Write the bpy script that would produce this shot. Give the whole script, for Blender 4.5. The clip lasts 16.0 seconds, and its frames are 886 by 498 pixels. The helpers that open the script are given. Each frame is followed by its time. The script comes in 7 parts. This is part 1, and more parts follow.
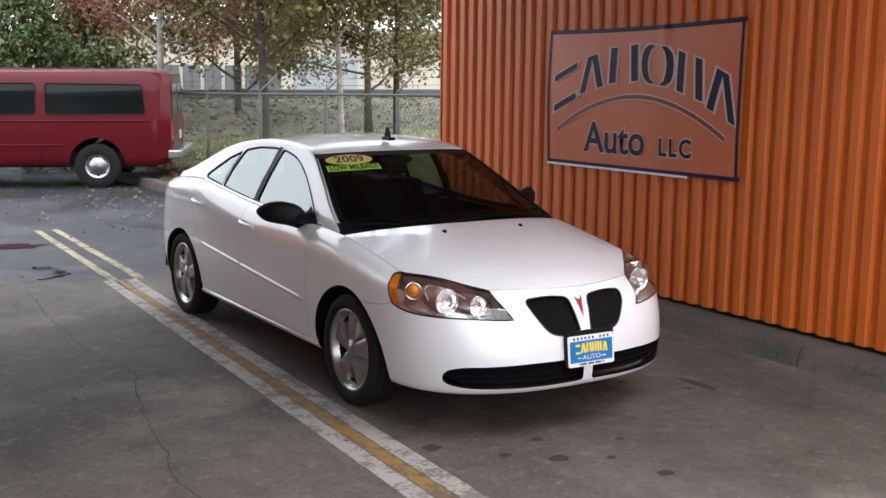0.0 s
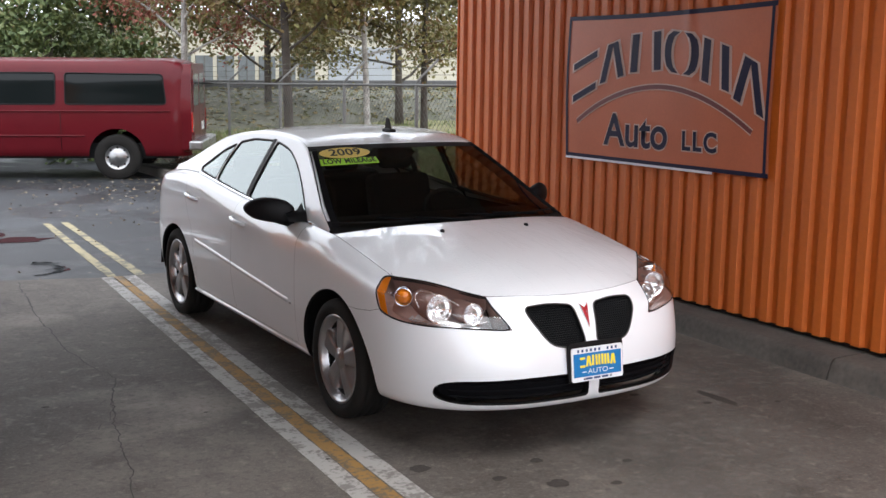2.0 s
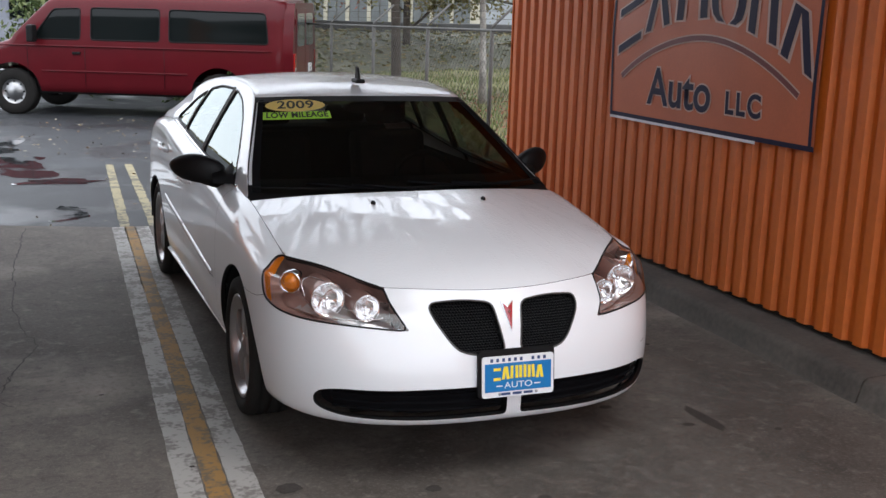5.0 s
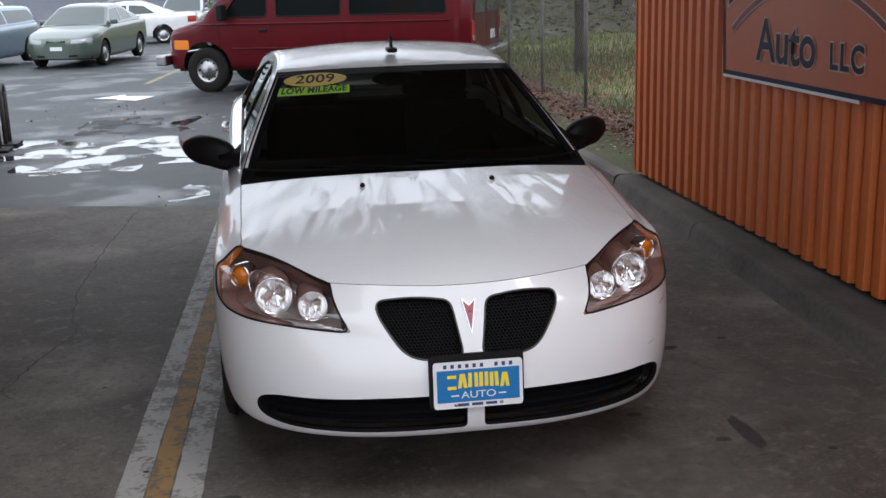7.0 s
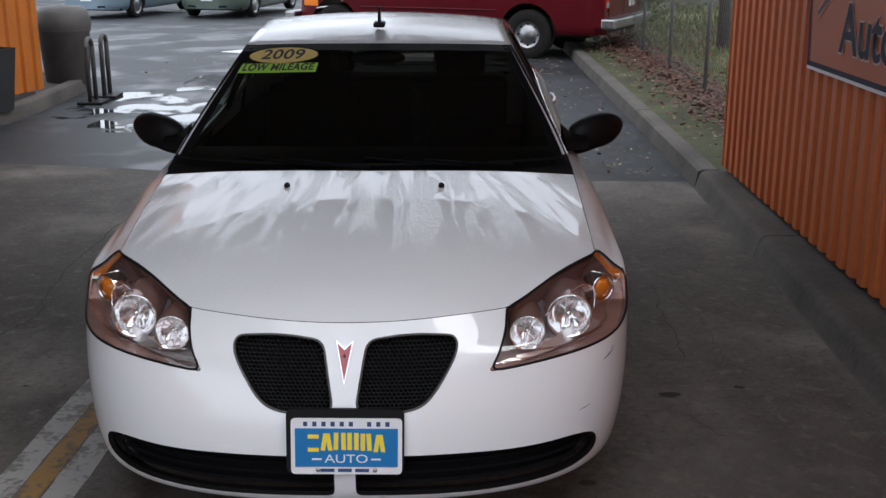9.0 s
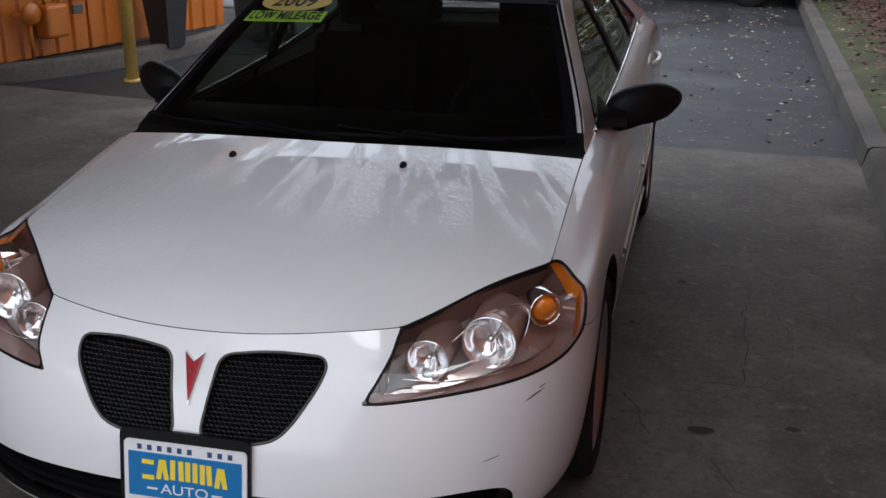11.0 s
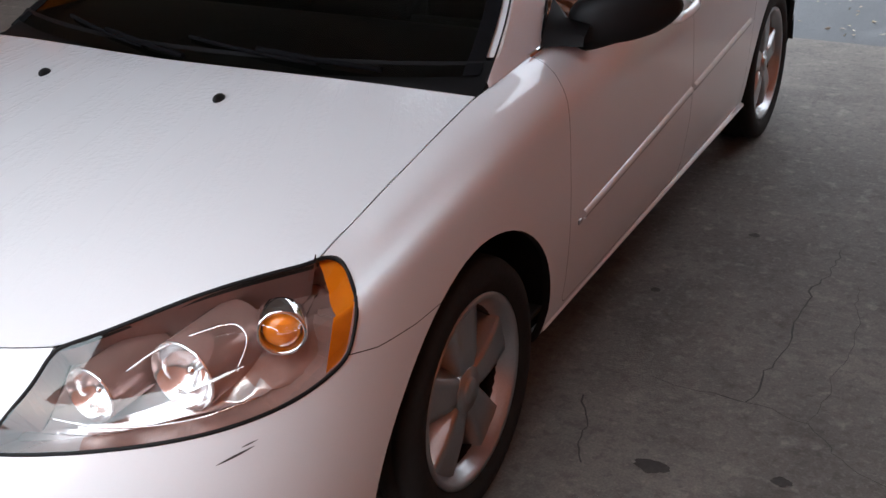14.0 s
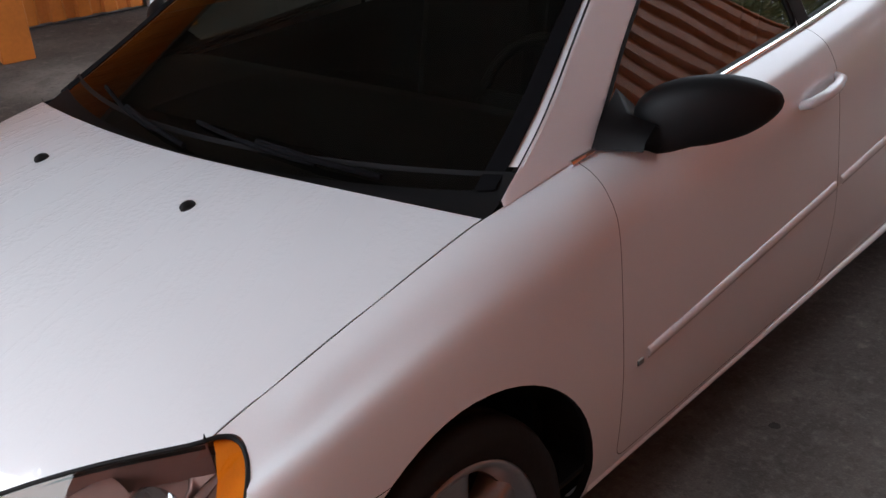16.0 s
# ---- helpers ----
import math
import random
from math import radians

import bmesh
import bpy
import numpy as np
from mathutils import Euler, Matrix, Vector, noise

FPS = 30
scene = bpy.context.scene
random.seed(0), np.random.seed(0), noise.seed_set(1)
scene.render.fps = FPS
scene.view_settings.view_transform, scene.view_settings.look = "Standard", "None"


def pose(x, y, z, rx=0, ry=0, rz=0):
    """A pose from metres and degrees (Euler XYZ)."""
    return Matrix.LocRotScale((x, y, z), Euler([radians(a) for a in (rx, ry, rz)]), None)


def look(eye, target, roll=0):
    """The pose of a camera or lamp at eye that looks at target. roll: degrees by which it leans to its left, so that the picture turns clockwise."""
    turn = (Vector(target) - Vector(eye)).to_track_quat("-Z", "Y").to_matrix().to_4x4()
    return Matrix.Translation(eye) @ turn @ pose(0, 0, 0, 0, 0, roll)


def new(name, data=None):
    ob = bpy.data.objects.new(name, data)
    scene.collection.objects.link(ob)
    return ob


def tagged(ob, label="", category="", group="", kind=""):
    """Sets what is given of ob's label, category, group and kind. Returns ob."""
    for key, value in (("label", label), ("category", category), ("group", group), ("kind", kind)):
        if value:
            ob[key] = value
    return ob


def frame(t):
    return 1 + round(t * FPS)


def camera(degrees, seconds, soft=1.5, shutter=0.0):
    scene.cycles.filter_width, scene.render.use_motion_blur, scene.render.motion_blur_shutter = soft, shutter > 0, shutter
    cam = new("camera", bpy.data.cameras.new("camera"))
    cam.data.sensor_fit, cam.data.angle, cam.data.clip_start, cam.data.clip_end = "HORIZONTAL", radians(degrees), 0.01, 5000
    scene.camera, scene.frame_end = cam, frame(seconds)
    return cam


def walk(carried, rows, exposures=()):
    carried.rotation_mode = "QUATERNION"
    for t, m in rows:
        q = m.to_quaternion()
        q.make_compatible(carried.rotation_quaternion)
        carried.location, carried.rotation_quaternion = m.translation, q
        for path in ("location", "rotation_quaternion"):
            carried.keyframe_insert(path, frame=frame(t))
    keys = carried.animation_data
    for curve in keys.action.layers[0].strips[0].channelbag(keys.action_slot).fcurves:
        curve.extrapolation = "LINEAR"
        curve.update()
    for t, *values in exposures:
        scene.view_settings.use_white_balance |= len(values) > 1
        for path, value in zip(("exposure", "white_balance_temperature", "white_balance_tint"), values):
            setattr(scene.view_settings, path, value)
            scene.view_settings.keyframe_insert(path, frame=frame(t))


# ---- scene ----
cam = camera(43.1, 16.0)
PATH = [
    (0, (-3.806, -5.502, 1.914), (-2.737, -3.842, 1.595), 0.7),
    (0.5, (-3.748, -5.397, 1.898), (-2.674, -3.744, 1.561), 0.6),
    (1, (-3.638, -5.266, 1.905), (-2.521, -3.64, 1.576), 1.4),
    (1.5, (-3.539, -5.206, 1.907), (-2.42, -3.583, 1.573), 1.2),
    (2, (-3.35, -5.2, 1.887), (-2.34, -3.506, 1.553), 0.8),
    (2.5, (-3.08, -5.229, 1.904), (-2.109, -3.514, 1.564), 2.3),
    (3, (-2.91, -5.167, 1.884), (-1.972, -3.45, 1.469), 1.9),
    (3.5, (-2.685, -5.018, 1.893), (-1.773, -3.282, 1.497), 2.4),
    (3.7, (-2.596, -4.986, 1.897), (-1.691, -3.252, 1.479), 1.5),
    (5.8, (-1.392, -4.792, 1.877), (-0.801, -2.932, 1.441), 0.3),
    (6, (-1.273, -4.768, 1.865), (-0.723, -2.896, 1.423), -1.0),
    (6.5, (-0.916, -4.73, 1.862), (-0.502, -2.828, 1.403), -1.4),
    (7, (-0.67, -4.64, 1.864), (-0.368, -2.727, 1.368), -1.6),
    (7.5, (-0.457, -4.413, 1.867), (-0.249, -2.499, 1.327), 0.0),
    (8, (-0.206, -4.228, 1.864), (-0.013, -2.312, 1.326), -1.5),
    (8.5, (0.132, -4.1, 1.873), (0.209, -2.177, 1.329), -1.2),
    (8.6, (0.225, -4.082, 1.876), (0.259, -2.158, 1.329), -0.8),
    (8.7, (0.246, -4.052, 1.875), (0.275, -2.129, 1.326), -0.2),
    (10.8, (1.066, -3.261, 1.862), (0.681, -1.41, 1.209), -1.1),
    (11, (1.156, -3.192, 1.843), (0.716, -1.356, 1.184), 0.0),
    (11.5, (1.306, -2.988, 1.794), (0.768, -1.229, 1.009), -2.6),
    (12, (1.464, -2.708, 1.779), (0.911, -1.013, 0.873), -1.9),
    (12.5, (1.639, -2.491, 1.751), (1.022, -0.854, 0.78), -3.1),
    (13, (1.879, -2.317, 1.754), (1.093, -0.747, 0.796), -1.7),
    (13.5, (1.935, -2.153, 1.73), (1.046, -0.642, 0.767), -4.2),
    (14, (1.924, -1.914, 1.757), (1.029, -0.356, 0.88), -2.7),
    (14.5, (1.9, -1.735, 1.759), (0.935, -0.19, 0.934), -4.0),
    (15, (1.94, -1.544, 1.753), (0.871, -0.052, 0.958), -2.9),
    (15.5, (2.038, -1.339, 1.763), (0.845, 0.048, 0.955), -3.5),
    (16, (2.05, -1.167, 1.765), (0.788, 0.14, 0.93), -5.4),
]
EXPOSURES = [(0, 1.32, 6650, 12), (3.5, 1.17, 6600, 11), (6, 0.76, 6500, 11), (8.5, 0.44, 6400, 11), (11, 0.42, 6350, 10), (12, 0.55, 6400, 10), (13, 1.3, 6400, 9), (14.5, 1.5, 6350, 10), (16, 1.45, 6350, 10)]
walk(cam, [(t, look(eye, target, roll)) for t, eye, target, roll in PATH], EXPOSURES)

from mathutils.kdtree import KDTree

# world and light: an overcast winter day, softened under the canopy
SUN_EL, SUN_ROT = radians(58), radians(233)
world = bpy.data.worlds.new("sky")
world.use_nodes = True
scene.world = world
wn, wl = world.node_tree.nodes, world.node_tree.links
wn.clear()
w_sky = wn.new("ShaderNodeTexSky")
w_sky.sky_type, w_sky.sun_disc, w_sky.sun_elevation, w_sky.sun_rotation = "NISHITA", False, SUN_EL, SUN_ROT
w_sky.air_density, w_sky.dust_density, w_sky.ozone_density = 1.0, 4.0, 1.0
w_grey = wn.new("ShaderNodeMixRGB")
w_grey.inputs[0].default_value = 0.88
w_grey.inputs[2].default_value = (8.9, 9.6, 10.6, 1)
w_bg = wn.new("ShaderNodeBackground")
w_bg.inputs[1].default_value = 0.15
w_out = wn.new("ShaderNodeOutputWorld")
wl.new(w_sky.outputs[0], w_grey.inputs[1])
wl.new(w_grey.outputs[0], w_bg.inputs[0])
wl.new(w_bg.outputs[0], w_out.inputs[0])
sun = new("sun", bpy.data.lights.new("sun", "SUN"))
sun.data.energy, sun.data.angle, sun.data.color = 0.6, radians(25), (1.0, 0.99, 0.97)
sun.matrix_world = look((8, -6, 16), (0, 0, 0))

# ---- materials ----


def material(name, base, rough=0.5, metal=0.0, vary=0.0, scale=8.0, fine=60.0, bump=0.0, coat=0.0, other=None, spread=0.0, ior=1.5, spec=0.5):
    """Procedural paint: two scales of noise mix the base with a second colour, roughen it and give relief."""
    m = bpy.data.materials.new(name)
    m.use_nodes = True
    nt = m.node_tree
    b = nt.nodes["Principled BSDF"]
    b.inputs["Base Color"].default_value = (*base, 1)
    b.inputs["Roughness"].default_value = rough
    b.inputs["Metallic"].default_value = metal
    b.inputs["Coat Weight"].default_value = coat
    b.inputs["Coat Roughness"].default_value = 0.03
    b.inputs["IOR"].default_value = ior
    b.inputs["Specular IOR Level"].default_value = spec
    b.inputs["Coat IOR"].default_value = 1.5
    if vary or bump:
        co = nt.nodes.new("ShaderNodeTexCoord")
        big = nt.nodes.new("ShaderNodeTexNoise")
        big.inputs["Scale"].default_value, big.inputs["Detail"].default_value = scale, 6
        small = nt.nodes.new("ShaderNodeTexNoise")
        small.inputs["Scale"].default_value, small.inputs["Detail"].default_value = fine, 4
        for n in (big, small):
            nt.links.new(co.outputs["Object"], n.inputs["Vector"])
        mean = nt.nodes.new("ShaderNodeMath")
        mean.operation = "MULTIPLY_ADD"
        mean.inputs[1].default_value = 0.4
        nt.links.new(small.outputs[0], mean.inputs[0])
        half = nt.nodes.new("ShaderNodeMath")
        half.operation = "MULTIPLY"
        half.inputs[1].default_value = 0.6
        nt.links.new(big.outputs[0], half.inputs[0])
        nt.links.new(half.outputs[0], mean.inputs[2])
        ramp = nt.nodes.new("ShaderNodeMapRange")
        ramp.inputs[1].default_value, ramp.inputs[2].default_value = 0.32, 0.68
        nt.links.new(mean.outputs[0], ramp.inputs[0])
        mix = nt.nodes.new("ShaderNodeMixRGB")
        dark = other or tuple(c * (1 - vary) for c in base)
        mix.inputs[1].default_value, mix.inputs[2].default_value = (*dark, 1), (*[min(1, c * (1 + vary * 0.5)) for c in base], 1)
        nt.links.new(ramp.outputs[0], mix.inputs[0])
        last = mix
        if spread:
            info = nt.nodes.new("ShaderNodeObjectInfo")
            hsv = nt.nodes.new("ShaderNodeHueSaturation")
            rng = nt.nodes.new("ShaderNodeMapRange")
            rng.inputs[3].default_value, rng.inputs[4].default_value = 1 - spread, 1 + spread
            nt.links.new(info.outputs["Random"], rng.inputs[0])
            nt.links.new(rng.outputs[0], hsv.inputs["Value"])
            nt.links.new(mix.outputs[0], hsv.inputs["Color"])
            last = hsv
        nt.links.new(last.outputs[0], b.inputs["Base Color"])
        rr = nt.nodes.new("ShaderNodeMapRange")
        rr.inputs[3].default_value, rr.inputs[4].default_value = max(0.02, rough - vary * 0.2), min(1, rough + vary * 0.2)
        nt.links.new(small.outputs[0], rr.inputs[0])
        nt.links.new(rr.outputs[0], b.inputs["Roughness"])
        if bump:
            bp = nt.nodes.new("ShaderNodeBump")
            bp.inputs["Strength"].default_value, bp.inputs["Distance"].default_value = bump, 0.01
            nt.links.new(mean.outputs[0], bp.inputs["Height"])
            nt.links.new(bp.outputs[0], b.inputs["Normal"])
    return m


def glass(name, tint, rough=0.0, front=0.06):
    """A thin pane: clear with a tint, mirror-like at a slant; front is the gloss seen square on."""
    m = bpy.data.materials.new(name)
    m.use_nodes = True
    nt = m.node_tree
    nt.nodes.clear()
    out = nt.nodes.new("ShaderNodeOutputMaterial")
    mix = nt.nodes.new("ShaderNodeMixShader")
    clear = nt.nodes.new("ShaderNodeBsdfTransparent")
    clear.inputs[0].default_value = (*tint, 1)
    gloss = nt.nodes.new("ShaderNodeBsdfGlossy")
    gloss.inputs["Roughness"].default_value = rough
    gloss.inputs[0].default_value = (0.94, 1, 0.97, 1)
    face = nt.nodes.new("ShaderNodeLayerWeight")
    face.inputs[0].default_value = 0.5
    power = nt.nodes.new("ShaderNodeMath")
    power.operation = "POWER"
    power.inputs[1].default_value = 5.0
    scale = nt.nodes.new("ShaderNodeMath")
    scale.operation = "MULTIPLY_ADD"
    scale.inputs[1].default_value, scale.inputs[2].default_value = 1 - front, front
    nt.links.new(face.outputs["Facing"], power.inputs[0])
    nt.links.new(power.outputs[0], scale.inputs[0])
    nt.links.new(scale.outputs[0], mix.inputs[0])
    nt.links.new(clear.outputs[0], mix.inputs[1])
    nt.links.new(gloss.outputs[0], mix.inputs[2])
    nt.links.new(mix.outputs[0], out.inputs[0])
    return m


WHITE = material("white_car_paint", (0.79, 0.80, 0.81), 0.35, 0, 0.03, 3, 400, 0.0, 1.0)


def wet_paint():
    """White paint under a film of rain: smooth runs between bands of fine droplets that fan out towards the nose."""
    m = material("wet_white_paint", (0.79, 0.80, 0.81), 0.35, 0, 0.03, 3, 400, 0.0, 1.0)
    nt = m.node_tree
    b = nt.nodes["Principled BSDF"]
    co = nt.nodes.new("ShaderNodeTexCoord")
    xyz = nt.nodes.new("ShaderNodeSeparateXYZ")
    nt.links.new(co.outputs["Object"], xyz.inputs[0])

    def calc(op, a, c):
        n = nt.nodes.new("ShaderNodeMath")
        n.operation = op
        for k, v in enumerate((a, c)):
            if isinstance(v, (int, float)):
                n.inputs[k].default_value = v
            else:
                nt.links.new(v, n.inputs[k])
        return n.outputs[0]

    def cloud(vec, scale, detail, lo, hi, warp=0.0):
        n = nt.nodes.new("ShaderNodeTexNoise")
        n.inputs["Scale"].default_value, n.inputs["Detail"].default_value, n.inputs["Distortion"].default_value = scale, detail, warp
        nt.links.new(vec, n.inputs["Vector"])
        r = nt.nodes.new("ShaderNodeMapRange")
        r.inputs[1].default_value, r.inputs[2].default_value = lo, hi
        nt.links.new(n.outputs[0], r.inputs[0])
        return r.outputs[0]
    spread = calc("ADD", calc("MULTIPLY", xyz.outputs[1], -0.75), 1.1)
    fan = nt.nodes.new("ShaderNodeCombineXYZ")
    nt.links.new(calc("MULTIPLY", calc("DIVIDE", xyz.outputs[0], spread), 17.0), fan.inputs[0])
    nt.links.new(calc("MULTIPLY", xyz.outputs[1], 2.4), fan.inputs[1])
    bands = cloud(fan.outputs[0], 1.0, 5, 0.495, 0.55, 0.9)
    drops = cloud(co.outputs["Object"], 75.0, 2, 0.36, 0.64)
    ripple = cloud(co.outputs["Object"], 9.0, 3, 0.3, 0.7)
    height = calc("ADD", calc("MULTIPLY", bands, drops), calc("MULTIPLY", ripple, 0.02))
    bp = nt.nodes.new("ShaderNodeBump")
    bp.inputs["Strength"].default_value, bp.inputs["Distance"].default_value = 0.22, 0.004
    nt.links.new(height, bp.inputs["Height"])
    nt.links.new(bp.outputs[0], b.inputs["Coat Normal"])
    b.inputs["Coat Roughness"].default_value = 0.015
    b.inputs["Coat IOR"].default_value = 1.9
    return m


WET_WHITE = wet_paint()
BLACK = material("black_plastic", (0.006, 0.006, 0.0065), 0.55, 0, 0.2, 10, 300, 0.05, spec=0.22)
MESH_BLACK = material("black_mesh", (0.005, 0.005, 0.006), 0.95, 0, 0.2, 10, 300, spec=0.1)
RUBBER = material("tyre_rubber", (0.010, 0.0095, 0.009), 0.85, 0, 0.4, 6, 90, 0.2, other=(0.016, 0.0145, 0.013), spec=0.2)
ALLOY = material("silver_alloy", (0.44, 0.44, 0.45), 0.30, 0.9, 0.15, 9, 200)
CHROME = material("chrome", (0.85, 0.85, 0.86), 0.06, 1.0)
CHROME_DULL = material("dull_chrome", (0.38, 0.38, 0.38), 0.34, 1.0, 0.2, 10, 80)
BOWL = material("fluted_bowl", (0.96, 0.96, 0.97), 0.13, 0.85)
# base colour is lifted to imitate sky mirrored in distant car windows
SKY_PALED_GLASS = material("sky_paled_far_glass", (0.075, 0.09, 0.088), 0.08, 0, 0.1, 2, 20, spec=0.5)
FAR_LAMP = material("far_headlamp", (0.30, 0.31, 0.32), 0.15, 0.3)
REFLECTOR = material("reflector", (0.86, 0.84, 0.84), 0.22, 0.7)
BEZEL = material("headlight_bezel", (0.40, 0.25, 0.22), 0.26, 0.35, 0.1, 20, 200)
AMBER = material("amber_plastic", (0.80, 0.215, 0.008), 0.15, 0, 0.1, 40, 300, 0.2, 0.6)
INTERIOR = material("dark_cloth", (0.012, 0.010, 0.0095), 0.9, 0, 0.3, 20, 300, 0.1, spec=0.2)
DASH = material("dash_plastic", (0.007, 0.0065, 0.006), 0.75, 0, 0.2, 20, 300, 0.1, spec=0.2)
GLASS = glass("car_glass", (0.40, 0.40, 0.37), 0.0, 0.035)
GLASS_SIDE = glass("tinted_glass", (0.42, 0.50, 0.46), 0.0, 0.15)
LENS = glass("clear_lens", (0.93, 0.92, 0.91), 0.0, 0.07)
DARK_GLASS = material("far_glass", (0.006, 0.008, 0.008), 0.05, 0, 0, spec=0.2)
ORANGE = material("orange_sheet_metal", (0.51, 0.112, 0.012), 0.5, 0, 0.16, 1.2, 25, 0.05)
ORANGE_POST = material("orange_post_paint", (0.50, 0.145, 0.018), 0.4, 0, 0.2, 3, 40, 0.1)
YELLOW_POST = material("yellow_post_paint", (0.62, 0.40, 0.10), 0.5, 0, 0.3, 5, 40, 0.1)
KERB = material("kerb_concrete", (0.080, 0.069, 0.058), 0.9, 0, 0.8, 1.8, 30, 0.5, other=(0.034, 0.029, 0.025))
LEAF_MULCH = material("mossy_soil", (0.045, 0.052, 0.012), 0.95, 0, 0.9, 2.5, 40, 0.8, other=(0.020, 0.015, 0.011))
GRASS = material("grass_ground", (0.14, 0.15, 0.05), 0.95, 0, 0.6, 0.5, 25, 0.8, other=(0.09, 0.06, 0.03))
RED = material("van_red_paint", (0.092, 0.005, 0.009), 0.35, 0, 0.15, 2, 60, 0, 0.2, spec=0.15)
STEEL = material("galvanised_steel", (0.10, 0.098, 0.092), 0.65, 0.3, 0.3, 8, 60, 0.1)
BARK = material("bark", (0.060, 0.049, 0.040), 0.95, 0, 0.5, 6, 40, 0.8)
BARK_PALE = material("pale_bark", (0.38, 0.36, 0.33), 0.9, 0, 0.5, 5, 30, 0.5, other=(0.12, 0.11, 0.10))
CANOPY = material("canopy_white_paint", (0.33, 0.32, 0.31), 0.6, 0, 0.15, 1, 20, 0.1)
PLANTER = material("planter_black", (0.02, 0.02, 0.02), 0.6, 0, 0.3, 5, 60, 0.2)
BIN = material("bin_grey_brown", (0.085, 0.075, 0.067), 0.6, 0, 0.3, 6, 60, 0.3)
SOIL = material("planting_soil", (0.034, 0.025, 0.019), 0.95, 0, 0.6, 4, 40, 0.8)


def ground_material(name, base, dark, rough, stains, puddles=False, fine=150.0, bump=0.18):
    """Driveway surface: broad stains, medium mottling and grain; wet patches are smooth where asked."""
    m = bpy.data.materials.new(name)
    m.use_nodes = True
    nt = m.node_tree
    b = nt.nodes["Principled BSDF"]
    co = nt.nodes.new("ShaderNodeTexCoord")

    def tex(scale, detail, lo, hi, stretch=None):
        n = nt.nodes.new("ShaderNodeTexNoise")
        n.inputs["Scale"].default_value, n.inputs["Detail"].default_value = scale, detail
        src = co.outputs["Object"]
        if stretch:
            mp = nt.nodes.new("ShaderNodeMapping")
            mp.inputs["Scale"].default_value = stretch
            nt.links.new(src, mp.inputs[0])
            src = mp.outputs[0]
        nt.links.new(src, n.inputs["Vector"])
        r = nt.nodes.new("ShaderNodeMapRange")
        r.inputs[1].default_value, r.inputs[2].default_value = lo, hi
        nt.links.new(n.outputs[0], r.inputs[0])
        return r

    def mix(a, bcol, fac, amount, mode="MIX"):
        x = nt.nodes.new("ShaderNodeMixRGB")
        x.blend_type = mode
        s = nt.nodes.new("ShaderNodeMath")
        s.operation = "MULTIPLY"
        s.inputs[1].default_value = amount
        nt.links.new(fac.outputs[0], s.inputs[0])
        nt.links.new(s.outputs[0], x.inputs[0])
        if isinstance(a, tuple):
            x.inputs[1].default_value = (*a, 1)
        else:
            nt.links.new(a.outputs[0], x.inputs[1])
        x.inputs[2].default_value = (*bcol, 1)
        return x

    pale = tex(0.8, 5, 0.56, 0.72, (0.7, 1.0, 1.0))
    broad = tex(0.45, 4, 0.38, 0.66)
    mid = tex(2.2, 6, 0.42, 0.66, (1.0, 0.6, 1.0))
    grain = tex(fine, 3, 0.3, 0.7)
    speck = tex(22, 2, 0.62, 0.72)
    c = mix(base, dark, broad, stains)
    c = mix(c, dark, mid, stains * 0.6)
    c = mix(c, tuple(x * 2.3 for x in base), pale, 0.75)
    c = mix(c, tuple(x * 0.8 for x in dark), tex(0.9, 7, 0.52, 0.66, (1.0, 0.55, 1.0)), 0.6)
    c = mix(c, tuple(x * 0.55 for x in dark), tex(5.5, 8, 0.50, 0.72), 0.55)
    c = mix(c, tuple(x * 1.6 for x in base), tex(11, 8, 0.54, 0.74), 0.45)
    c = mix(c, tuple(x * 0.5 for x in dark), tex(28, 8, 0.50, 0.70), 0.42)
    c = mix(c, tuple(x * 1.7 for x in base), tex(60, 6, 0.52, 0.70), 0.25)
    c = mix(c, tuple(x * 1.9 for x in base), speck, 0.2)
    c = mix(c, tuple(x * 0.5 for x in dark), grain, 0.35)
    nt.links.new(c.outputs[0], b.inputs["Base Color"])
    b.inputs["Roughness"].default_value = rough
    b.inputs["Specular IOR Level"].default_value = 0.35
    bp = nt.nodes.new("ShaderNodeBump")
    bp.inputs["Strength"].default_value, bp.inputs["Distance"].default_value = bump, 0.006
    nt.links.new(grain.outputs[0], bp.inputs["Height"])
    nt.links.new(bp.outputs[0], b.inputs["Normal"])
    if puddles:
        wet = tex(0.9, 3, 0.50, 0.62, (1, 0.8, 1))
        r = nt.nodes.new("ShaderNodeMapRange")
        r.inputs[3].default_value, r.inputs[4].default_value = rough, rough * 0.62
        nt.links.new(wet.outputs[0], r.inputs[0])
        nt.links.new(r.outputs[0], b.inputs["Roughness"])
    return m


CONCRETE = ground_material("stained_concrete", (0.170, 0.149, 0.128), (0.064, 0.054, 0.045), 0.78, 0.85)
ASPHALT = ground_material("wet_asphalt", (0.030, 0.033, 0.037), (0.017, 0.019, 0.021), 0.58, 0.8, True, 140)


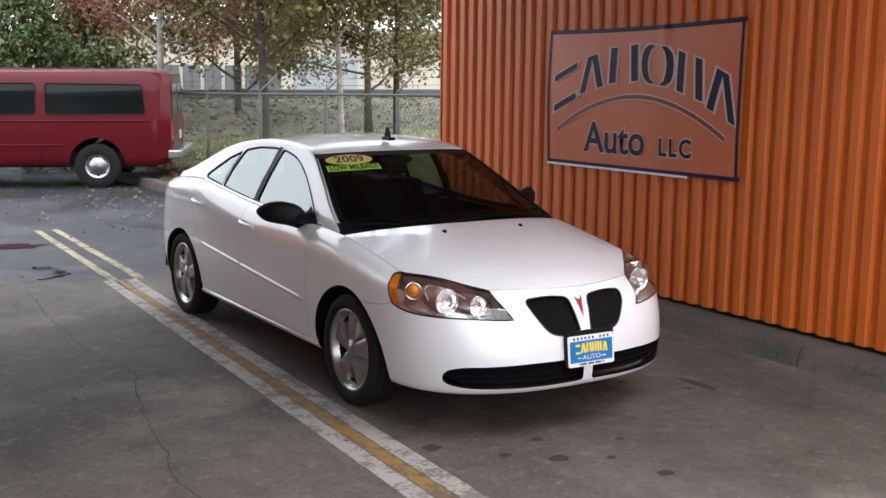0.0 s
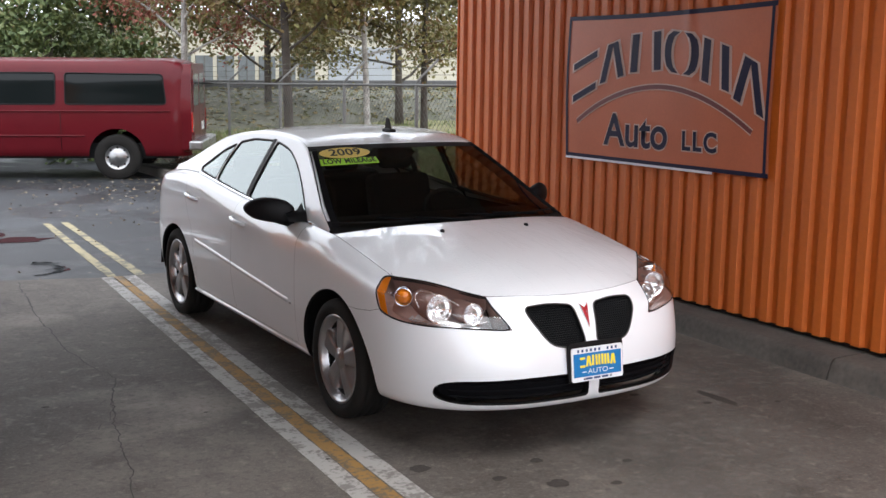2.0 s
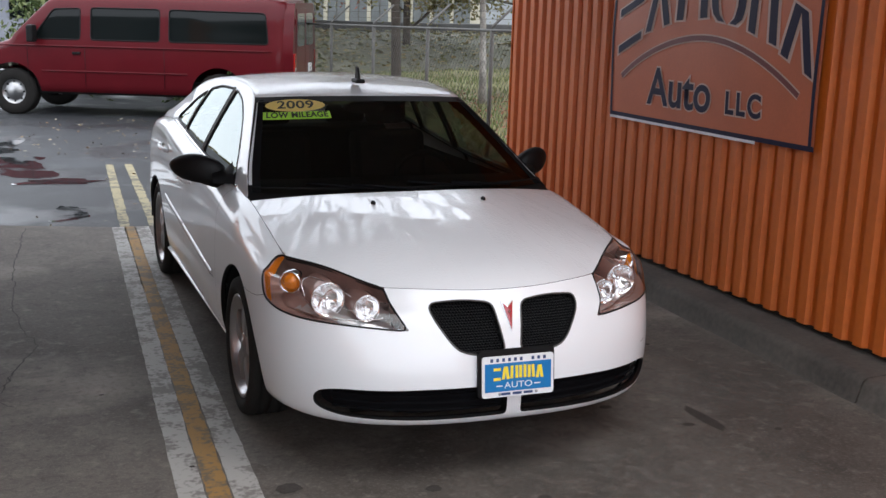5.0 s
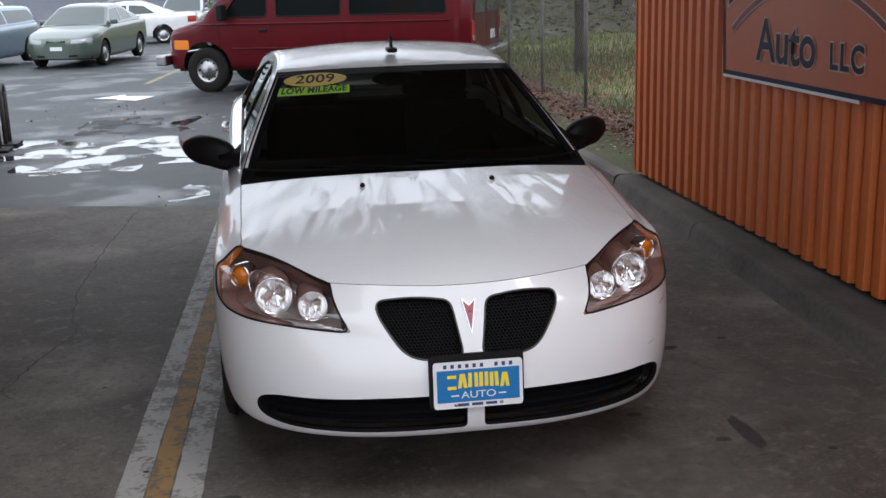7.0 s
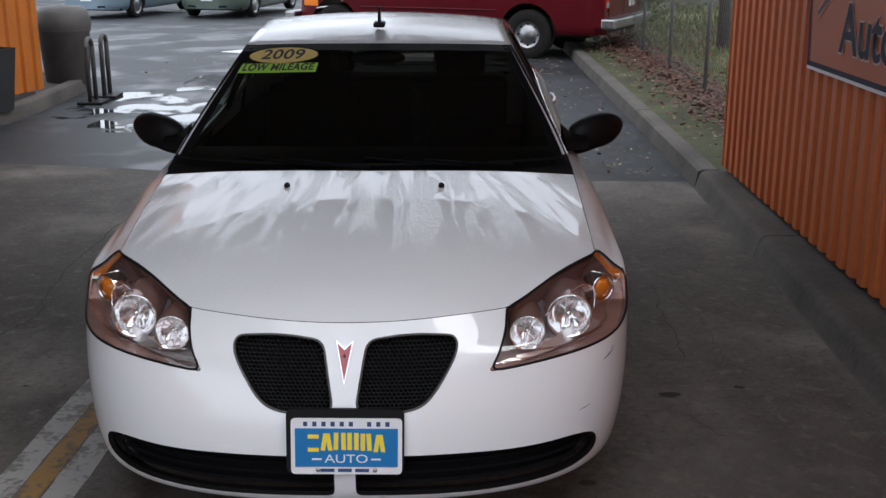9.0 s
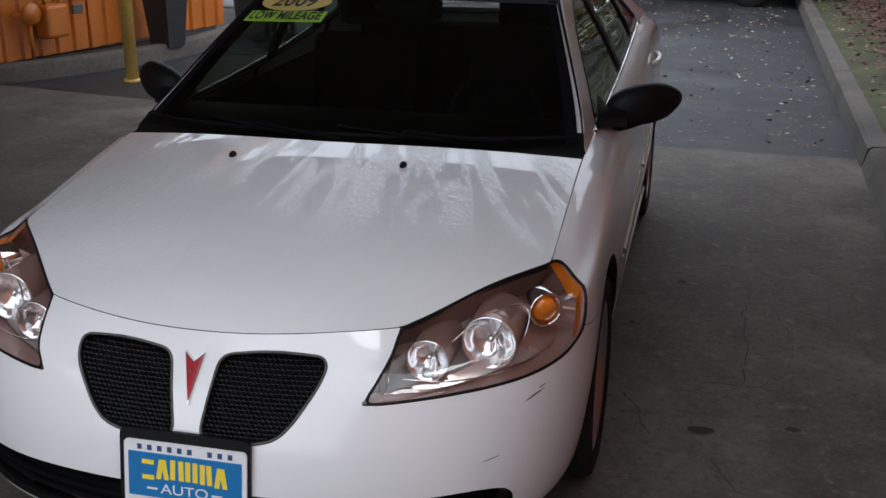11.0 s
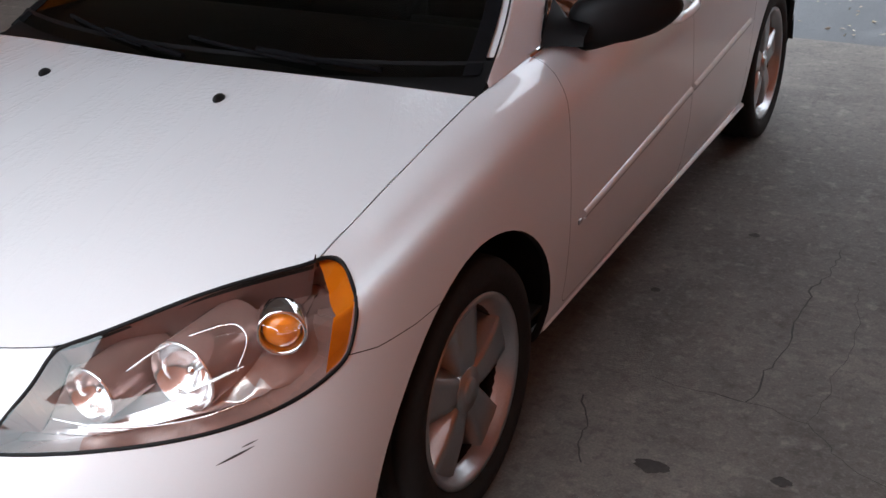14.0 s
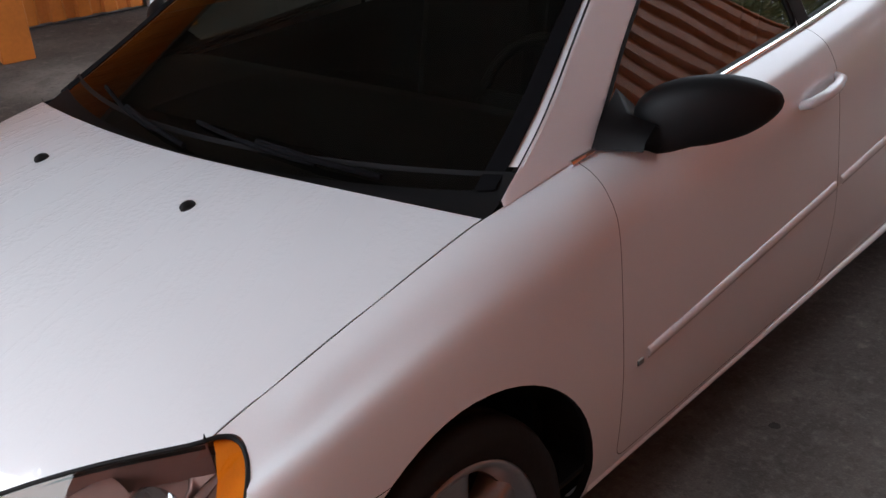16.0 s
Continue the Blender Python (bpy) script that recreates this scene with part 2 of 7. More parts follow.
def water_film(name):
    """Shallow standing water: mirror-like where it pools, broken into streaks of wet and dull asphalt round it."""
    m = bpy.data.materials.new(name)
    m.use_nodes = True
    nt = m.node_tree
    b = nt.nodes["Principled BSDF"]
    b.inputs["Base Color"].default_value = (0.03, 0.032, 0.034, 1)
    b.inputs["Roughness"].default_value = 0.03
    out = nt.nodes["Material Output"]
    clear = nt.nodes.new("ShaderNodeBsdfTransparent")
    mix = nt.nodes.new("ShaderNodeMixShader")
    co = nt.nodes.new("ShaderNodeTexCoord")
    mp = nt.nodes.new("ShaderNodeMapping")
    mp.inputs["Scale"].default_value = (1.0, 0.8, 1.0)
    nz = nt.nodes.new("ShaderNodeTexNoise")
    nz.inputs["Scale"].default_value, nz.inputs["Detail"].default_value, nz.inputs["Distortion"].default_value = 2.2, 7, 0.6
    r = nt.nodes.new("ShaderNodeMapRange")
    r.inputs[1].default_value, r.inputs[2].default_value = 0.46, 0.53
    nt.links.new(co.outputs["Object"], mp.inputs[0])
    nt.links.new(mp.outputs[0], nz.inputs["Vector"])
    nt.links.new(nz.outputs[0], r.inputs[0])
    nt.links.new(r.outputs[0], mix.inputs[0])
    nt.links.new(clear.outputs[0], mix.inputs[1])
    nt.links.new(b.outputs[0], mix.inputs[2])
    nt.links.new(mix.outputs[0], out.inputs[0])
    return m


PUDDLE = material("puddle_water", (0.03, 0.032, 0.034), 0.02)
FILM = water_film("water_film")


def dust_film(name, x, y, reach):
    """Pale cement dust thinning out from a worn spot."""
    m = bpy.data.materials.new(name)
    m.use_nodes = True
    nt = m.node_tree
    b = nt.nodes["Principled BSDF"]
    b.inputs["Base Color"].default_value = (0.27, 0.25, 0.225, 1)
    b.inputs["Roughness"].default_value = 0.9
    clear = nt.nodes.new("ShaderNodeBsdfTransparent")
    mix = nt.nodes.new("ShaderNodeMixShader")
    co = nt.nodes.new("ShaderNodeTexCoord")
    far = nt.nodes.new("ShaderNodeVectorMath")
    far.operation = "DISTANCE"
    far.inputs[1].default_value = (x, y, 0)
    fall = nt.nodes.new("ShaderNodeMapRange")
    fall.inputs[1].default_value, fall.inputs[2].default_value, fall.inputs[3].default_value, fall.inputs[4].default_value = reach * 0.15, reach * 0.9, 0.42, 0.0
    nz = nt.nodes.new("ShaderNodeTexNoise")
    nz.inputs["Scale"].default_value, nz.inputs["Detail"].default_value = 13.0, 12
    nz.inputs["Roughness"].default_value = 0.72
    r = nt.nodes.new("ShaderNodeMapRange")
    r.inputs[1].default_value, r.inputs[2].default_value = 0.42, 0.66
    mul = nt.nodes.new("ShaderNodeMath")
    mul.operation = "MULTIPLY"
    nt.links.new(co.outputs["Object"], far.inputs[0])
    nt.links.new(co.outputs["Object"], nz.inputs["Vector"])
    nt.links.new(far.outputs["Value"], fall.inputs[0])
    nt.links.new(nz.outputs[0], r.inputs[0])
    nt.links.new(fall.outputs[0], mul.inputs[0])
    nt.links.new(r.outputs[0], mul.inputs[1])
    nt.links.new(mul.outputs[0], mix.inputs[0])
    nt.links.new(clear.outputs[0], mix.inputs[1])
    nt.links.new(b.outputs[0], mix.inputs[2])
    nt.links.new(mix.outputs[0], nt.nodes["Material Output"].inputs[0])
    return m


def worn_line(name, paint, bare, wear):
    """Road paint scuffed down to the bare surface in streaks and flecks."""
    m = bpy.data.materials.new(name)
    m.use_nodes = True
    nt = m.node_tree
    b = nt.nodes["Principled BSDF"]
    co = nt.nodes.new("ShaderNodeTexCoord")
    last = None
    for scale, lo, hi in ((1.3, 0.35, 0.75), (9.0, 0.42, 0.62), (40.0, 0.40, 0.66)):
        n = nt.nodes.new("ShaderNodeTexNoise")
        n.inputs["Scale"].default_value, n.inputs["Detail"].default_value = scale, 6
        nt.links.new(co.outputs["Object"], n.inputs["Vector"])
        r = nt.nodes.new("ShaderNodeMapRange")
        r.inputs[1].default_value, r.inputs[2].default_value = lo, hi
        nt.links.new(n.outputs[0], r.inputs[0])
        if last is None:
            last = r
        else:
            a = nt.nodes.new("ShaderNodeMath")
            a.operation = "ADD"
            nt.links.new(last.outputs[0], a.inputs[0])
            nt.links.new(r.outputs[0], a.inputs[1])
            last = a
    k = nt.nodes.new("ShaderNodeMapRange")
    k.inputs[1].default_value, k.inputs[2].default_value = 2.3 - wear * 1.4, 3.0 - wear * 1.4
    k.inputs[3].default_value, k.inputs[4].default_value = 0.12, 0.95
    nt.links.new(last.outputs[0], k.inputs[0])
    x = nt.nodes.new("ShaderNodeMixRGB")
    x.inputs[1].default_value, x.inputs[2].default_value = (*paint, 1), (*bare, 1)
    nt.links.new(k.outputs[0], x.inputs[0])
    nt.links.new(x.outputs[0], b.inputs["Base Color"])
    b.inputs["Roughness"].default_value = 0.7
    b.inputs["Specular IOR Level"].default_value = 0.3
    return m


PAINT_WHITE = worn_line("worn_white_line", (0.37, 0.355, 0.33), (0.17, 0.158, 0.143), 0.95)
PAINT_YELLOW = worn_line("worn_yellow_line", (0.30, 0.165, 0.045), (0.13, 0.10, 0.065), 0.95)
PAINT_PALE = worn_line("worn_pale_yellow_line", (0.31, 0.27, 0.16), (0.10, 0.095, 0.075), 0.9)
CRACK = material("crack_dark", (0.045, 0.04, 0.036), 0.95)
OIL = material("oil_spot", (0.034, 0.029, 0.026), 0.85, 0, 0.6, 20, 80, other=(0.06, 0.053, 0.047), spec=0.15)

# ---- builders ----


def part(name, bm, mat, parent=None, label="", smooth=False):
    """Links a bmesh as one mesh object under a thing or a part."""
    me = bpy.data.meshes.new(name)
    bm.to_mesh(me)
    bm.free()
    for m in (mat if isinstance(mat, (list, tuple)) else [mat]):
        me.materials.append(m)
    if smooth:
        me.shade_smooth()
    ob = new(name, me)
    ob.parent = parent
    return tagged(ob, label) if label else ob


def thing(name, label, category, group="", at=None):
    ob = tagged(new(name), label, category, group)
    ob.empty_display_size = 0.1
    if at is not None:
        ob.matrix_basis = at
    return ob


def box(x0, x1, y0, y1, z0, z1, bevel=0.0, seg=2, bm=None):
    own = bmesh.new()
    bmesh.ops.create_cube(own, size=1, matrix=Matrix.Translation(((x0 + x1) / 2, (y0 + y1) / 2, (z0 + z1) / 2)) @ Matrix.Diagonal((x1 - x0, y1 - y0, z1 - z0, 1)))
    if bevel:
        bmesh.ops.bevel(own, geom=own.edges[:], offset=bevel, segments=seg, affect="EDGES", profile=0.5)
    return joined(bm, own)


def joined(bm, own):
    if bm is None:
        return own
    me = bpy.data.meshes.new("tmp")
    own.to_mesh(me)
    own.free()
    bm.from_mesh(me)
    bpy.data.meshes.remove(me)
    return bm


def tube(points, radius, sides=8, bm=None, cap=True):
    """A round bar along points; radius is one number or one for each point."""
    bm = bm or bmesh.new()
    pts = [Vector(p) for p in points]
    rads = radius if isinstance(radius, (list, tuple)) else [radius] * len(pts)
    rings, up = [], Vector((0, 0, 1))
    for i, p in enumerate(pts):
        d = (pts[min(i + 1, len(pts) - 1)] - pts[max(i - 1, 0)]).normalized()
        a = d.cross(up)
        a = a.normalized() if a.length > 0.05 else d.cross(Vector((1, 0, 0))).normalized()
        b = d.cross(a).normalized()
        rings.append([bm.verts.new(p + rads[i] * (math.cos(k) * a + math.sin(k) * b)) for k in [2 * math.pi * j / sides for j in range(sides)]])
    for r, s in zip(rings, rings[1:]):
        for j in range(sides):
            f = bm.faces.new((r[j], r[(j + 1) % sides], s[(j + 1) % sides], s[j]))
            f.smooth = True
    if cap:
        bm.faces.new(rings[0][::-1])
        bm.faces.new(rings[-1])
    return bm


def prism(outline, depth, bm=None):
    """Extrudes a flat outline of 3D points by the vector depth."""
    bm = bm or bmesh.new()
    d = Vector(depth)
    a = [bm.verts.new(Vector(p)) for p in outline]
    b = [bm.verts.new(Vector(p) + d) for p in outline]
    bm.faces.new(a)
    bm.faces.new(b[::-1])
    for i in range(len(a)):
        j = (i + 1) % len(a)
        bm.faces.new((a[j], a[i], b[i], b[j]))
    bmesh.ops.recalc_face_normals(bm, faces=bm.faces[:])
    return bm


def grid(points, bm=None, flip=False):
    """Quads over a table of points, rows by columns."""
    bm = bm or bmesh.new()
    vs = [[bm.verts.new(p) for p in row] for row in points]
    for r, s in zip(vs, vs[1:]):
        for j in range(len(r) - 1):
            q = (r[j], r[j + 1], s[j + 1], s[j])
            f = bm.faces.new(q[::-1] if flip else q)
            f.smooth = True
    return bm


def lathe(profile, sides=32, axis="X", bm=None):
    """Turns a profile of (along, radius) round an axis."""
    bm = bm or bmesh.new()
    rows = []
    for a, r in profile:
        row = []
        for k in range(sides):
            c, s = math.cos(2 * math.pi * k / sides) * r, math.sin(2 * math.pi * k / sides) * r
            row.append(bm.verts.new((a, c, s) if axis == "X" else ((c, a, s) if axis == "Y" else (c, s, a))))
        rows.append(row)
    for r, s in zip(rows, rows[1:]):
        for k in range(sides):
            f = bm.faces.new((r[k], r[(k + 1) % sides], s[(k + 1) % sides], s[k]))
            f.smooth = True
    bmesh.ops.recalc_face_normals(bm, faces=bm.faces[:])
    return bm


def lin(x, table):
    return float(np.interp(x, [t[0] for t in table], [t[1] for t in table]))


def soft(x, table):
    """Smooth interpolation through a short table (monotone-ish cubic)."""
    xs, ys = [t[0] for t in table], [t[1] for t in table]
    if x <= xs[0]:
        return ys[0]
    if x >= xs[-1]:
        return ys[-1]
    i = max(k for k in range(len(xs) - 1) if xs[k] <= x)

    def slope(k):
        if k == 0:
            return (ys[1] - ys[0]) / (xs[1] - xs[0])
        if k == len(xs) - 1:
            return (ys[-1] - ys[-2]) / (xs[-1] - xs[-2])
        return (ys[k + 1] - ys[k - 1]) / (xs[k + 1] - xs[k - 1])
    h = xs[i + 1] - xs[i]
    t = (x - xs[i]) / h
    return ((2 * t**3 - 3 * t**2 + 1) * ys[i] + (t**3 - 2 * t**2 + t) * h * slope(i) + (-2 * t**3 + 3 * t**2) * ys[i + 1] + (t**3 - t**2) * h * slope(i + 1))


def inside(p, poly):
    hit = False
    for (x0, y0), (x1, y1) in zip(poly, poly[1:] + poly[:1]):
        if (y0 > p[1]) != (y1 > p[1]) and p[0] < (x1 - x0) * (p[1] - y0) / (y1 - y0) + x0:
            hit = not hit
    return hit


def rounded(poly, r=0.03, seg=5):
    """Rounds the corners of a flat polygon of (a, b) pairs; r may be a list."""
    out, n = [], len(poly)
    for i in range(n):
        p, a, b = Vector(poly[i]), Vector(poly[i - 1]), Vector(poly[(i + 1) % n])
        rr = r[i] if isinstance(r, (list, tuple)) else r
        if rr <= 0:
            out.append(tuple(p))
            continue
        da, db = min(rr, (a - p).length * 0.49), min(rr, (b - p).length * 0.49)
        s, e = p + (a - p).normalized() * da, p + (b - p).normalized() * db
        for k in range(seg + 1):
            t = k / seg
            out.append(tuple((1 - t) ** 2 * s + 2 * t * (1 - t) * p + t * t * e))
    return out


def carve(bm, poly, e1, e2, want=lambda c: True):
    """Cuts the skin bm along a polygon seen along e1 x e2, takes the inner faces out and returns them as a new bmesh."""
    e1, e2 = Vector(e1), Vector(e2)
    away = e1.cross(e2)
    for p, q in zip(poly, poly[1:] + poly[:1]):
        d = Vector((q[0] - p[0], q[1] - p[1]))
        if d.length < 1e-5:
            continue
        no = (e1 * d[0] + e2 * d[1]).cross(away).normalized()
        m = 0.012
        lo = (min(p[0], q[0]) - m, min(p[1], q[1]) - m)
        hi = (max(p[0], q[0]) + m, max(p[1], q[1]) + m)
        near = []
        for f in bm.faces:
            if not want(f.calc_center_median()):
                continue
            aa = [v.co.dot(e1) for v in f.verts]
            bb = [v.co.dot(e2) for v in f.verts]
            if min(aa) < hi[0] and max(aa) > lo[0] and min(bb) < hi[1] and max(bb) > lo[1]:
                near.append(f)
        if near:
            geom = set(near)
            for f in near:
                geom.update(f.edges)
                geom.update(f.verts)
            bmesh.ops.bisect_plane(bm, geom=list(geom), dist=4e-4, plane_co=e1 * p[0] + e2 * p[1], plane_no=no)
    taken = [f for f in bm.faces if want(f.calc_center_median()) and inside((f.calc_center_median().dot(e1), f.calc_center_median().dot(e2)), poly)]
    got = take(bm, taken)
    for b in (got, bm):
        bmesh.ops.remove_doubles(b, verts=[v for v in b.verts if any(e.is_boundary for e in v.link_edges)], dist=0.0012)
        bmesh.ops.dissolve_degenerate(b, edges=b.edges[:], dist=1e-4)
    return got


def take(bm, faces):
    got, ids = bmesh.new(), {}
    for f in faces:
        vs = []
        for v in f.verts:
            if v not in ids:
                ids[v] = got.verts.new(v.co)
            vs.append(ids[v])
        try:
            got.faces.new(vs).smooth = True
        except ValueError:
            pass
    bmesh.ops.delete(bm, geom=faces, context="FACES")
    return got


def fair_tree(bm):
    """Looks up the smooth surface normals of an uncut half skin and its mirror image."""
    bm.normal_update()
    tree = KDTree(len(bm.verts) * 2)
    normals = []
    for v in bm.verts:
        n = v.normal.copy()
        if abs(v.co.x) < 1e-4:
            n.x = 0
            n.normalize()
        tree.insert(v.co, len(normals))
        normals.append(n)
        tree.insert(Vector((-v.co.x, v.co.y, v.co.z)), len(normals))
        normals.append(Vector((-n.x, n.y, n.z)))
    tree.balance()
    return tree, normals


def faired(ob, fair):
    """Gives a cut panel the shading of the uncut surface."""
    tree, normals = fair
    out = []
    for v in ob.data.vertices:
        n = sum((normals[i] / (d + 0.002) for _, i, d in tree.find_n(v.co, 4)), Vector())
        out.append(n.normalized())
    ob.data.shade_smooth()
    ob.data.normals_split_custom_set_from_vertices(out)
    return ob


def smooth_loop(points, n=120, passes=2):
    """Closed loop resampled to even steps and eased."""
    p = [Vector(q) for q in points]
    d = [0.0]
    for i in range(len(p)):
        d.append(d[-1] + (p[(i + 1) % len(p)] - p[i]).length)
    out = []
    for k in range(n):
        s = d[-1] * k / n
        i = max(j for j in range(len(p)) if d[j] <= s)
        out.append(p[i].lerp(p[(i + 1) % len(p)], (s - d[i]) / max(1e-9, d[i + 1] - d[i])))
    for _ in range(passes):
        out = [(out[i - 1] + out[i] * 2 + out[(i + 1) % n]) / 4 for i in range(n)]
    return out


def edged(bm, gap=0.002, deep=0.014, fair=None):
    """Draws the rim of a skin panel in by gap and folds it back by deep, so that panels part with a real joint."""
    bm.normal_update()
    rim = [e for e in bm.edges if e.is_boundary and not (abs(e.verts[0].co.x) < 1e-4 and abs(e.verts[1].co.x) < 1e-4)]
    move = {}
    for e in rim:
        c = e.link_faces[0].calc_center_median()
        for v in e.verts:
            d = c - v.co
            t = (e.verts[1].co - e.verts[0].co).normalized()
            d = d - d.dot(t) * t
            if d.length > 1e-6:
                move.setdefault(v, Vector())
                move[v] += d.normalized()
    for v, d in move.items():
        if d.length > 1e-6:
            v.co += d.normalized() * gap
    bm.normal_update()
    normals = {}
    for v in move:
        n = sum((f.normal * f.calc_area() for f in v.link_faces), Vector())
        ring = {f for e in v.link_edges for w in (e.other_vert(v),) for f in w.link_faces}
        n = sum((f.normal * f.calc_area() for f in ring), n)
        normals[v] = fair[1][fair[0].find(v.co)[1]] if fair else n.normalized()
    made = bmesh.ops.extrude_edge_only(bm, edges=rim)
    for v in [g for g in made["geom"] if isinstance(g, bmesh.types.BMVert)]:
        near = [e.other_vert(v) for e in v.link_edges if e.other_vert(v) in normals]
        if near:
            v.co = near[0].co - normals[near[0]] * deep
    for f in [g for g in made["geom"] if isinstance(g, bmesh.types.BMFace)]:
        f.smooth = False
        f.material_index = 1
    return bm


def rim_loop(bm, inset=0.0):
    """The rim of a skin as a list of evenly spaced, smoothed points with their normals."""
    bm.normal_update()
    edges = {e for e in bm.edges if e.is_boundary}
    best = []
    while edges:
        e = edges.pop()
        loop, v = [e.verts[0]], e.verts[1]
        while True:
            loop.append(v)
            nxt = next((f for f in v.link_edges if f in edges), None)
            if nxt is None:
                break
            edges.discard(nxt)
            v = nxt.other_vert(v)
        if len(loop) > len(best):
            best = loop
    pts = [best[0].co - best[0].normal * inset]
    for v in best[1:]:
        p = v.co - v.normal * inset
        if (p - pts[-1]).length > 0.006:
            pts.append(p)
    if (pts[0] - pts[-1]).length < 0.006:
        pts.pop()
    return pts


def ring_tube(pts, radius, sides=6):
    return tube(pts + pts[:2], radius, sides, None, False)


def pushed(bm, d):
    bm.normal_update()
    n = {v: v.normal.copy() for v in bm.verts}
    for v in bm.verts:
        v.co += n[v] * d
    return bm


def mirrored(bm):
    """A copy mirrored in x, with its faces turned right."""
    b = bm.copy()
    for v in b.verts:
        v.co.x = -v.co.x
    bmesh.ops.reverse_faces(b, faces=b.faces[:])
    return b


def text_bm(body, size, thick=0.0, spacing=1.0, bold=0.0):
    """Lettering in the built-in font as a bmesh, centred, in the xy plane."""
    cu = bpy.data.curves.new("lettering", "FONT")
    cu.body, cu.size, cu.align_x, cu.align_y, cu.extrude, cu.space_character, cu.offset = body, size, "CENTER", "CENTER", thick, spacing, bold
    ob = bpy.data.objects.new("lettering", cu)
    scene.collection.objects.link(ob)
    bpy.context.view_layer.update()
    me = bpy.data.meshes.new_from_object(ob.evaluated_get(bpy.context.evaluated_depsgraph_get()))
    bm = bmesh.new()
    bm.from_mesh(me)
    bpy.data.objects.remove(ob)
    bpy.data.curves.remove(cu)
    bpy.data.meshes.remove(me)
    return bm


# ---- the setting ----
def lot_z(y):
    """The yard falls gently away behind the canopy."""
    return -0.02 * (min(max(y, 4.6), 40.0) - 4.6)


def structure(name, bm, mat, label="", parent=None):
    return tagged(part(name, bm, mat, parent), label, "", "", "structure")


YARD_ROWS = [-300.0, -60.0, -20.0, 4.6, 6.0, 8.0, 11.0, 15.0, 20.0, 27.0, 34.0, 40.0, 70.0, 140.0, 400.0]
yard = grid([[Vector((x, y, lot_z(y) - 0.012)) for x in (-300, -60, -20, -8, 0, 2.2, 8, 20, 60, 300)] for y in YARD_ROWS], flip=True)
yard.normal_update()
if yard.faces[:][0].normal.z < 0:
    bmesh.ops.reverse_faces(yard, faces=yard.faces[:])
structure("ground", yard, ASPHALT, "damp dark asphalt yard sloping gently away")

slab = prism([(-14, -22, 0.0), (2.12, -22, 0.0), (2.12, 4.28, 0.0), (-1.03, 4.40, 0.0), (-2.2, 4.75, 0.0), (-14, 6.9, 0.0)], (0, 0, -0.12))
structure("pavement", slab, CONCRETE, "stained and cracked concrete drive slab")

WALL_X, WALL_END, WALL_FOOT = 2.35, 4.08, 0.163


def corrugated(y0, y1, z0, z1, pitch=0.152, deep=0.032):
    """Trapezoidal sheet in the yz plane, ribs upright, facing -x."""
    prof, y = [], y0
    while y < y1 - 1e-6:
        for f, d in ((0.0, 0.0), (0.36, 0.0), (0.46, -deep), (0.90, -deep), (1.0, 0.0)):
            yy = y + f * pitch
            if yy <= y1 + 1e-6 and (not prof or yy > prof[-1][0] + 1e-6):
                prof.append((yy, d))
        y += pitch
    bm = bmesh.new()
    a = [bm.verts.new((d, yy, z0)) for yy, d in prof]
    b = [bm.verts.new((d, yy, z1)) for yy, d in prof]
    c = [bm.verts.new((d + 0.003, yy, z0)) for yy, d in prof]
    for i in range(len(a) - 1):
        bm.faces.new((a[i + 1], a[i], b[i], b[i + 1]))
        bm.faces.new((a[i], a[i + 1], c[i + 1], c[i]))
    bm.normal_update()
    return bm


sheet = corrugated(-16.0, WALL_END, WALL_FOOT, 3.9)
sheet.transform(Matrix.Translation((WALL_X, 0, 0)))
structure("wall_east", sheet, ORANGE, "orange painted corrugated sheet metal wall")
structure("wall_core", box(WALL_X + 0.005, WALL_X + 6.0, -16.0, WALL_END - 0.02, WALL_FOOT + 0.004, 4.0), ORANGE, "shop building behind the corrugated wall")
# near-black colour stands in for the shadow gap between sheet and kerb
structure("wall_footing", box(WALL_X + 0.03, WALL_X + 6.0, -16.0, WALL_END - 0.02, -0.1, WALL_FOOT), material("footing_shadow_gap", (0.018, 0.016, 0.015), 0.95, 0, 0.4, 4, 40, 0.3), "recessed footing under the sheet metal, coloured dark for shade")
corner = box(WALL_X - 0.036, WALL_X + 0.12, WALL_END - 0.004, WALL_END + 0.012, WALL_FOOT, 3.9, 0.003)
structure("trim", corner, ORANGE, "orange corner flashing of the shop wall")
# footing kerb under the wall, cast in lengths
y = -16.0
k = 0
while y < 4.0:
    y1 = min(y + 3.05, 4.08)
    prof = [(2.378, 0.0), (2.378, 0.130), (2.15, 0.132), (2.115, 0.128), (2.095, 0.112), (2.083, 0.09), (2.06, 0.010), (2.052, 0.0)]
    b = bmesh.new()
    ends = [[b.verts.new((px + (0.022 * (max(yy, -3.0) - 1.0) if px < 2.3 else 0), yy, pz)) for px, pz in prof] for yy in (y + 0.006, y1 - 0.006)]
    for i in range(len(prof) - 1):
        b.faces.new((ends[0][i], ends[0][i + 1], ends[1][i + 1], ends[1][i])).smooth = 1 < i < 6
    b.normal_update()
    if sum(f.normal.z for f in b.faces) < 0:
        bmesh.ops.reverse_faces(b, faces=b.faces[:])
    for row in ends:
        b.faces.new([b.verts.new(v.co) for v in row])
    structure("kerb", b, KERB, "grey concrete kerb below the wall")
    y = y1
y = 4.08
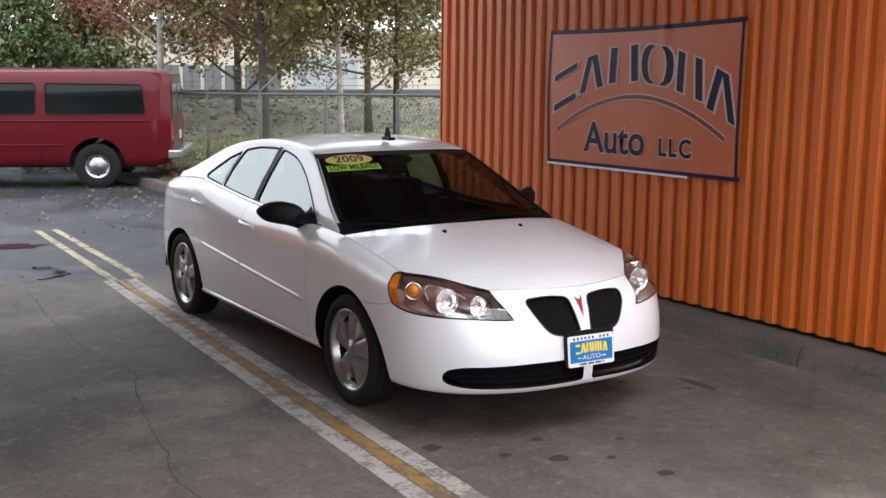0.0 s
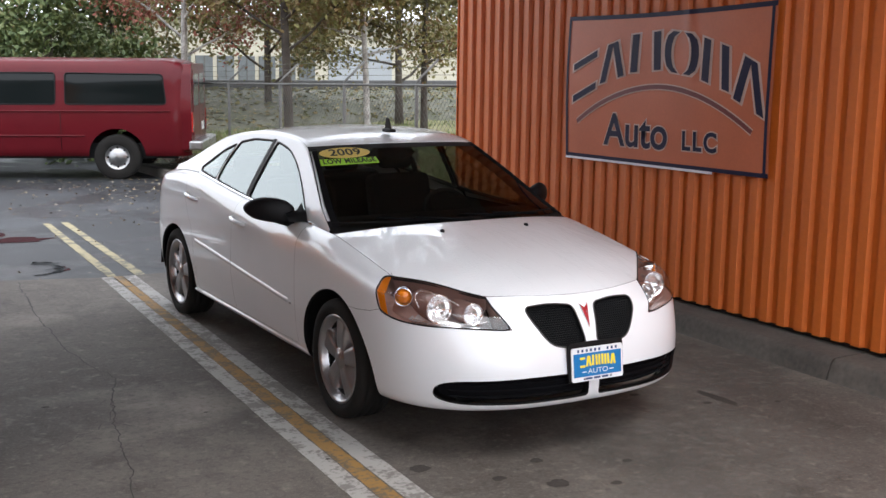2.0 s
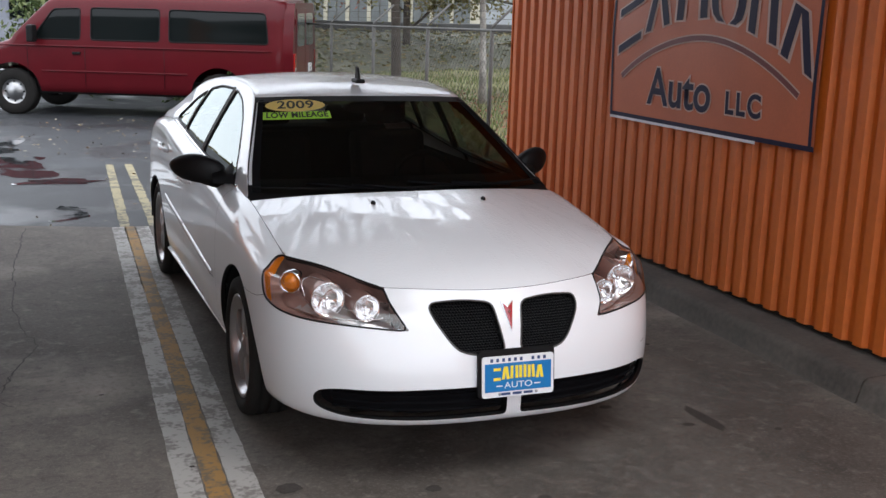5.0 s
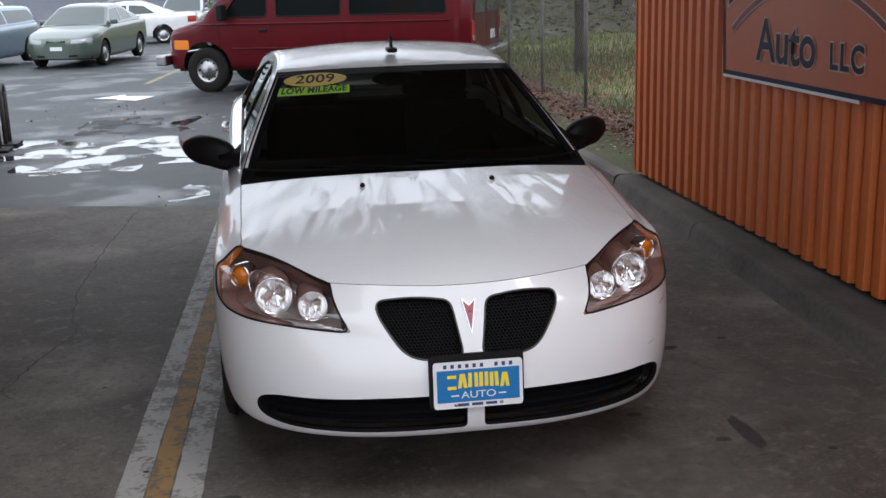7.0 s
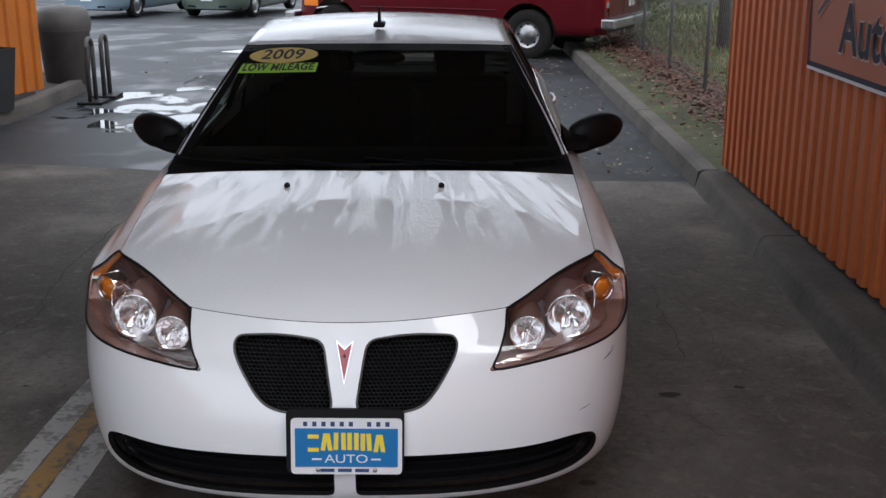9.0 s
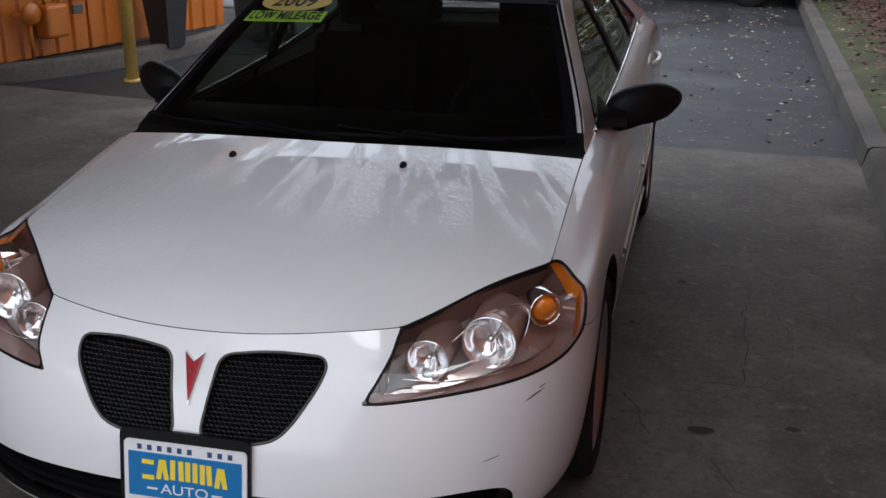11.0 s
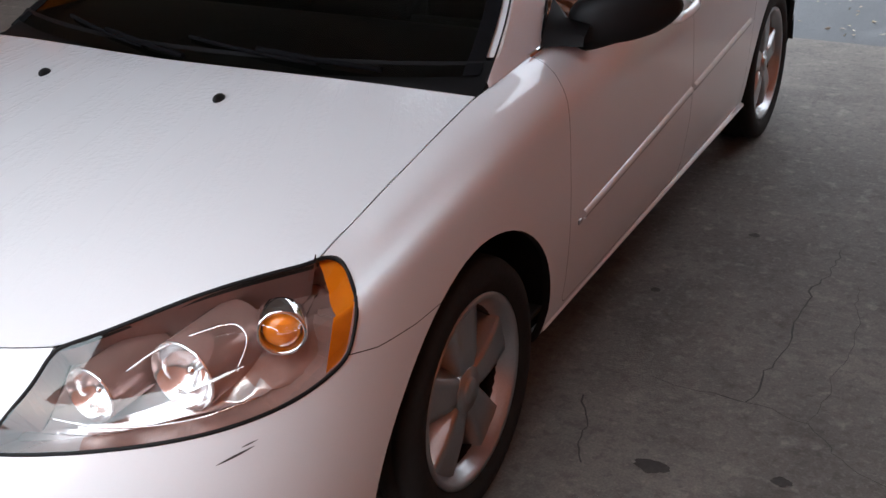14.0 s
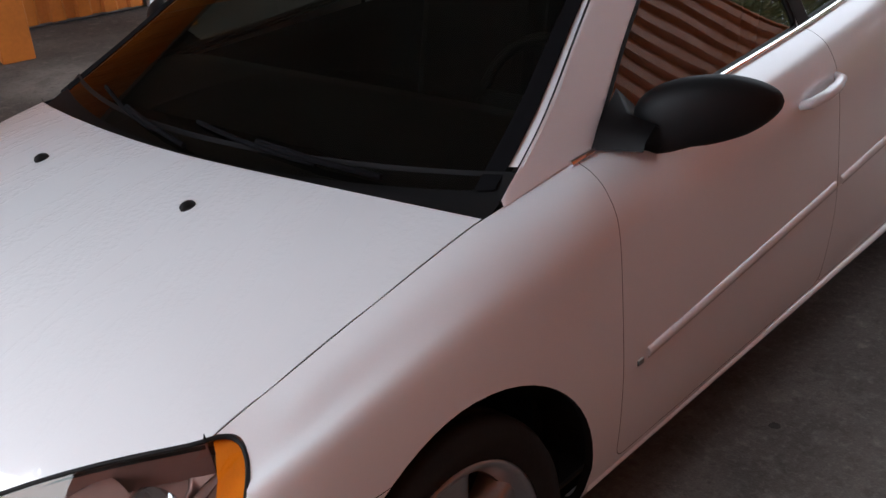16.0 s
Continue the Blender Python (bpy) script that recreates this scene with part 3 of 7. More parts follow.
while y < 16.0:
    y1 = min(y + 3.05, 16.4)
    prof = [(2.26, -0.3), (2.26, 0.115), (2.24, 0.135), (2.13, 0.135), (2.10, 0.12), (2.075, 0.0), (2.07, -0.3)]
    b = prism([(px + 0.018 * (y - 4.1) + 0.05, y + 0.005, pz + lot_z(y)) for px, pz in prof], (0.018 * (y1 - y), y1 - y - 0.01, lot_z(y1) - lot_z(y)))
    structure("kerb", b, KERB, "grey concrete kerb along the verge")
    y = y1
# verge behind the kerb: mulch and moss near, rough grass beyond the fence
vr = []
random.seed(4)
for j in range(60):
    yy = 4.15 + (26 - 4.15) * j / 59
    vr.append([Vector((xx, yy, lot_z(yy) + 0.10 + 0.05 * min(1, (xx - 2.3) * 0.8) + 0.05 * noise.noise((xx * 0.9, yy * 0.9, 3.0)) + 0.02 * noise.noise((xx * 5, yy * 5, 1.0)))) for xx in [2.28 + 0.018 * (yy - 4.1) + 0.2 * i for i in range(9)]])
structure("verge", grid(vr, flip=True), LEAF_MULCH, "verge of moss, soil and fallen leaves")
fr = []
for j in range(50):
    yy = 4.0 + 56 * j / 49
    fr.append([Vector((xx, yy, lot_z(yy) + 0.14 + 0.25 * min(1, max(0, (xx - 4.2) * 0.12)) + 0.10 * noise.noise((xx * 0.4, yy * 0.4, 7.0)) - 0.02)) for xx in [3.3 + 1.2 * i for i in range(36)]])
structure("grass_bank", grid(fr, flip=True), GRASS, "rough winter grass bank behind the fence")

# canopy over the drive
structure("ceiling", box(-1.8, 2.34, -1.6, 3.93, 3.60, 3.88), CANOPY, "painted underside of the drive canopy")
# unseen left extensions: the first shades the flank, the second blocks sky mirrored in the hood
structure("ceiling", box(-13.0, -1.803, -6.5, 3.93, 3.60, 3.88), CANOPY, "unseen canopy before the office, extended to shade the car's flank")
structure("ceiling", box(-13.0, -3.0, 3.933, 6.2, 3.60, 3.88), CANOPY, "unseen canopy beside the office, added to darken the hood reflection")
structure("canopy_fascia", box(-2.998, 2.34, 3.932, 4.0, 3.56, 3.98), ORANGE_POST, "orange fascia board of the canopy")
structure("canopy_fascia", box(-2.998, -2.93, 4.002, 6.2, 3.56, 3.98), ORANGE_POST, "orange fascia board of the added side canopy")
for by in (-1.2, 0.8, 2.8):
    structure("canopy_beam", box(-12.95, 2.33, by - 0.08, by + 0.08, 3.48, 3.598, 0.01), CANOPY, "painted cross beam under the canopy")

# painted lines, joints, cracks and stains on the drive


def strip(points, widths, z, thick=0.003, bm=None):
    bm = bm or bmesh.new()
    lo, hi = [], []
    pts = [Vector((*p, 0)) for p in points]
    for i, p in enumerate(pts):
        d = (pts[min(i + 1, len(pts) - 1)] - pts[max(i - 1, 0)]).normalized()
        n = Vector((-d.y, d.x, 0))
        w = widths if not isinstance(widths, (list, tuple)) else widths[i]
        zz = z(p.y) if callable(z) else z
        lo.append(Vector((p.x, p.y, zz)) + n * w / 2)
        hi.append(Vector((p.x, p.y, zz)) - n * w / 2)
    va, vb = [bm.verts.new(p) for p in lo], [bm.verts.new(p) for p in hi]
    for i in range(len(va) - 1):
        bm.faces.new((va[i], vb[i], vb[i + 1], va[i + 1]))
    bm.normal_update()
    for f in bm.faces:
        if f.normal.z < 0:
            f.normal_flip()
    return bm


def lane(x_a, y_a, x_b, y_b, width, z, seed, mat, name, label, ragged=0.006):
    random.seed(seed)
    n = max(8, int(abs(y_b - y_a) / 0.06))
    pts = [(x_a + (x_b - x_a) * i / n, y_a + (y_b - y_a) * i / n) for i in range(n + 1)]
    w = [width + random.uniform(-ragged, ragged) for _ in pts]
    return structure(name, strip(pts, w, z), mat, label)


lane(-1.555, -7.0, -0.985, 4.38, 0.105, 0.002, 1, PAINT_WHITE, "painted_line", "worn white painted line on concrete")
lane(-1.434, -7.0, -0.897, 4.38, 0.088, 0.002, 2, PAINT_YELLOW, "painted_line", "worn yellow painted line on concrete")
lane(-1.310, -7.0, -0.805, 4.37, 0.110, 0.002, 3, PAINT_WHITE, "painted_line", "worn white painted line on concrete")
lane(-0.93, 4.42, -0.68, 8.4, 0.085, lambda yy: lot_z(yy) - 0.008, 4, PAINT_PALE, "painted_line", "faded yellow double line on asphalt", 0.012)
lane(-0.69, 4.42, -0.47, 8.4, 0.085, lambda yy: lot_z(yy) - 0.008, 5, PAINT_PALE, "painted_line", "faded yellow double line on asphalt", 0.012)


def crack(points, seed, wide=0.006):
    """A jagged crack through a few corners, with its lips wandering."""
    pts = []
    for (a, b) in zip(points, points[1:]):
        n = max(4, int((Vector(a) - Vector(b)).length / 0.03))
        for i in range(n):
            t = i / n
            p = Vector(a).lerp(Vector(b), t)
            k = 0.9 * math.sin(math.pi * t) ** 0.5
            pts.append((p.x + 0.035 * k * noise.noise((p.x * 9, p.y * 9, seed)) + 0.012 * noise.noise((p.x * 40, p.y * 40, seed)), p.y + 0.03 * k * noise.noise((p.x * 9, p.y * 9, seed + 7.0))))
    pts.append(points[-1])
    w = [wide * (0.45 + 1.1 * abs(noise.noise((i * 0.31, seed, 2.0)))) for i in range(len(pts))]
    structure("crack", strip(pts, w, 0.0025), CRACK, "dark crack in the concrete")


for i, (pts, wide) in enumerate((
        ([(-1.69, 4.5), (-1.80, 3.3), (-1.84, 2.1), (-1.78, 1.55), (-1.72, 1.29), (-1.85, 0.88), (-1.95, 0.46), (-2.03, -0.07), (-2.14, -0.59), (-2.10, -1.3)], 0.011),
        ([(-1.85, 0.88), (-1.93, 0.80), (-2.00, 0.84)], 0.007), ([(-1.95, 0.46), (-1.86, 0.36)], 0.006), ([(-1.84, 0.86), (-1.95, 0.52), (-2.3, 0.2)], 0.005),
        ([(0.94, 0.55), (1.0, 0.44), (1.01, 0.34), (1.05, 0.26)], 0.007), ([(1.40, 1.75), (1.37, 1.16), (1.37, 0.94), (1.35, 0.70)], 0.006), ([(1.35, 0.70), (1.22, 0.70), (1.08, 0.72)], 0.005),
        ([(1.35, 0.70), (1.52, 0.67), (1.68, 0.51), (1.95, 0.45)], 0.004), ([(1.25, 0.13), (1.30, 0.02), (1.36, -0.07)], 0.005), ([(0.2, -1.65), (0.27, -1.3), (0.35, -1.0)], 0.004), ([(1.52, 0.67), (1.56, 1.1), (1.5, 1.5)], 0.003))):
    crack(pts, 3.0 + i * 2.3, wide)


def blob(x, y, rx, ry, seed, z, mat, name, label, n=28, rough=0.35):
    bm = bmesh.new()
    vs = []
    for i in range(n):
        a = 2 * math.pi * i / n
        r = 1 + rough * noise.noise((math.cos(a) * 1.3, math.sin(a) * 1.3, seed)) + rough * 0.5 * noise.noise((math.cos(a) * 4, math.sin(a) * 4, seed + 9))
        yy = y + ry * r * math.sin(a)
        vs.append(bm.verts.new((x + rx * r * math.cos(a), yy, z(yy) if callable(z) else z)))
    bm.faces.new(vs)
    bm.normal_update()
    for f in bm.faces:
        if f.normal.z < 0:
            f.normal_flip()
    return structure(name, bm, mat, label)


for i, (x, y, r) in enumerate(((-0.333, -1.043, 0.035), (-0.418, -1.325, 0.06), (-0.876, -0.867, 0.055), (0.784, -0.435, 0.03), (1.218, 0.32, 0.04), (1.522, 0.397, 0.025), (1.10, 1.748, 0.02), (0.917, 1.218, 0.018), (-1.2, -0.55, 0.012), (1.05, -0.75, 0.03), (-0.1, -1.75, 0.05), (0.05, -1.25, 0.03), (-0.62, -1.15, 0.035), (1.42, -0.92, 0.02), (-2.2, 0.9, 0.02), (-1.47, 0.41, 0.012), (-0.18, -1.45, 0.03))):
    blob(x, y, r, r * 0.75, i * 3.1, 0.003, OIL, "stain", "small dark oil stain on the concrete")
blob(1.16, -0.72, 0.035, 0.17, 4.4, 0.003, OIL, "stain", "dark streak of oil on the concrete")
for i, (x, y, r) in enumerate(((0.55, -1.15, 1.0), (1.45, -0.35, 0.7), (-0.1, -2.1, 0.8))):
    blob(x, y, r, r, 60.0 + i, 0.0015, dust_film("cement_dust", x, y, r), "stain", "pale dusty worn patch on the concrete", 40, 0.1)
low = lambda yy: lot_z(yy) - 0.009
for i, (x, y, rx, ry) in enumerate(((-2.35, 9.2, 1.15, 2.5), (-2.55, 6.9, 0.5, 0.3), (-1.35, 5.2, 0.22, 0.35))):
    blob(x, y, rx, ry, i * 2.7 + 1, low, FILM, "puddle", "thin streaky film of rain water on asphalt", 90, 0.7)
# bright white patch of roughly arrow shape, flat on the asphalt
arrow = prism([(x, y, lot_z(y) - 0.0085) for x, y in ((-3.45, 15.02), (-2.98, 15.55), (-2.96, 15.22), (-2.45, 15.02), (-2.68, 14.32), (-3.02, 14.62), (-3.05, 14.80))], (0, 0, 0.003))
structure("white_arrow_patch", arrow, material("bright_white_patch", (0.80, 0.80, 0.79), 0.5, 0, 0.12, 4, 40), "bright white arrow-shaped patch on the yard")
for i, (x, y, rx, ry) in enumerate(((-1.30, 7.15, 0.42, 0.22), )):
    blob(x, y, rx, ry, i * 2.7 + 31, lambda yy: lot_z(yy) - 0.007, PUDDLE, "puddle", "shallow rain puddle on asphalt", 60, 0.6)

# ---- the white sedan (front axle at y = 0, nose towards -y) ----
SUPER_Y = -0.30
REAR_Y, REAR_END = 3.05, 3.72
HOOD_X = 0.795


def hood_front(x):
    """Front edge of the bonnet: a shallow bow over the grilles, then straight back along the headlights."""
    x = abs(x)
    return -0.967 + 0.134 * (x / 0.49) ** 2.3 if x < 0.49 else -0.833 + (x - 0.49) * 1.245


def hood_rear(x):
    return 0.09 + 0.15 * (abs(x) / HOOD_X) ** 2


def hood_z(x, y):
    mid = soft(y, [(-1.0, 0.752), (-0.965, 0.775), (-0.9, 0.808), (-0.8, 0.845), (-0.5, 0.915), (-0.085, 0.985), (0.09, 1.008), (0.4, 1.03)])
    side = soft(y, [(-1.0, 0.54), (-0.965, 0.56), (-0.833, 0.635), (-0.65, 0.772), (-0.46, 0.84), (-0.3, 0.872), (-0.1, 0.908), (0.25, 0.962), (0.5, 0.975)])
    return mid - (mid - side) * (abs(x) / HOOD_X) ** 2.6


def belt_z(y):
    """Height of the upper edge of the flank: bonnet seam, then window line, then boot edge."""
    if y <= 0.2:
        return hood_z(HOOD_X, y)
    return soft(y, [(0.2, 0.957), (0.55, 0.978), (1.1, 0.995), (1.63, 1.018), (2.1, 1.055), (2.5, 1.088), (2.9, 1.085), (3.3, 1.05), (3.75, 1.0)])


def level(k, y, nose, tail):
    """Half width, height, front end and squareness of flank level k; nose and tail go from 0 to 1 round the corners."""
    b = belt_z(y)
    bz = b
    w = [0.80, 0.845, 0.868, 0.884, 0.894, 0.893, 0.884, 0.862, 0.832, HOOD_X][k]
    w += [0.025, 0.027, 0.027, 0.026, 0.024, 0.022, 0.018, 0.010, 0.004, 0.0][k] * soft(y, [(0.8, 1.0), (2.8, 0.45)])
    z = [0.225, 0.24, 0.31, 0.42, 0.55, 0.70, 0.5 * (0.70 + bz) + 0.02, bz - 0.052, bz - 0.018, bz][k]
    return w, z


NOSE_Y = [-1.02, -1.095, -1.118, -1.115, -1.095, -1.055, -1.03, -1.005, -0.985, -0.965]
NOSE_Z = [0.228, 0.258, 0.315, 0.42, 0.53, 0.63, 0.675, 0.715, 0.748, 0.775]
NOSE_N = [2.6, 2.6, 2.6, 2.6, 2.55, 2.5, 2.45, 2.4, 2.3, 2.2]
TAIL_Y = [3.60, 3.66, 3.70, 3.72, 3.72, 3.71, 3.70, 3.68, 3.66, 3.62]


def spline_rows(rows, n):
    """Resamples a list of points (levels) with a smooth curve."""
    p = np.array(rows)
    d = np.r_[0, np.cumsum(np.maximum(np.linalg.norm(np.diff(p, axis=0), axis=1), 1e-4) ** 0.5)]
    out = []
    for s in np.linspace(0, d[-1], n):
        i = min(int(np.searchsorted(d, s, "right")) - 1, len(d) - 2)
        i = max(i, 0)
        h = d[i + 1] - d[i]
        t = (s - d[i]) / h

        def tang(k):
            a, b = max(k - 1, 0), min(k + 1, len(d) - 1)
            return (p[b] - p[a]) / (d[b] - d[a])
        out.append((2 * t**3 - 3 * t**2 + 1) * p[i] + (t**3 - 2 * t**2 + t) * h * tang(i) + (3 * t**2 - 2 * t**3) * p[i + 1] + (t**3 - t**2) * h * tang(i + 1))
    return out


def flank_columns():
    cols = []
    for j in range(45):
        a = 0.5 * math.pi * j / 44
        c = []
        for k in range(10):
            w, _ = level(k, SUPER_Y, 0, 0)
            n = NOSE_N[k]
            x = w * math.sin(a) ** (2 / n) if j else 0.0
            y = SUPER_Y + (NOSE_Y[k] - SUPER_Y) * (math.cos(a) ** (2 / n) if j < 44 else 0.0)
            if k >= 8:
                q = min(1.0, a / radians(66))
                x9 = HOOD_X * math.sin(0.5 * math.pi * q) ** 0.95 if j else 0.0
                y9 = hood_front(x9) if q < 1 else hood_front(HOOD_X) + (SUPER_Y - hood_front(HOOD_X)) * (a - radians(66)) / radians(24)
                if k == 9:
                    x, y = x9, y9
                else:
                    x, y = 0.55 * x9 + 0.45 * (x + 0.0), 0.55 * (y9 - 0.012) + 0.45 * y
                    if j == 44:
                        x, y = level(8, SUPER_Y, 0, 0)[0], SUPER_Y
                    elif j > 30:
                        f = (j - 30) / 14
                        x, y = x + (level(8, SUPER_Y, 0, 0)[0] - x) * f, y + (SUPER_Y - y) * f * f
            _, zs = level(k, max(y, -0.5), 0, 0)
            s = soft(min(1, x / w), [(0, 0), (0.5, 0.12), (0.8, 0.5), (1.0, 1.0)])
            z = NOSE_Z[k] + (zs - NOSE_Z[k]) * s
            if k == 9:
                z = hood_z(x, y)
            elif k in (7, 8):
                top = hood_z(min(x, HOOD_X), y)
                f = (NOSE_Z[k] - 0.66) / (0.775 - 0.66)
                zl = 0.64 + (top - 0.64) * f
                z = zl + (zs - zl) * s if x / w > 0.5 else zl * 1.0 + (zs - zl) * s
            c.append((x, y, z))
        low, high = np.array(c[6]), np.array(c[9])
        keep = soft(j, [(22, 0), (42, 1)])
        for k, f in ((7, 0.40), (8, 0.74)):
            c[k] = tuple((low + (high - low) * f) * (1 - keep) + np.array(c[k]) * keep)
        cols.append(c)
    for y in np.linspace(SUPER_Y, REAR_Y, 112)[1:-1]:
        cols.append([(level(k, y, 0, 0)[0], y, level(k, y, 0, 0)[1]) for k in range(10)])
    for j in range(31):
        a = 0.5 * math.pi * (1 - j / 30)
        c = []
        for k in range(10):
            w, _ = level(k, REAR_Y, 0, 0)
            n = 2.9
            x = w * math.sin(a) ** (2 / n) if j < 30 else 0.0
            y = REAR_Y + (TAIL_Y[k] - REAR_Y) * (math.cos(a) ** (2 / n) if j else 0.0)
            c.append((x, y, level(k, y, 0, 0)[1]))
        cols.append(c)
    return [spline_rows(c, 44) for c in cols]


def side_x(y, z):
    """Tumblehome of the cabin side."""
    b = belt_z(y)
    q = max(0.0, (z - b) / (1.40 - 0.985))
    return HOOD_X + 0.004 - 0.222 * q ** 1.12 - 0.05 * soft(y, [(2.3, 0), (3.1, 1)]) * min(1, q * 3)


ROOF_EDGE = [(0.30, 0.978), (0.5, 1.075), (0.75, 1.215), (1.0, 1.345), (1.1, 1.385), (1.25, 1.415), (1.6, 1.435), (2.0, 1.420), (2.35, 1.365), (2.7, 1.255), (3.0, 1.14), (3.15, 1.105)]


def rail_z(y):
    return soft(y, ROOF_EDGE)


def roof_front(s):
    return 0.975 + 0.105 * s * s


car = thing("white_sedan", "white four-door sedan with black mirrors parked under the canopy", "car")
car.matrix_basis = Matrix.Translation((0, 0.029, 0.003)) @ Matrix.Diagonal((0.985, 0.954, 0.978, 1))

flank = grid([[Vector(p) for p in c] for c in flank_columns()])
flank.normal_update()
if sum(f.normal.x for f in flank.faces) < 0:
    bmesh.ops.reverse_faces(flank, faces=flank.faces[:])
SKIN = fair_tree(flank)
DIAG = ((1 / math.sqrt(2), 1 / math.sqrt(2), 0), (0, 0, 1))
SIDE = ((0, 1, 0), (0, 0, 1))
FRONT = ((1, 0, 0), (0, 0, 1))


def arch(cy, r, stretch=1.0):
    return [(cy + r * stretch * math.cos(a), 0.325 + r * math.sin(a)) for a in [math.pi * (-0.12 + 1.24 * k / 30) for k in range(31)]] + [(cy - 0.44, 0.0), (cy + 0.44, 0.0)]


sideways = lambda c: c.x > 0.45
# the front arch is round behind the wheel and slopes forward towards the bumper
ARCH_F = [(0.37, 0.0), (0.375, 0.21), (0.40, 0.26)] + [(0.42 * math.cos(a), 0.325 + 0.375 * math.sin(a)) for a in np.linspace(0, 0.5 * math.pi, 16)]
ARCH_F += [(-0.465 * math.cos(a) ** 1.111, 0.30 + 0.40 * math.sin(a) ** 1.111) for a in np.linspace(0.5 * math.pi, 0, 18)[1:]] + [(-0.475, 0.22), (-0.475, 0.0)]
carve(flank, [(float(a), float(b)) for a, b in ARCH_F], *SIDE, lambda c: c.x > 0.45 and -0.62 < c.y < 0.62).free()
carve(flank, arch(2.845, 0.365, 1.10), *SIDE, lambda c: c.x > 0.45 and 2.2 < c.y < 3.5).free()

HEADLIGHT = rounded([(-0.417, 0.636), (-0.358, 0.695), (-0.30, 0.735), (-0.25, 0.785), (-0.2, 0.95), (0.225, 0.95), (0.252, 0.846), (0.298, 0.836), (0.303, 0.79), (0.268, 0.692), (0.17, 0.664), (0.05, 0.655), (-0.2, 0.650)],
                    [0.014, 0.0, 0, 0, 0, 0, 0.004, 0.022, 0.03, 0.02, 0.05, 0.08, 0.08])
headlight = carve(flank, HEADLIGHT, *DIAG, lambda c: c.y < -0.3 and c.x > 0.2)
GRILLE = rounded([(0.064, 0.728), (0.19, 0.744), (0.328, 0.732), (0.328, 0.69), (0.248, 0.565), (0.19, 0.540), (0.052, 0.530), (0.034, 0.555)], [0.028, 0.08, 0.026, 0.05, 0.06, 0.05, 0.016, 0.02])
grille = carve(flank, GRILLE, *FRONT, lambda c: c.y < -0.6)
INTAKE = rounded([(0.032, 0.410), (0.35, 0.409), (0.70, 0.398), (0.766, 0.372), (0.768, 0.306), (0.68, 0.280), (0.40, 0.279), (0.032, 0.283)], [0.01, 0, 0.06, 0.035, 0.04, 0.08, 0.05, 0.02])
intake = carve(flank, INTAKE, *FRONT, lambda c: c.y < -0.5)
BUMPER = [(-1.4, 0.05), (-0.14, 0.05), (-0.14, 0.65), (-0.30, 0.657), (-0.44, 0.675), (-0.53, 0.70), (-0.62, 0.95), (-1.4, 0.95)]
bumper = carve(flank, BUMPER, *SIDE, lambda c: c.y < 0)
FDOOR = rounded([(0.52, 0.29), (0.525, 0.62), (0.54, 0.85), (0.56, 1.2), (1.57, 1.2), (1.61, 0.9), (1.61, 0.5), (1.58, 0.29)], [0.04, 0.05, 0.05, 0, 0, 0.05, 0.05, 0.04])
fdoor = carve(flank, FDOOR, *SIDE, sideways)
RDOOR = rounded([(1.58, 0.29), (1.61, 0.5), (1.61, 0.9), (1.57, 1.2), (2.66, 1.2), (2.60, 0.88), (2.46, 0.72), (2.40, 0.55), (2.38, 0.29)], [0.02, 0.05, 0.05, 0, 0, 0.08, 0.08, 0.08, 0.04])
rdoor = carve(flank, RDOOR, *SIDE, sideways)

rows = []
for i in range(-32, 33):
    x = HOOD_X * math.sin(0.5 * math.pi * i / 32)
    f, r = hood_front(x), hood_rear(x)
    rows.append([Vector((x, f + (r - f) * (1 - math.cos(math.pi * j / 40)) / 2, 0)) for j in range(41)])
for row in rows:
    for v in row:
        v.z = hood_z(v.x, v.y)
hood = grid(rows, flip=False)
hood.normal_update()
if sum(f.normal.z for f in hood.faces) < 0:
    bmesh.ops.reverse_faces(hood, faces=hood.faces[:])

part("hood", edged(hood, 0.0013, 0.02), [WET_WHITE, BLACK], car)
both = edged(bumper.copy(), 0.0012, 0.016, SKIN)
bumper_ob = faired(part("front_bumper", joined(both, mirrored(both)), [WHITE, BLACK], car), SKIN)
fender = edged(flank, 0.001, 0.02, SKIN)
faired(part("body", joined(fender, mirrored(fender)), [WHITE, BLACK], car), SKIN)
for name, skin in (("front_door", fdoor), ("rear_door", rdoor)):
    edged(skin, 0.001, 0.016, SKIN)
    faired(part(name, mirrored(skin), [WHITE, BLACK], car), SKIN)
    faired(part(name, skin, [WHITE, BLACK], car), SKIN)

# cabin sides with the window openings, roof, rear window and boot lid
rows = []
for i in range(90):
    y = 0.30 + (3.15 - 0.30) * i / 89
    b, t = belt_z(y), max(rail_z(y), belt_z(y) + 0.002)
    rows.append([Vector((side_x(y, b + (t - b) * k / 20), y, b + (t - b) * k / 20)) for k in range(21)])
cabin = grid(rows)
cabin.normal_update()
if sum(f.normal.x for f in cabin.faces) < 0:
    bmesh.ops.reverse_faces(cabin, faces=cabin.faces[:])
WIN_F = rounded([(0.61, 0.988), (0.845, 1.145), (1.07, 1.268), (1.30, 1.352), (1.535, 1.382), (1.555, 1.2), (1.565, 1.020), (1.1, 1.001)], [0.015, 0.1, 0.1, 0.1, 0.015, 0, 0.01, 0])
WIN_R = rounded([(1.625, 1.024), (1.615, 1.2), (1.595, 1.385), (1.9, 1.378), (2.10, 1.345), (2.17, 1.2), (2.20, 1.076), (2.1, 1.066)], [0.01, 0, 0.015, 0.05, 0.02, 0, 0.015, 0])
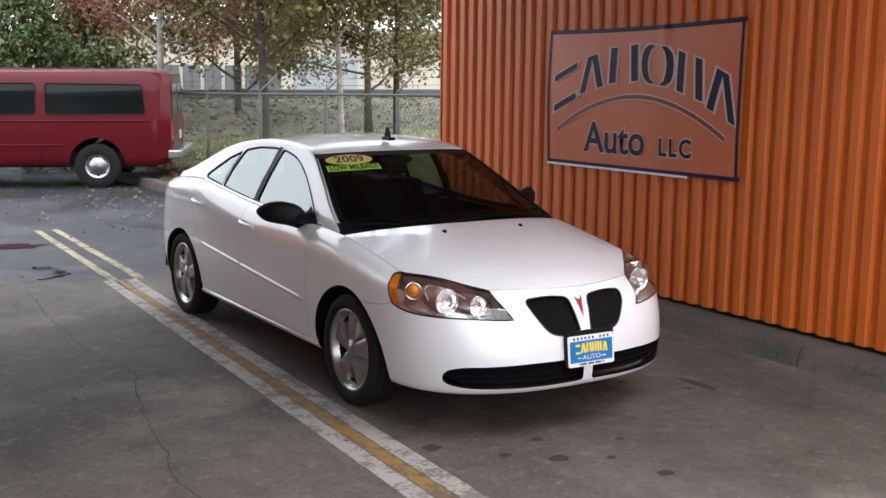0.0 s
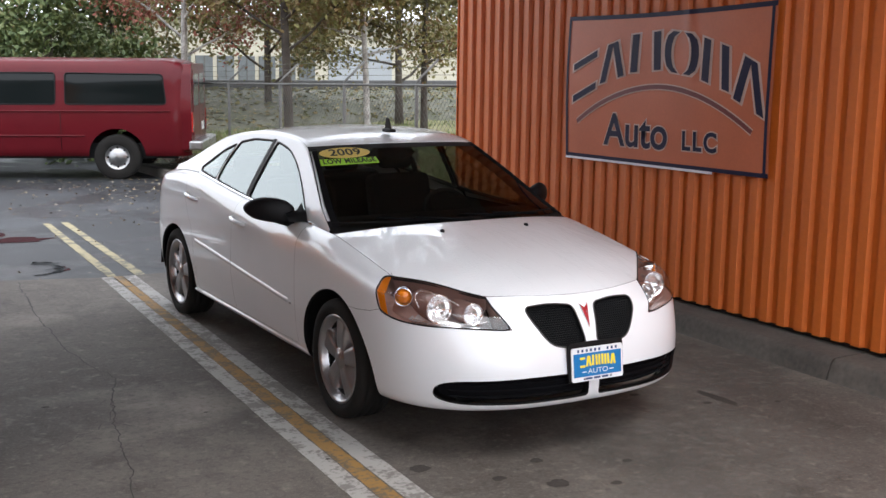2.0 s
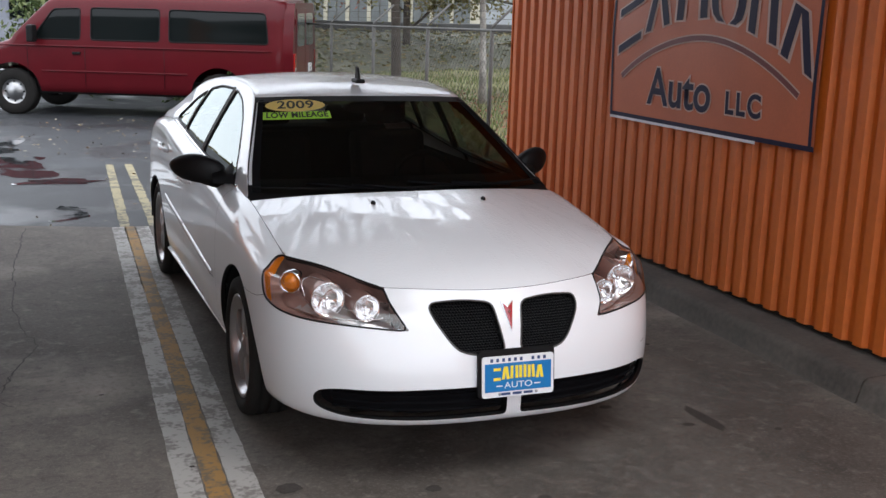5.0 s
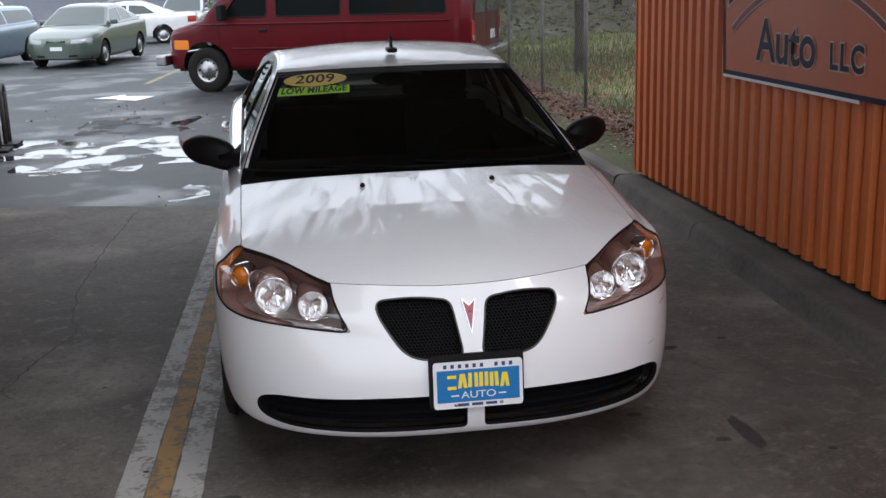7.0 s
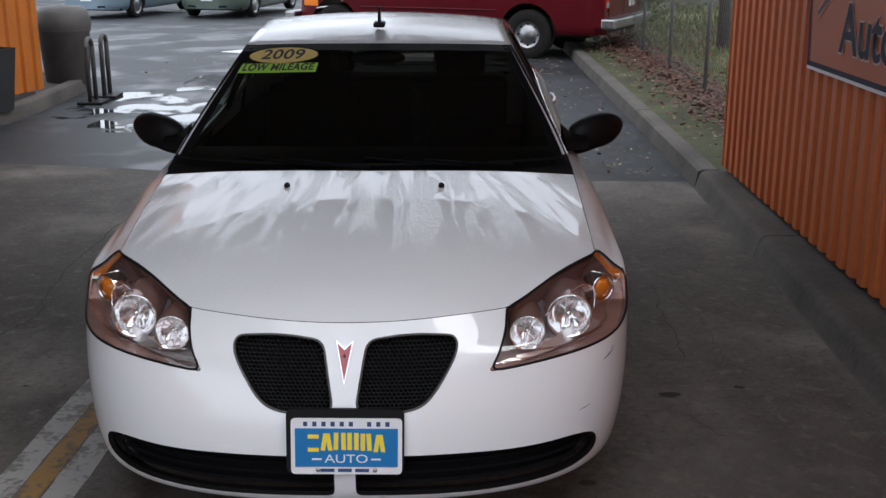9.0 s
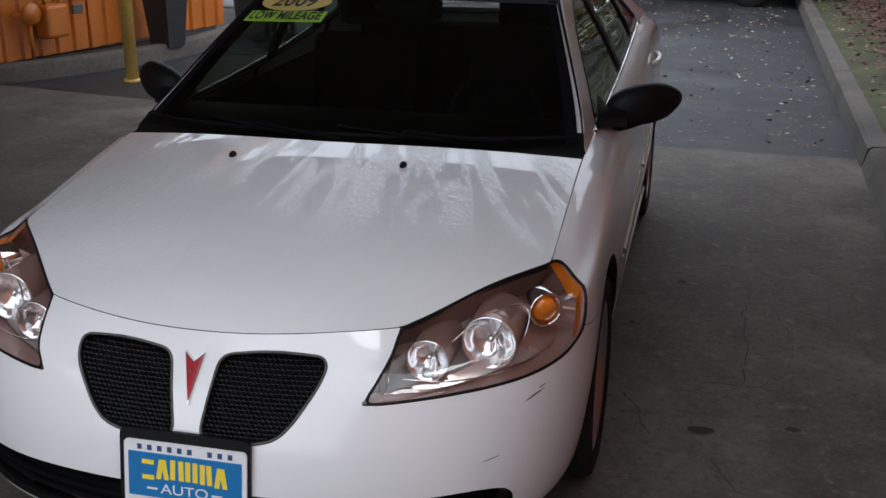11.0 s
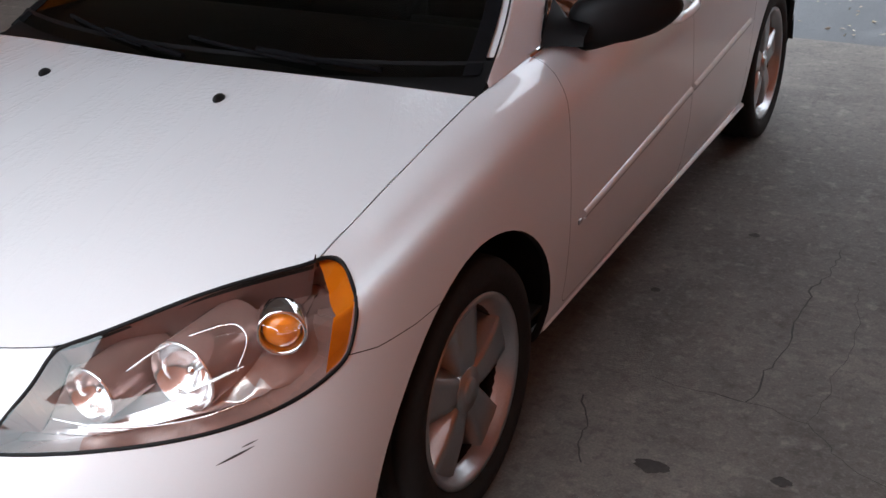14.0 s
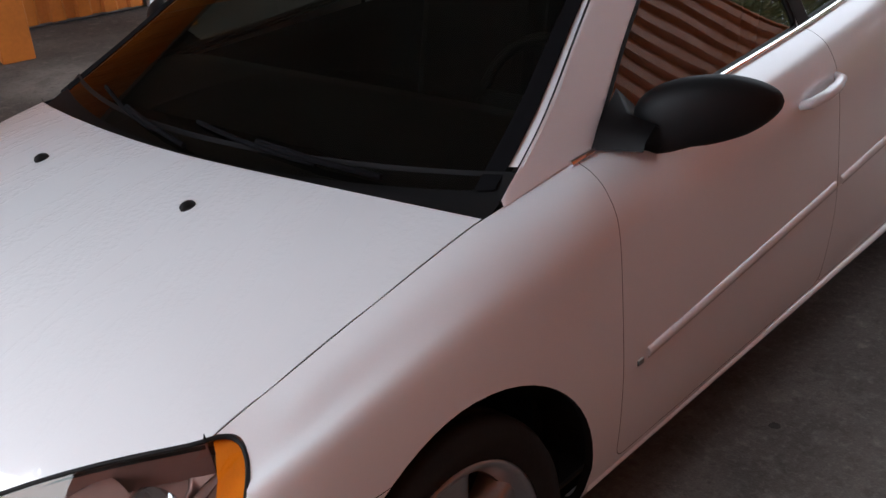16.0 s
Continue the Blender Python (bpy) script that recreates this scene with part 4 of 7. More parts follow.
WIN_Q = rounded([(2.225, 1.079), (2.195, 1.2), (2.135, 1.332), (2.3, 1.275), (2.57, 1.135), (2.55, 1.112)], [0.01, 0, 0.015, 0.05, 0.02, 0.01])
sides = []
for name, poly in (("front_door_window", WIN_F), ("rear_door_window", WIN_R), ("quarter_window", WIN_Q)):
    pane = pushed(carve(cabin, poly, *SIDE), -0.006)
    surround = ring_tube(smooth_loop(rim_loop(pane), 130, 1), 0.009)
    part("window_seal", mirrored(surround), BLACK, car)
    part("window_seal", surround, BLACK, car)
    part(name, mirrored(pane), GLASS_SIDE, car)
    part(name, pane, GLASS_SIDE, car)
trim_skin = pushed(cabin.copy(), -0.022)
part("pillar_trim", joined(trim_skin, mirrored(trim_skin)), INTERIOR, car, "dark inner pillar trim")
edged(cabin, 0.0, 0.02)
part("cabin_frame", joined(cabin, mirrored(cabin)), [WHITE, BLACK], car)


def roof_point(s, t):
    """s from -1 to 1 across, t from 0 at the windscreen to 1 at the rear window."""
    y = roof_front(abs(s)) + (2.42 + 0.06 * s * s - roof_front(abs(s))) * t
    zr = rail_z(max(y, 1.09))
    xr = side_x(y, zr)
    crown = soft(y, [(0.97, 0.045), (1.5, 0.038), (2.0, 0.038), (2.45, 0.045)])
    if y < 1.09:
        zr = rail_z(1.08) - (1.08 - y) * 0.30
    return Vector((xr * s, y, zr + crown * (1 - s * s)))


def between(f, g, bulge, n, m):
    """A patch ruled from the curve f to the curve g with a bow outwards."""
    pts = []
    for i in range(n + 1):
        s = -1 + 2 * i / n
        a, b = f(s), g(s)
        pts.append([a.lerp(b, j / m) + Vector(bulge) * (4 * (j / m) * (1 - j / m)) * (1 - s * s) for j in range(m + 1)])
    bm = grid(pts)
    bm.normal_update()
    if sum(f_.normal.z for f_ in bm.faces) < 0:
        bmesh.ops.reverse_faces(bm, faces=bm.faces[:])
    return bm


def screen_base(s):
    return Vector((0.795 * s, 0.135 + 0.185 * s * s, 0.985 - 0.005 * s * s))


def screen(s, t):
    a, b = screen_base(s), roof_point(s, 0)
    p = a.lerp(b, t)
    e = abs(s)
    ys = 0.32 + (1.08 - 0.32) * t
    edge_x = side_x(ys, rail_z(ys)) / (0.795 + (b.x / s - 0.795) * t if s else 1)
    p.x *= 1 + (edge_x - 1) * e ** 3 if s else 1
    p.z += (rail_z(ys) - (0.98 + (1.385 - 0.98) * t)) * e ** 6 + 0.022 * 4 * t * (1 - t) * (1 - e ** 2)
    return p


ws = grid([[screen(-0.974 + 1.948 * i / 40, j / 24) for j in range(25)] for i in range(41)])
ws.normal_update()
if sum(f.normal.z for f in ws.faces) < 0:
    bmesh.ops.reverse_faces(ws, faces=ws.faces[:])
part("windshield", pushed(ws, 0.003), GLASS, car)
frit = grid([[screen(-1 + 2 * i / 40, 0.93 + 0.07 * j / 2) for j in range(3)] for i in range(41)])
for side in (-1, 1):
    edge_band = grid([[screen(side * (0.925 + 0.049 * i / 4), j / 24) for j in range(25)] for i in range(5)])
    strip_w = grid([[screen(side * (0.972 + 0.034 * i / 3), j / 24) for j in range(2, 25)] for i in range(4)])
    part("windshield_pillar", pushed(strip_w, 0.003 * side), WHITE, car, smooth=True)
    part("windshield_edge", pushed(edge_band, -0.004 * side), MESH_BLACK, car, "black border of the windshield")
part("windshield_band", pushed(frit, -0.004), BLACK, car, "black band along the top of the windshield")
roof = grid([[roof_point(-1 + 2 * i / 30, j / 30) for j in range(31)] for i in range(31)])
roof.normal_update()
if sum(f.normal.z for f in roof.faces) < 0:
    bmesh.ops.reverse_faces(roof, faces=roof.faces[:])
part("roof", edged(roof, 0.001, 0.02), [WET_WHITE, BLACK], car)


def back_base(s):
    return Vector((0.70 * s, 3.06 - 0.10 * s * s, 1.125 - 0.02 * s * s))


part("rear_window", between(lambda s: roof_point(s, 1) + Vector((0, 0.004, -0.002)), back_base, (0, 0, 0.02), 24, 10), GLASS_SIDE, car)


def deck_end(s):
    return Vector((HOOD_X * s, TAIL_Y[9] - 0.35 * abs(s) ** 4, 1.012 + 0.030 * (1 - s * s)))


part("trunk_lid", between(lambda s: Vector((0.775 * s, 3.06 - 0.10 * s * s, 1.122 - 0.022 * s * s)), deck_end, (0, 0, 0.012), 24, 8), WHITE, car)

# black cowl with grille between bonnet and windscreen
cowl = grid([[Vector((x, hood_rear(x) + 0.002, hood_z(x, hood_rear(x)) - 0.012)), screen(x / HOOD_X, 0.0) + Vector((0, 0.0, -0.006)), screen(x / HOOD_X, 0.055) + Vector((0, 0.0, 0.006))] for x in [HOOD_X * (-1 + 2 * i / 40) for i in range(41)]])
part("cowl", cowl, BLACK, car)

# dark inner shell, so that joints and arches look into darkness
inner = box(-0.50, 0.50, -0.60, 0.42, 0.22, 0.62, 0.05)
part("engine_bay", inner, BLACK, car)
part("floor_pan", box(-0.80, 0.80, 0.40, 3.45, 0.205, 0.34, 0.03), BLACK, car)
part("under_tray", box(-0.58, 0.58, -0.74, -0.42, 0.21, 0.25, 0.01), BLACK, car)
for s in (-1, 1):
    for cy in (-0.025, 2.85):
        lin_bm = bmesh.new()
        pts = [[(s * x, cy + (0.462 if cy < 1 else 0.445) * math.cos(a), 0.325 + 0.385 * math.sin(a)) for a in [math.pi * k / 20 for k in range(21)]] for x in (0.60, 0.885)]
        grid(pts, lin_bm)
        wall_v = [lin_bm.verts.new((s * 0.60, cy + (0.462 if cy < 1 else 0.445) * math.cos(a), 0.325 + 0.385 * math.sin(a))) for a in [math.pi * k / 20 for k in range(21)]]
        lin_bm.faces.new(wall_v)
        part("wheel_arch_liner", lin_bm, BLACK, car)

# headlights: lens, dark bezel tub, two chrome bowls, amber lamp and side marker
lens_l = headlight.copy()
headlight.normal_update()
DEEP = 0.115
tub = pushed(headlight.copy(), -DEEP)
LAMPS = [("low_beam_bowl", (0.682, -0.732, 0.716), 0.068, 0.05), ("high_beam_bowl", (0.545, -0.830, 0.694), 0.053, 0.045)]
AMBER_AT = Vector((0.806, -0.600, 0.762))
for f in tub.faces:
    c = f.calc_center_median()
    if (c.x + c.y) / math.sqrt(2) < 0.105 - (c.z - 0.66) * 1.35:
        f.material_index = 1
skirt = bmesh.new()
for e in [e for e in headlight.edges if e.is_boundary]:
    a, b = e.verts
    na, nb = (SKIN[1][SKIN[0].find(v.co)[1]] for v in (a, b))
    skirt.faces.new([skirt.verts.new(p) for p in (a.co - na * 0.002, b.co - nb * 0.002, b.co - nb * DEEP, a.co - na * DEEP)])


def bowl(r, depth):
    """A ribbed chrome reflector open towards -y."""
    b = lathe([(-0.010, r * 1.056), (-0.014, r * 1.045), (-0.014, r * 1.0), (depth * 0.25, r * 0.92), (depth * 0.6, r * 0.72), (depth * 0.85, r * 0.45), (depth, r * 0.16), (depth, 0.0005)], 36, "Y")
    for v in b.verts:
        if v.co.y > 0:
            v.co.y += 0.005 * math.sin(v.co.x / r * 16)
    return b


marker = carve(headlight.copy(), [(0.203, 0.55), (0.222, 0.68), (0.246, 0.76), (0.257, 0.80), (0.252, 0.835), (0.252, 0.95), (0.45, 0.95), (0.45, 0.55)], *DIAG)
for s in (1, -1):
    side_of = (lambda b: b.copy()) if s > 0 else mirrored
    lamp = faired(part("headlight", side_of(lens_l), LENS, car, "clear headlight lens with dark bezel and chrome bowls"), SKIN)
    part("bezel", side_of(tub), [BEZEL, REFLECTOR], lamp, "brownish mirrored bezel")
    part("housing", side_of(skirt), BEZEL, lamp)
    seal = ring_tube(smooth_loop(rim_loop(headlight, 0.001), 170, 7), 0.0042)
    part("seal", side_of(seal), BLACK, lamp)
    part("side_marker", side_of(pushed(marker.copy(), -0.012)), AMBER, lamp, "amber side marker")
    for name, at, r, depth in LAMPS:
        b = bowl(r, depth)
        b.transform(Matrix.Translation(at))
        part(name, side_of(b), BOWL, lamp, "chrome reflector bowl")
        sleeve = lathe([(0.17, r * 1.05), (-0.010, r * 1.05)], 36, "Y")
        sleeve.transform(Matrix.Translation(at))
        part("bowl_sleeve", side_of(sleeve), BEZEL, lamp)
        bulb = lathe([(depth, r * 0.16), (depth * 0.3, r * 0.17), (depth * 0.15, r * 0.12), (depth * 0.1, 0.0005)], 14, "Y")
        bulb.transform(Matrix.Translation(at))
        part("bulb", side_of(bulb), CHROME, lamp)
    turn = lathe([(-0.006, 0.0005), (-0.004, 0.016), (0.002, 0.028), (0.012, 0.035), (0.055, 0.038)], 20, "Y")
    turn.transform(Matrix.Translation(AMBER_AT) @ pose(0, 0, 0, 0, 0, 35))
    part("turn_signal", side_of(turn), AMBER, lamp, "amber turn signal")
    ring = lathe([(0.055, 0.048), (0.002, 0.048), (-0.002, 0.045), (0.002, 0.040), (0.03, 0.039)], 26, "Y")
    ring.transform(Matrix.Translation(AMBER_AT) @ pose(0, 0, 0, 0, 0, 35))
    part("turn_signal_ring", side_of(ring), CHROME, lamp)
    for pts in ([(0.60, -0.80, 0.735), (0.64, -0.75, 0.765), (0.70, -0.70, 0.79), (0.745, -0.655, 0.795), (0.77, -0.655, 0.77), (0.765, -0.69, 0.72)], [(0.49, -0.90, 0.665), (0.60, -0.86, 0.652), (0.72, -0.78, 0.655), (0.80, -0.68, 0.668)]):
        ln = bmesh.new()
        tube(spline_rows(pts, 24), 0.0022, 6, ln)
        part("bezel_ridge", side_of(ln), CHROME, lamp)

from mathutils.bvhtree import BVHTree
tree_g = BVHTree.FromBMesh(grille)
tree_i = BVHTree.FromBMesh(intake)
COMB = material("honeycomb_plastic", (0.011, 0.011, 0.012), 0.6, 0, 0.2, 30, 300)
# twin grille: recessed mesh with a bright rim and a hex pattern of bars
for s in (1, -1):
    side_of = (lambda b: b.copy()) if s > 0 else mirrored
    well = grille.copy()
    g_ob = part("grille", side_of(pushed(well, -0.035)), MESH_BLACK, car, "black honeycomb grille opening")
    rim = ring_tube(smooth_loop(rim_loop(grille), 110, 2), 0.0038)
    part("grille_rim", side_of(rim), STEEL, g_ob)
    lip = grille.copy()
    border = [e for e in lip.edges if e.is_boundary]
    faces = lip.faces[:]
    made = bmesh.ops.extrude_edge_only(lip, edges=border)
    for v in [g for g in made["geom"] if isinstance(g, bmesh.types.BMVert)]:
        v.co.y += 0.036
    bmesh.ops.delete(lip, geom=faces, context="FACES")
    part("grille_lip", side_of(lip), BLACK, g_ob)
    comb = bmesh.new()
    c0 = 0.0075
    for iy in range(26):
        for ix in range(24):
            cx, cz = 0.04 + ix * c0 * 1.732 + (iy % 2) * c0 * 0.866, 0.52 + iy * c0 * 1.5 * 0.9
            if not inside((cx, cz), GRILLE):
                continue
            hit = tree_g.ray_cast(Vector((cx, -2, cz)), Vector((0, 1, 0)))[0]
            if hit is None:
                continue
            ring = [Vector((cx + c0 * 0.98 * math.sin(math.pi / 3 * k), hit.y + 0.016, cz + 0.9 * c0 * 0.98 * math.cos(math.pi / 3 * k))) for k in range(6)]
            core = [Vector((cx, hit.y + 0.020, cz)).lerp(p + Vector((0, 0.004, 0)), 0.70) for p in ring]
            va, vb = [comb.verts.new(p) for p in ring], [comb.verts.new(p) for p in core]
            for k in range(6):
                comb.faces.new((va[k], vb[k], vb[(k + 1) % 6], va[(k + 1) % 6]))
    tagged(part("honeycomb", side_of(comb), COMB, g_ob), "black honeycomb bars", kind="stuff")
for s in (1, -1):
    side_of = (lambda b: b.copy()) if s > 0 else mirrored
    i_ob = part("lower_intake", side_of(pushed(intake.copy(), -0.05)), MESH_BLACK, car, "black slatted lower air intake")
    lip = intake.copy()
    faces = lip.faces[:]
    made = bmesh.ops.extrude_edge_only(lip, edges=[e for e in lip.edges if e.is_boundary])
    for v in [g for g in made["geom"] if isinstance(g, bmesh.types.BMVert)]:
        v.co.y += 0.05
    bmesh.ops.delete(lip, geom=faces, context="FACES")
    part("intake_lip", side_of(lip), BLACK, i_ob)
    for zz in (0.312, 0.342, 0.372):
        sl = bmesh.new()
        pts = []
        for k in range(26):
            x = 0.04 + 0.66 * k / 25
            hit = tree_i.ray_cast(Vector((x, -2, zz)), Vector((0, 1, 0)))[0]
            if hit is not None and inside((x, zz), INTAKE):
                pts.append([Vector((x, hit.y + 0.030, zz - 0.002)), Vector((x, hit.y + 0.029, zz + 0.002)), Vector((x, hit.y + 0.048, zz + 0.004))])
        if len(pts) > 3:
            grid(pts, sl)
            part("slat", side_of(sl), MESH_BLACK, i_ob)


# wheels
def spoke_wheel(tyre_r=0.327, rim_r=0.234, wide=0.21):
    """A tyre with grooves and a cast wheel of five broad tapering spokes; outer face towards +x."""
    w = wide / 2
    tyre = lathe([(-w * 0.8, rim_r + 0.006), (-w, rim_r + 0.03), (-w * 1.02, tyre_r - 0.045), (-w * 0.93, tyre_r - 0.012), (-w * 0.75, tyre_r - 0.002), (-0.055, tyre_r), (-0.052, tyre_r - 0.008), (-0.044, tyre_r - 0.008), (-0.041, tyre_r),
                  (-0.004, tyre_r), (-0.002, tyre_r - 0.008), (0.006, tyre_r - 0.008), (0.008, tyre_r), (0.045, tyre_r), (0.048, tyre_r - 0.008), (0.056, tyre_r - 0.008), (0.059, tyre_r), (w * 0.75, tyre_r - 0.002), (w * 0.93, tyre_r - 0.012),
                  (w * 1.02, tyre_r - 0.045), (w, rim_r + 0.03), (w * 0.86, rim_r + 0.006)], 56)
    rim = lathe([(w * 0.45, rim_r - 0.030), (w * 0.66, rim_r - 0.022), (w * 0.76, rim_r - 0.012), (w * 0.88, rim_r - 0.008), (w * 0.92, rim_r + 0.002), (w * 0.90, rim_r + 0.009), (w * 0.80, rim_r + 0.010)], 56)
    barrel = lathe([(-w * 0.8, rim_r + 0.004), (-w * 0.75, rim_r - 0.02), (w * 0.45, rim_r - 0.031), (w * 0.62, rim_r - 0.020)], 48)
    disc = lathe([(-0.01, 0.0005), (-0.01, 0.14), (-0.03, 0.142)], 36)
    spokes = []
    for k in range(5):
        sp = bmesh.new()
        a0 = 2 * math.pi * k / 5 + 0.26
        prof = [(0.034, 0.026, 0.070), (0.06, 0.036, 0.078), (0.10, 0.041, 0.081), (0.15, 0.047, 0.079), (0.195, 0.056, 0.074), (rim_r - 0.014, 0.066, 0.070)]
        rws = []
        for r, hw, xo in prof:
            d = 0.050 + 0.10 * (r - 0.03)
            rws.append([Vector((xo - d, r, -hw - 0.020)), Vector((xo - 0.010, r, -hw - 0.003)), Vector((xo - 0.002, r, -hw + 0.003)), Vector((xo - 0.001, r, -hw * 0.5)), Vector((xo - 0.003, r, 0)),
                        Vector((xo - 0.001, r, hw * 0.5)), Vector((xo - 0.002, r, hw - 0.003)), Vector((xo - 0.010, r, hw + 0.003)), Vector((xo - d, r, hw + 0.020))])
        grid(rws, sp)
        bmesh.ops.recalc_face_normals(sp, faces=sp.faces[:])
        if sum(f.normal.x for f in sp.faces) < 0:
            bmesh.ops.reverse_faces(sp, faces=sp.faces[:])
        sp.transform(Matrix.Rotation(a0, 4, "X"))
        spokes.append(sp)
    hub = lathe([(0.05, 0.062), (0.073, 0.060), (0.078, 0.055), (0.077, 0.034), (0.082, 0.031), (0.085, 0.026), (0.086, 0.0005)], 30)
    nuts = []
    for k in range(5):
        n = lathe([(0.06, 0.008), (0.076, 0.008), (0.077, 0.0005)], 8)
        n.transform(Matrix.Translation((0, 0.047 * math.cos(k * 1.2566), 0.047 * math.sin(k * 1.2566))))
        nuts.append(n)
    return tyre, rim, barrel, disc, spokes, hub, nuts


def add_wheel(owner, at, turn, mats=(RUBBER, ALLOY, CHROME_DULL), **kw):
    m = Matrix.Translation(at) @ pose(0, 0, 0, 0, 0, turn)
    tyre, rim, barrel, disc, spokes, hub, nuts = spoke_wheel(**kw)
    for b in (tyre, rim, barrel, disc, hub, *nuts, *spokes):
        b.transform(m)
    w = part("wheel", rim, mats[1], owner, "silver alloy wheel with broad spokes")
    part("tyre", tyre, mats[0], w, "black rubber tyre")
    # alloy barrel coloured black to stand for the shade behind the spokes
    part("barrel", barrel, BLACK, w)
    part("brake_disc", disc, BLACK, w)
    for sp in spokes:
        part("spoke", sp, mats[1], w)
    part("hub_cap", hub, mats[1], w)
    for n in nuts:
        part("wheel_nut", n, BLACK, w)


for sx in (1, -1):
    for cy in (-0.022, 2.862):
        add_wheel(car, (sx * (0.808 if cy < 1 else 0.785), cy, 0.325), 0 if sx > 0 else 180)

# mirrors
for s in (1, -1):
    m = bmesh.new()
    bmesh.ops.create_uvsphere(m, u_segments=32, v_segments=20, radius=1)
    for v in m.verts:
        x, y, z = (math.copysign(abs(c) ** 0.72, c) for c in v.co)
        r = math.sqrt(max(1e-9, x * x + y * y + z * z))
        k = 1 / max(1.0, r ** 0.6)
        x, y, z = x * k, y * k, z * k
        h = 0.080 * (1 - 0.30 * max(0, x) ** 2 - 0.05 * max(0, -x))
        zz = max(z, -0.80) * h * (1 + 0.55 * max(0, -x) if z < 0 else 1)
        v.co = Vector((0.948 + 0.132 * x, 0.795 + 0.075 * x + 0.03 * x * x + (0.070 * y if y < 0 else 0.035 * y), 1.035 + zz + 0.012 * x))
    for f in m.faces:
        f.smooth = True
    side_of = (lambda b: b.copy()) if s > 0 else mirrored
    mo = part("side_mirror", side_of(m), BLACK, car, "black plastic door mirror")
    arm = bmesh.new()
    grid([[Vector(p) for p in row] for row in [[(0.80, 0.595, 0.985), (0.80, 0.62, 1.02), (0.785, 0.72, 1.085), (0.80, 0.81, 1.0), (0.805, 0.77, 0.975)],
                                              [(0.835, 0.62, 0.985), (0.835, 0.64, 1.01), (0.83, 0.69, 1.045), (0.835, 0.74, 1.0), (0.84, 0.70, 0.965)],
                                              [(0.90, 0.64, 0.985), (0.90, 0.65, 1.005), (0.90, 0.69, 1.03), (0.90, 0.73, 1.0), (0.90, 0.70, 0.965)]]], arm)
    part("mirror_arm", side_of(arm), BLACK, mo)
    face = lathe([(0.0, 0.0005), (0.0, 0.06), (-0.006, 0.064)], 24, "Y")
    face.transform(Matrix.Translation((0.965, 0.832, 1.035)) @ pose(0, 0, 0, 0, 0, 30) @ Matrix.Diagonal((1.3, 1, 1, 1)))
    part("mirror_glass", side_of(face), CHROME, mo)

# ---- banner on the wall ----
BANNER = material("banner_orange_vinyl", (0.46, 0.115, 0.045), 0.45, 0, 0.12, 3, 60, 0.1)
NAVY = material("banner_navy", (0.012, 0.011, 0.036), 0.5, 0, 0.1, 5, 60, spec=0.2)
BANNER_WHITE = material("banner_pale", (0.52, 0.36, 0.30), 0.5, 0, 0.1, 5, 60)
BANNER_RED = material("banner_rust", (0.13, 0.022, 0.022), 0.5, 0, 0.1, 5, 60)
BY0, BY1, BZ0, BZ1 = 0.075, 2.295, 1.12, 2.27


def banner_at(u, v):
    """u from 0 at the far end to 1 at the near end, v from 0 below to 1 above; the cloth hangs in shallow folds."""
    y = BY1 + (BY0 - BY1) * u
    z = (1.115 + 0.02 * u) * (1 - v) + (2.24 + 0.055 * u) * v - 0.018 * math.sin(math.pi * u) * v
    fold = 0.010 * math.sin(9 * u + 2 * v) * (1 - abs(2 * v - 1)) + 0.012 * math.exp(-((u - 0.63 - 0.06 * (1 - v)) / 0.02) ** 2) * v ** 2
    return Vector((WALL_X - 0.052 - fold - 0.012 * math.sin(math.pi * v), y, z))


banner = thing("banner", "orange vinyl banner with navy border tied to the corrugated wall", "banner")
part("cloth", grid([[banner_at(i / 60, j / 30) for j in range(31)] for i in range(61)]), BANNER, banner, smooth=True)


def on_banner(bm, off):
    """Lays flat artwork in the unit square (x along the banner, y up) on the cloth."""
    for v in bm.verts:
        p = banner_at(v.co.x, v.co.y)
        v.co = p - Vector((off + v.co.z, 0, 0))
    bm.normal_update()
    for f in bm.faces:
        if f.normal.x > 0:
            f.normal_flip()
    return bm


def flat(outline, cut=0):
    bm = bmesh.new()
    bm.faces.new([bm.verts.new((*p, 0)) for p in outline])
    if cut:
        bmesh.ops.triangulate(bm, faces=bm.faces[:])
        for _ in range(cut):
            bmesh.ops.subdivide_edges(bm, edges=bm.edges[:], cuts=1, use_grid_fill=True)
    return bm


def ribbon(points, width, asp=1.0):
    bm = bmesh.new()
    lo, hi = [], []
    for i, p in enumerate(points):
        d = Vector(points[min(i + 1, len(points) - 1)]) - Vector(points[max(i - 1, 0)])
        d = Vector((d.x * asp, d.y)).normalized()
        n = Vector((-d.y / asp, d.x)) * width / 2
        lo.append(bm.verts.new((p[0] + n.x, p[1] + n.y, 0)))
        hi.append(bm.verts.new((p[0] - n.x, p[1] - n.y, 0)))
    for i in range(len(lo) - 1):
        bm.faces.new((lo[i], hi[i], hi[i + 1], lo[i + 1]))
    return bm


for pts, wd in (([(i / 30, 0.985) for i in range(31)], 0.03), ([(i / 30, 0.012) for i in range(31)], 0.026)):
    part("border", on_banner(ribbon(pts, wd, 1.96), 0.003), NAVY, banner, "navy border stripe")
for pts in ([(0.007, i / 20) for i in range(21)], [(0.985, i / 20) for i in range(21)]):
    part("border", on_banner(ribbon(pts, 0.024, 1.96), 0.0045), NAVY, banner, "navy border stripe")
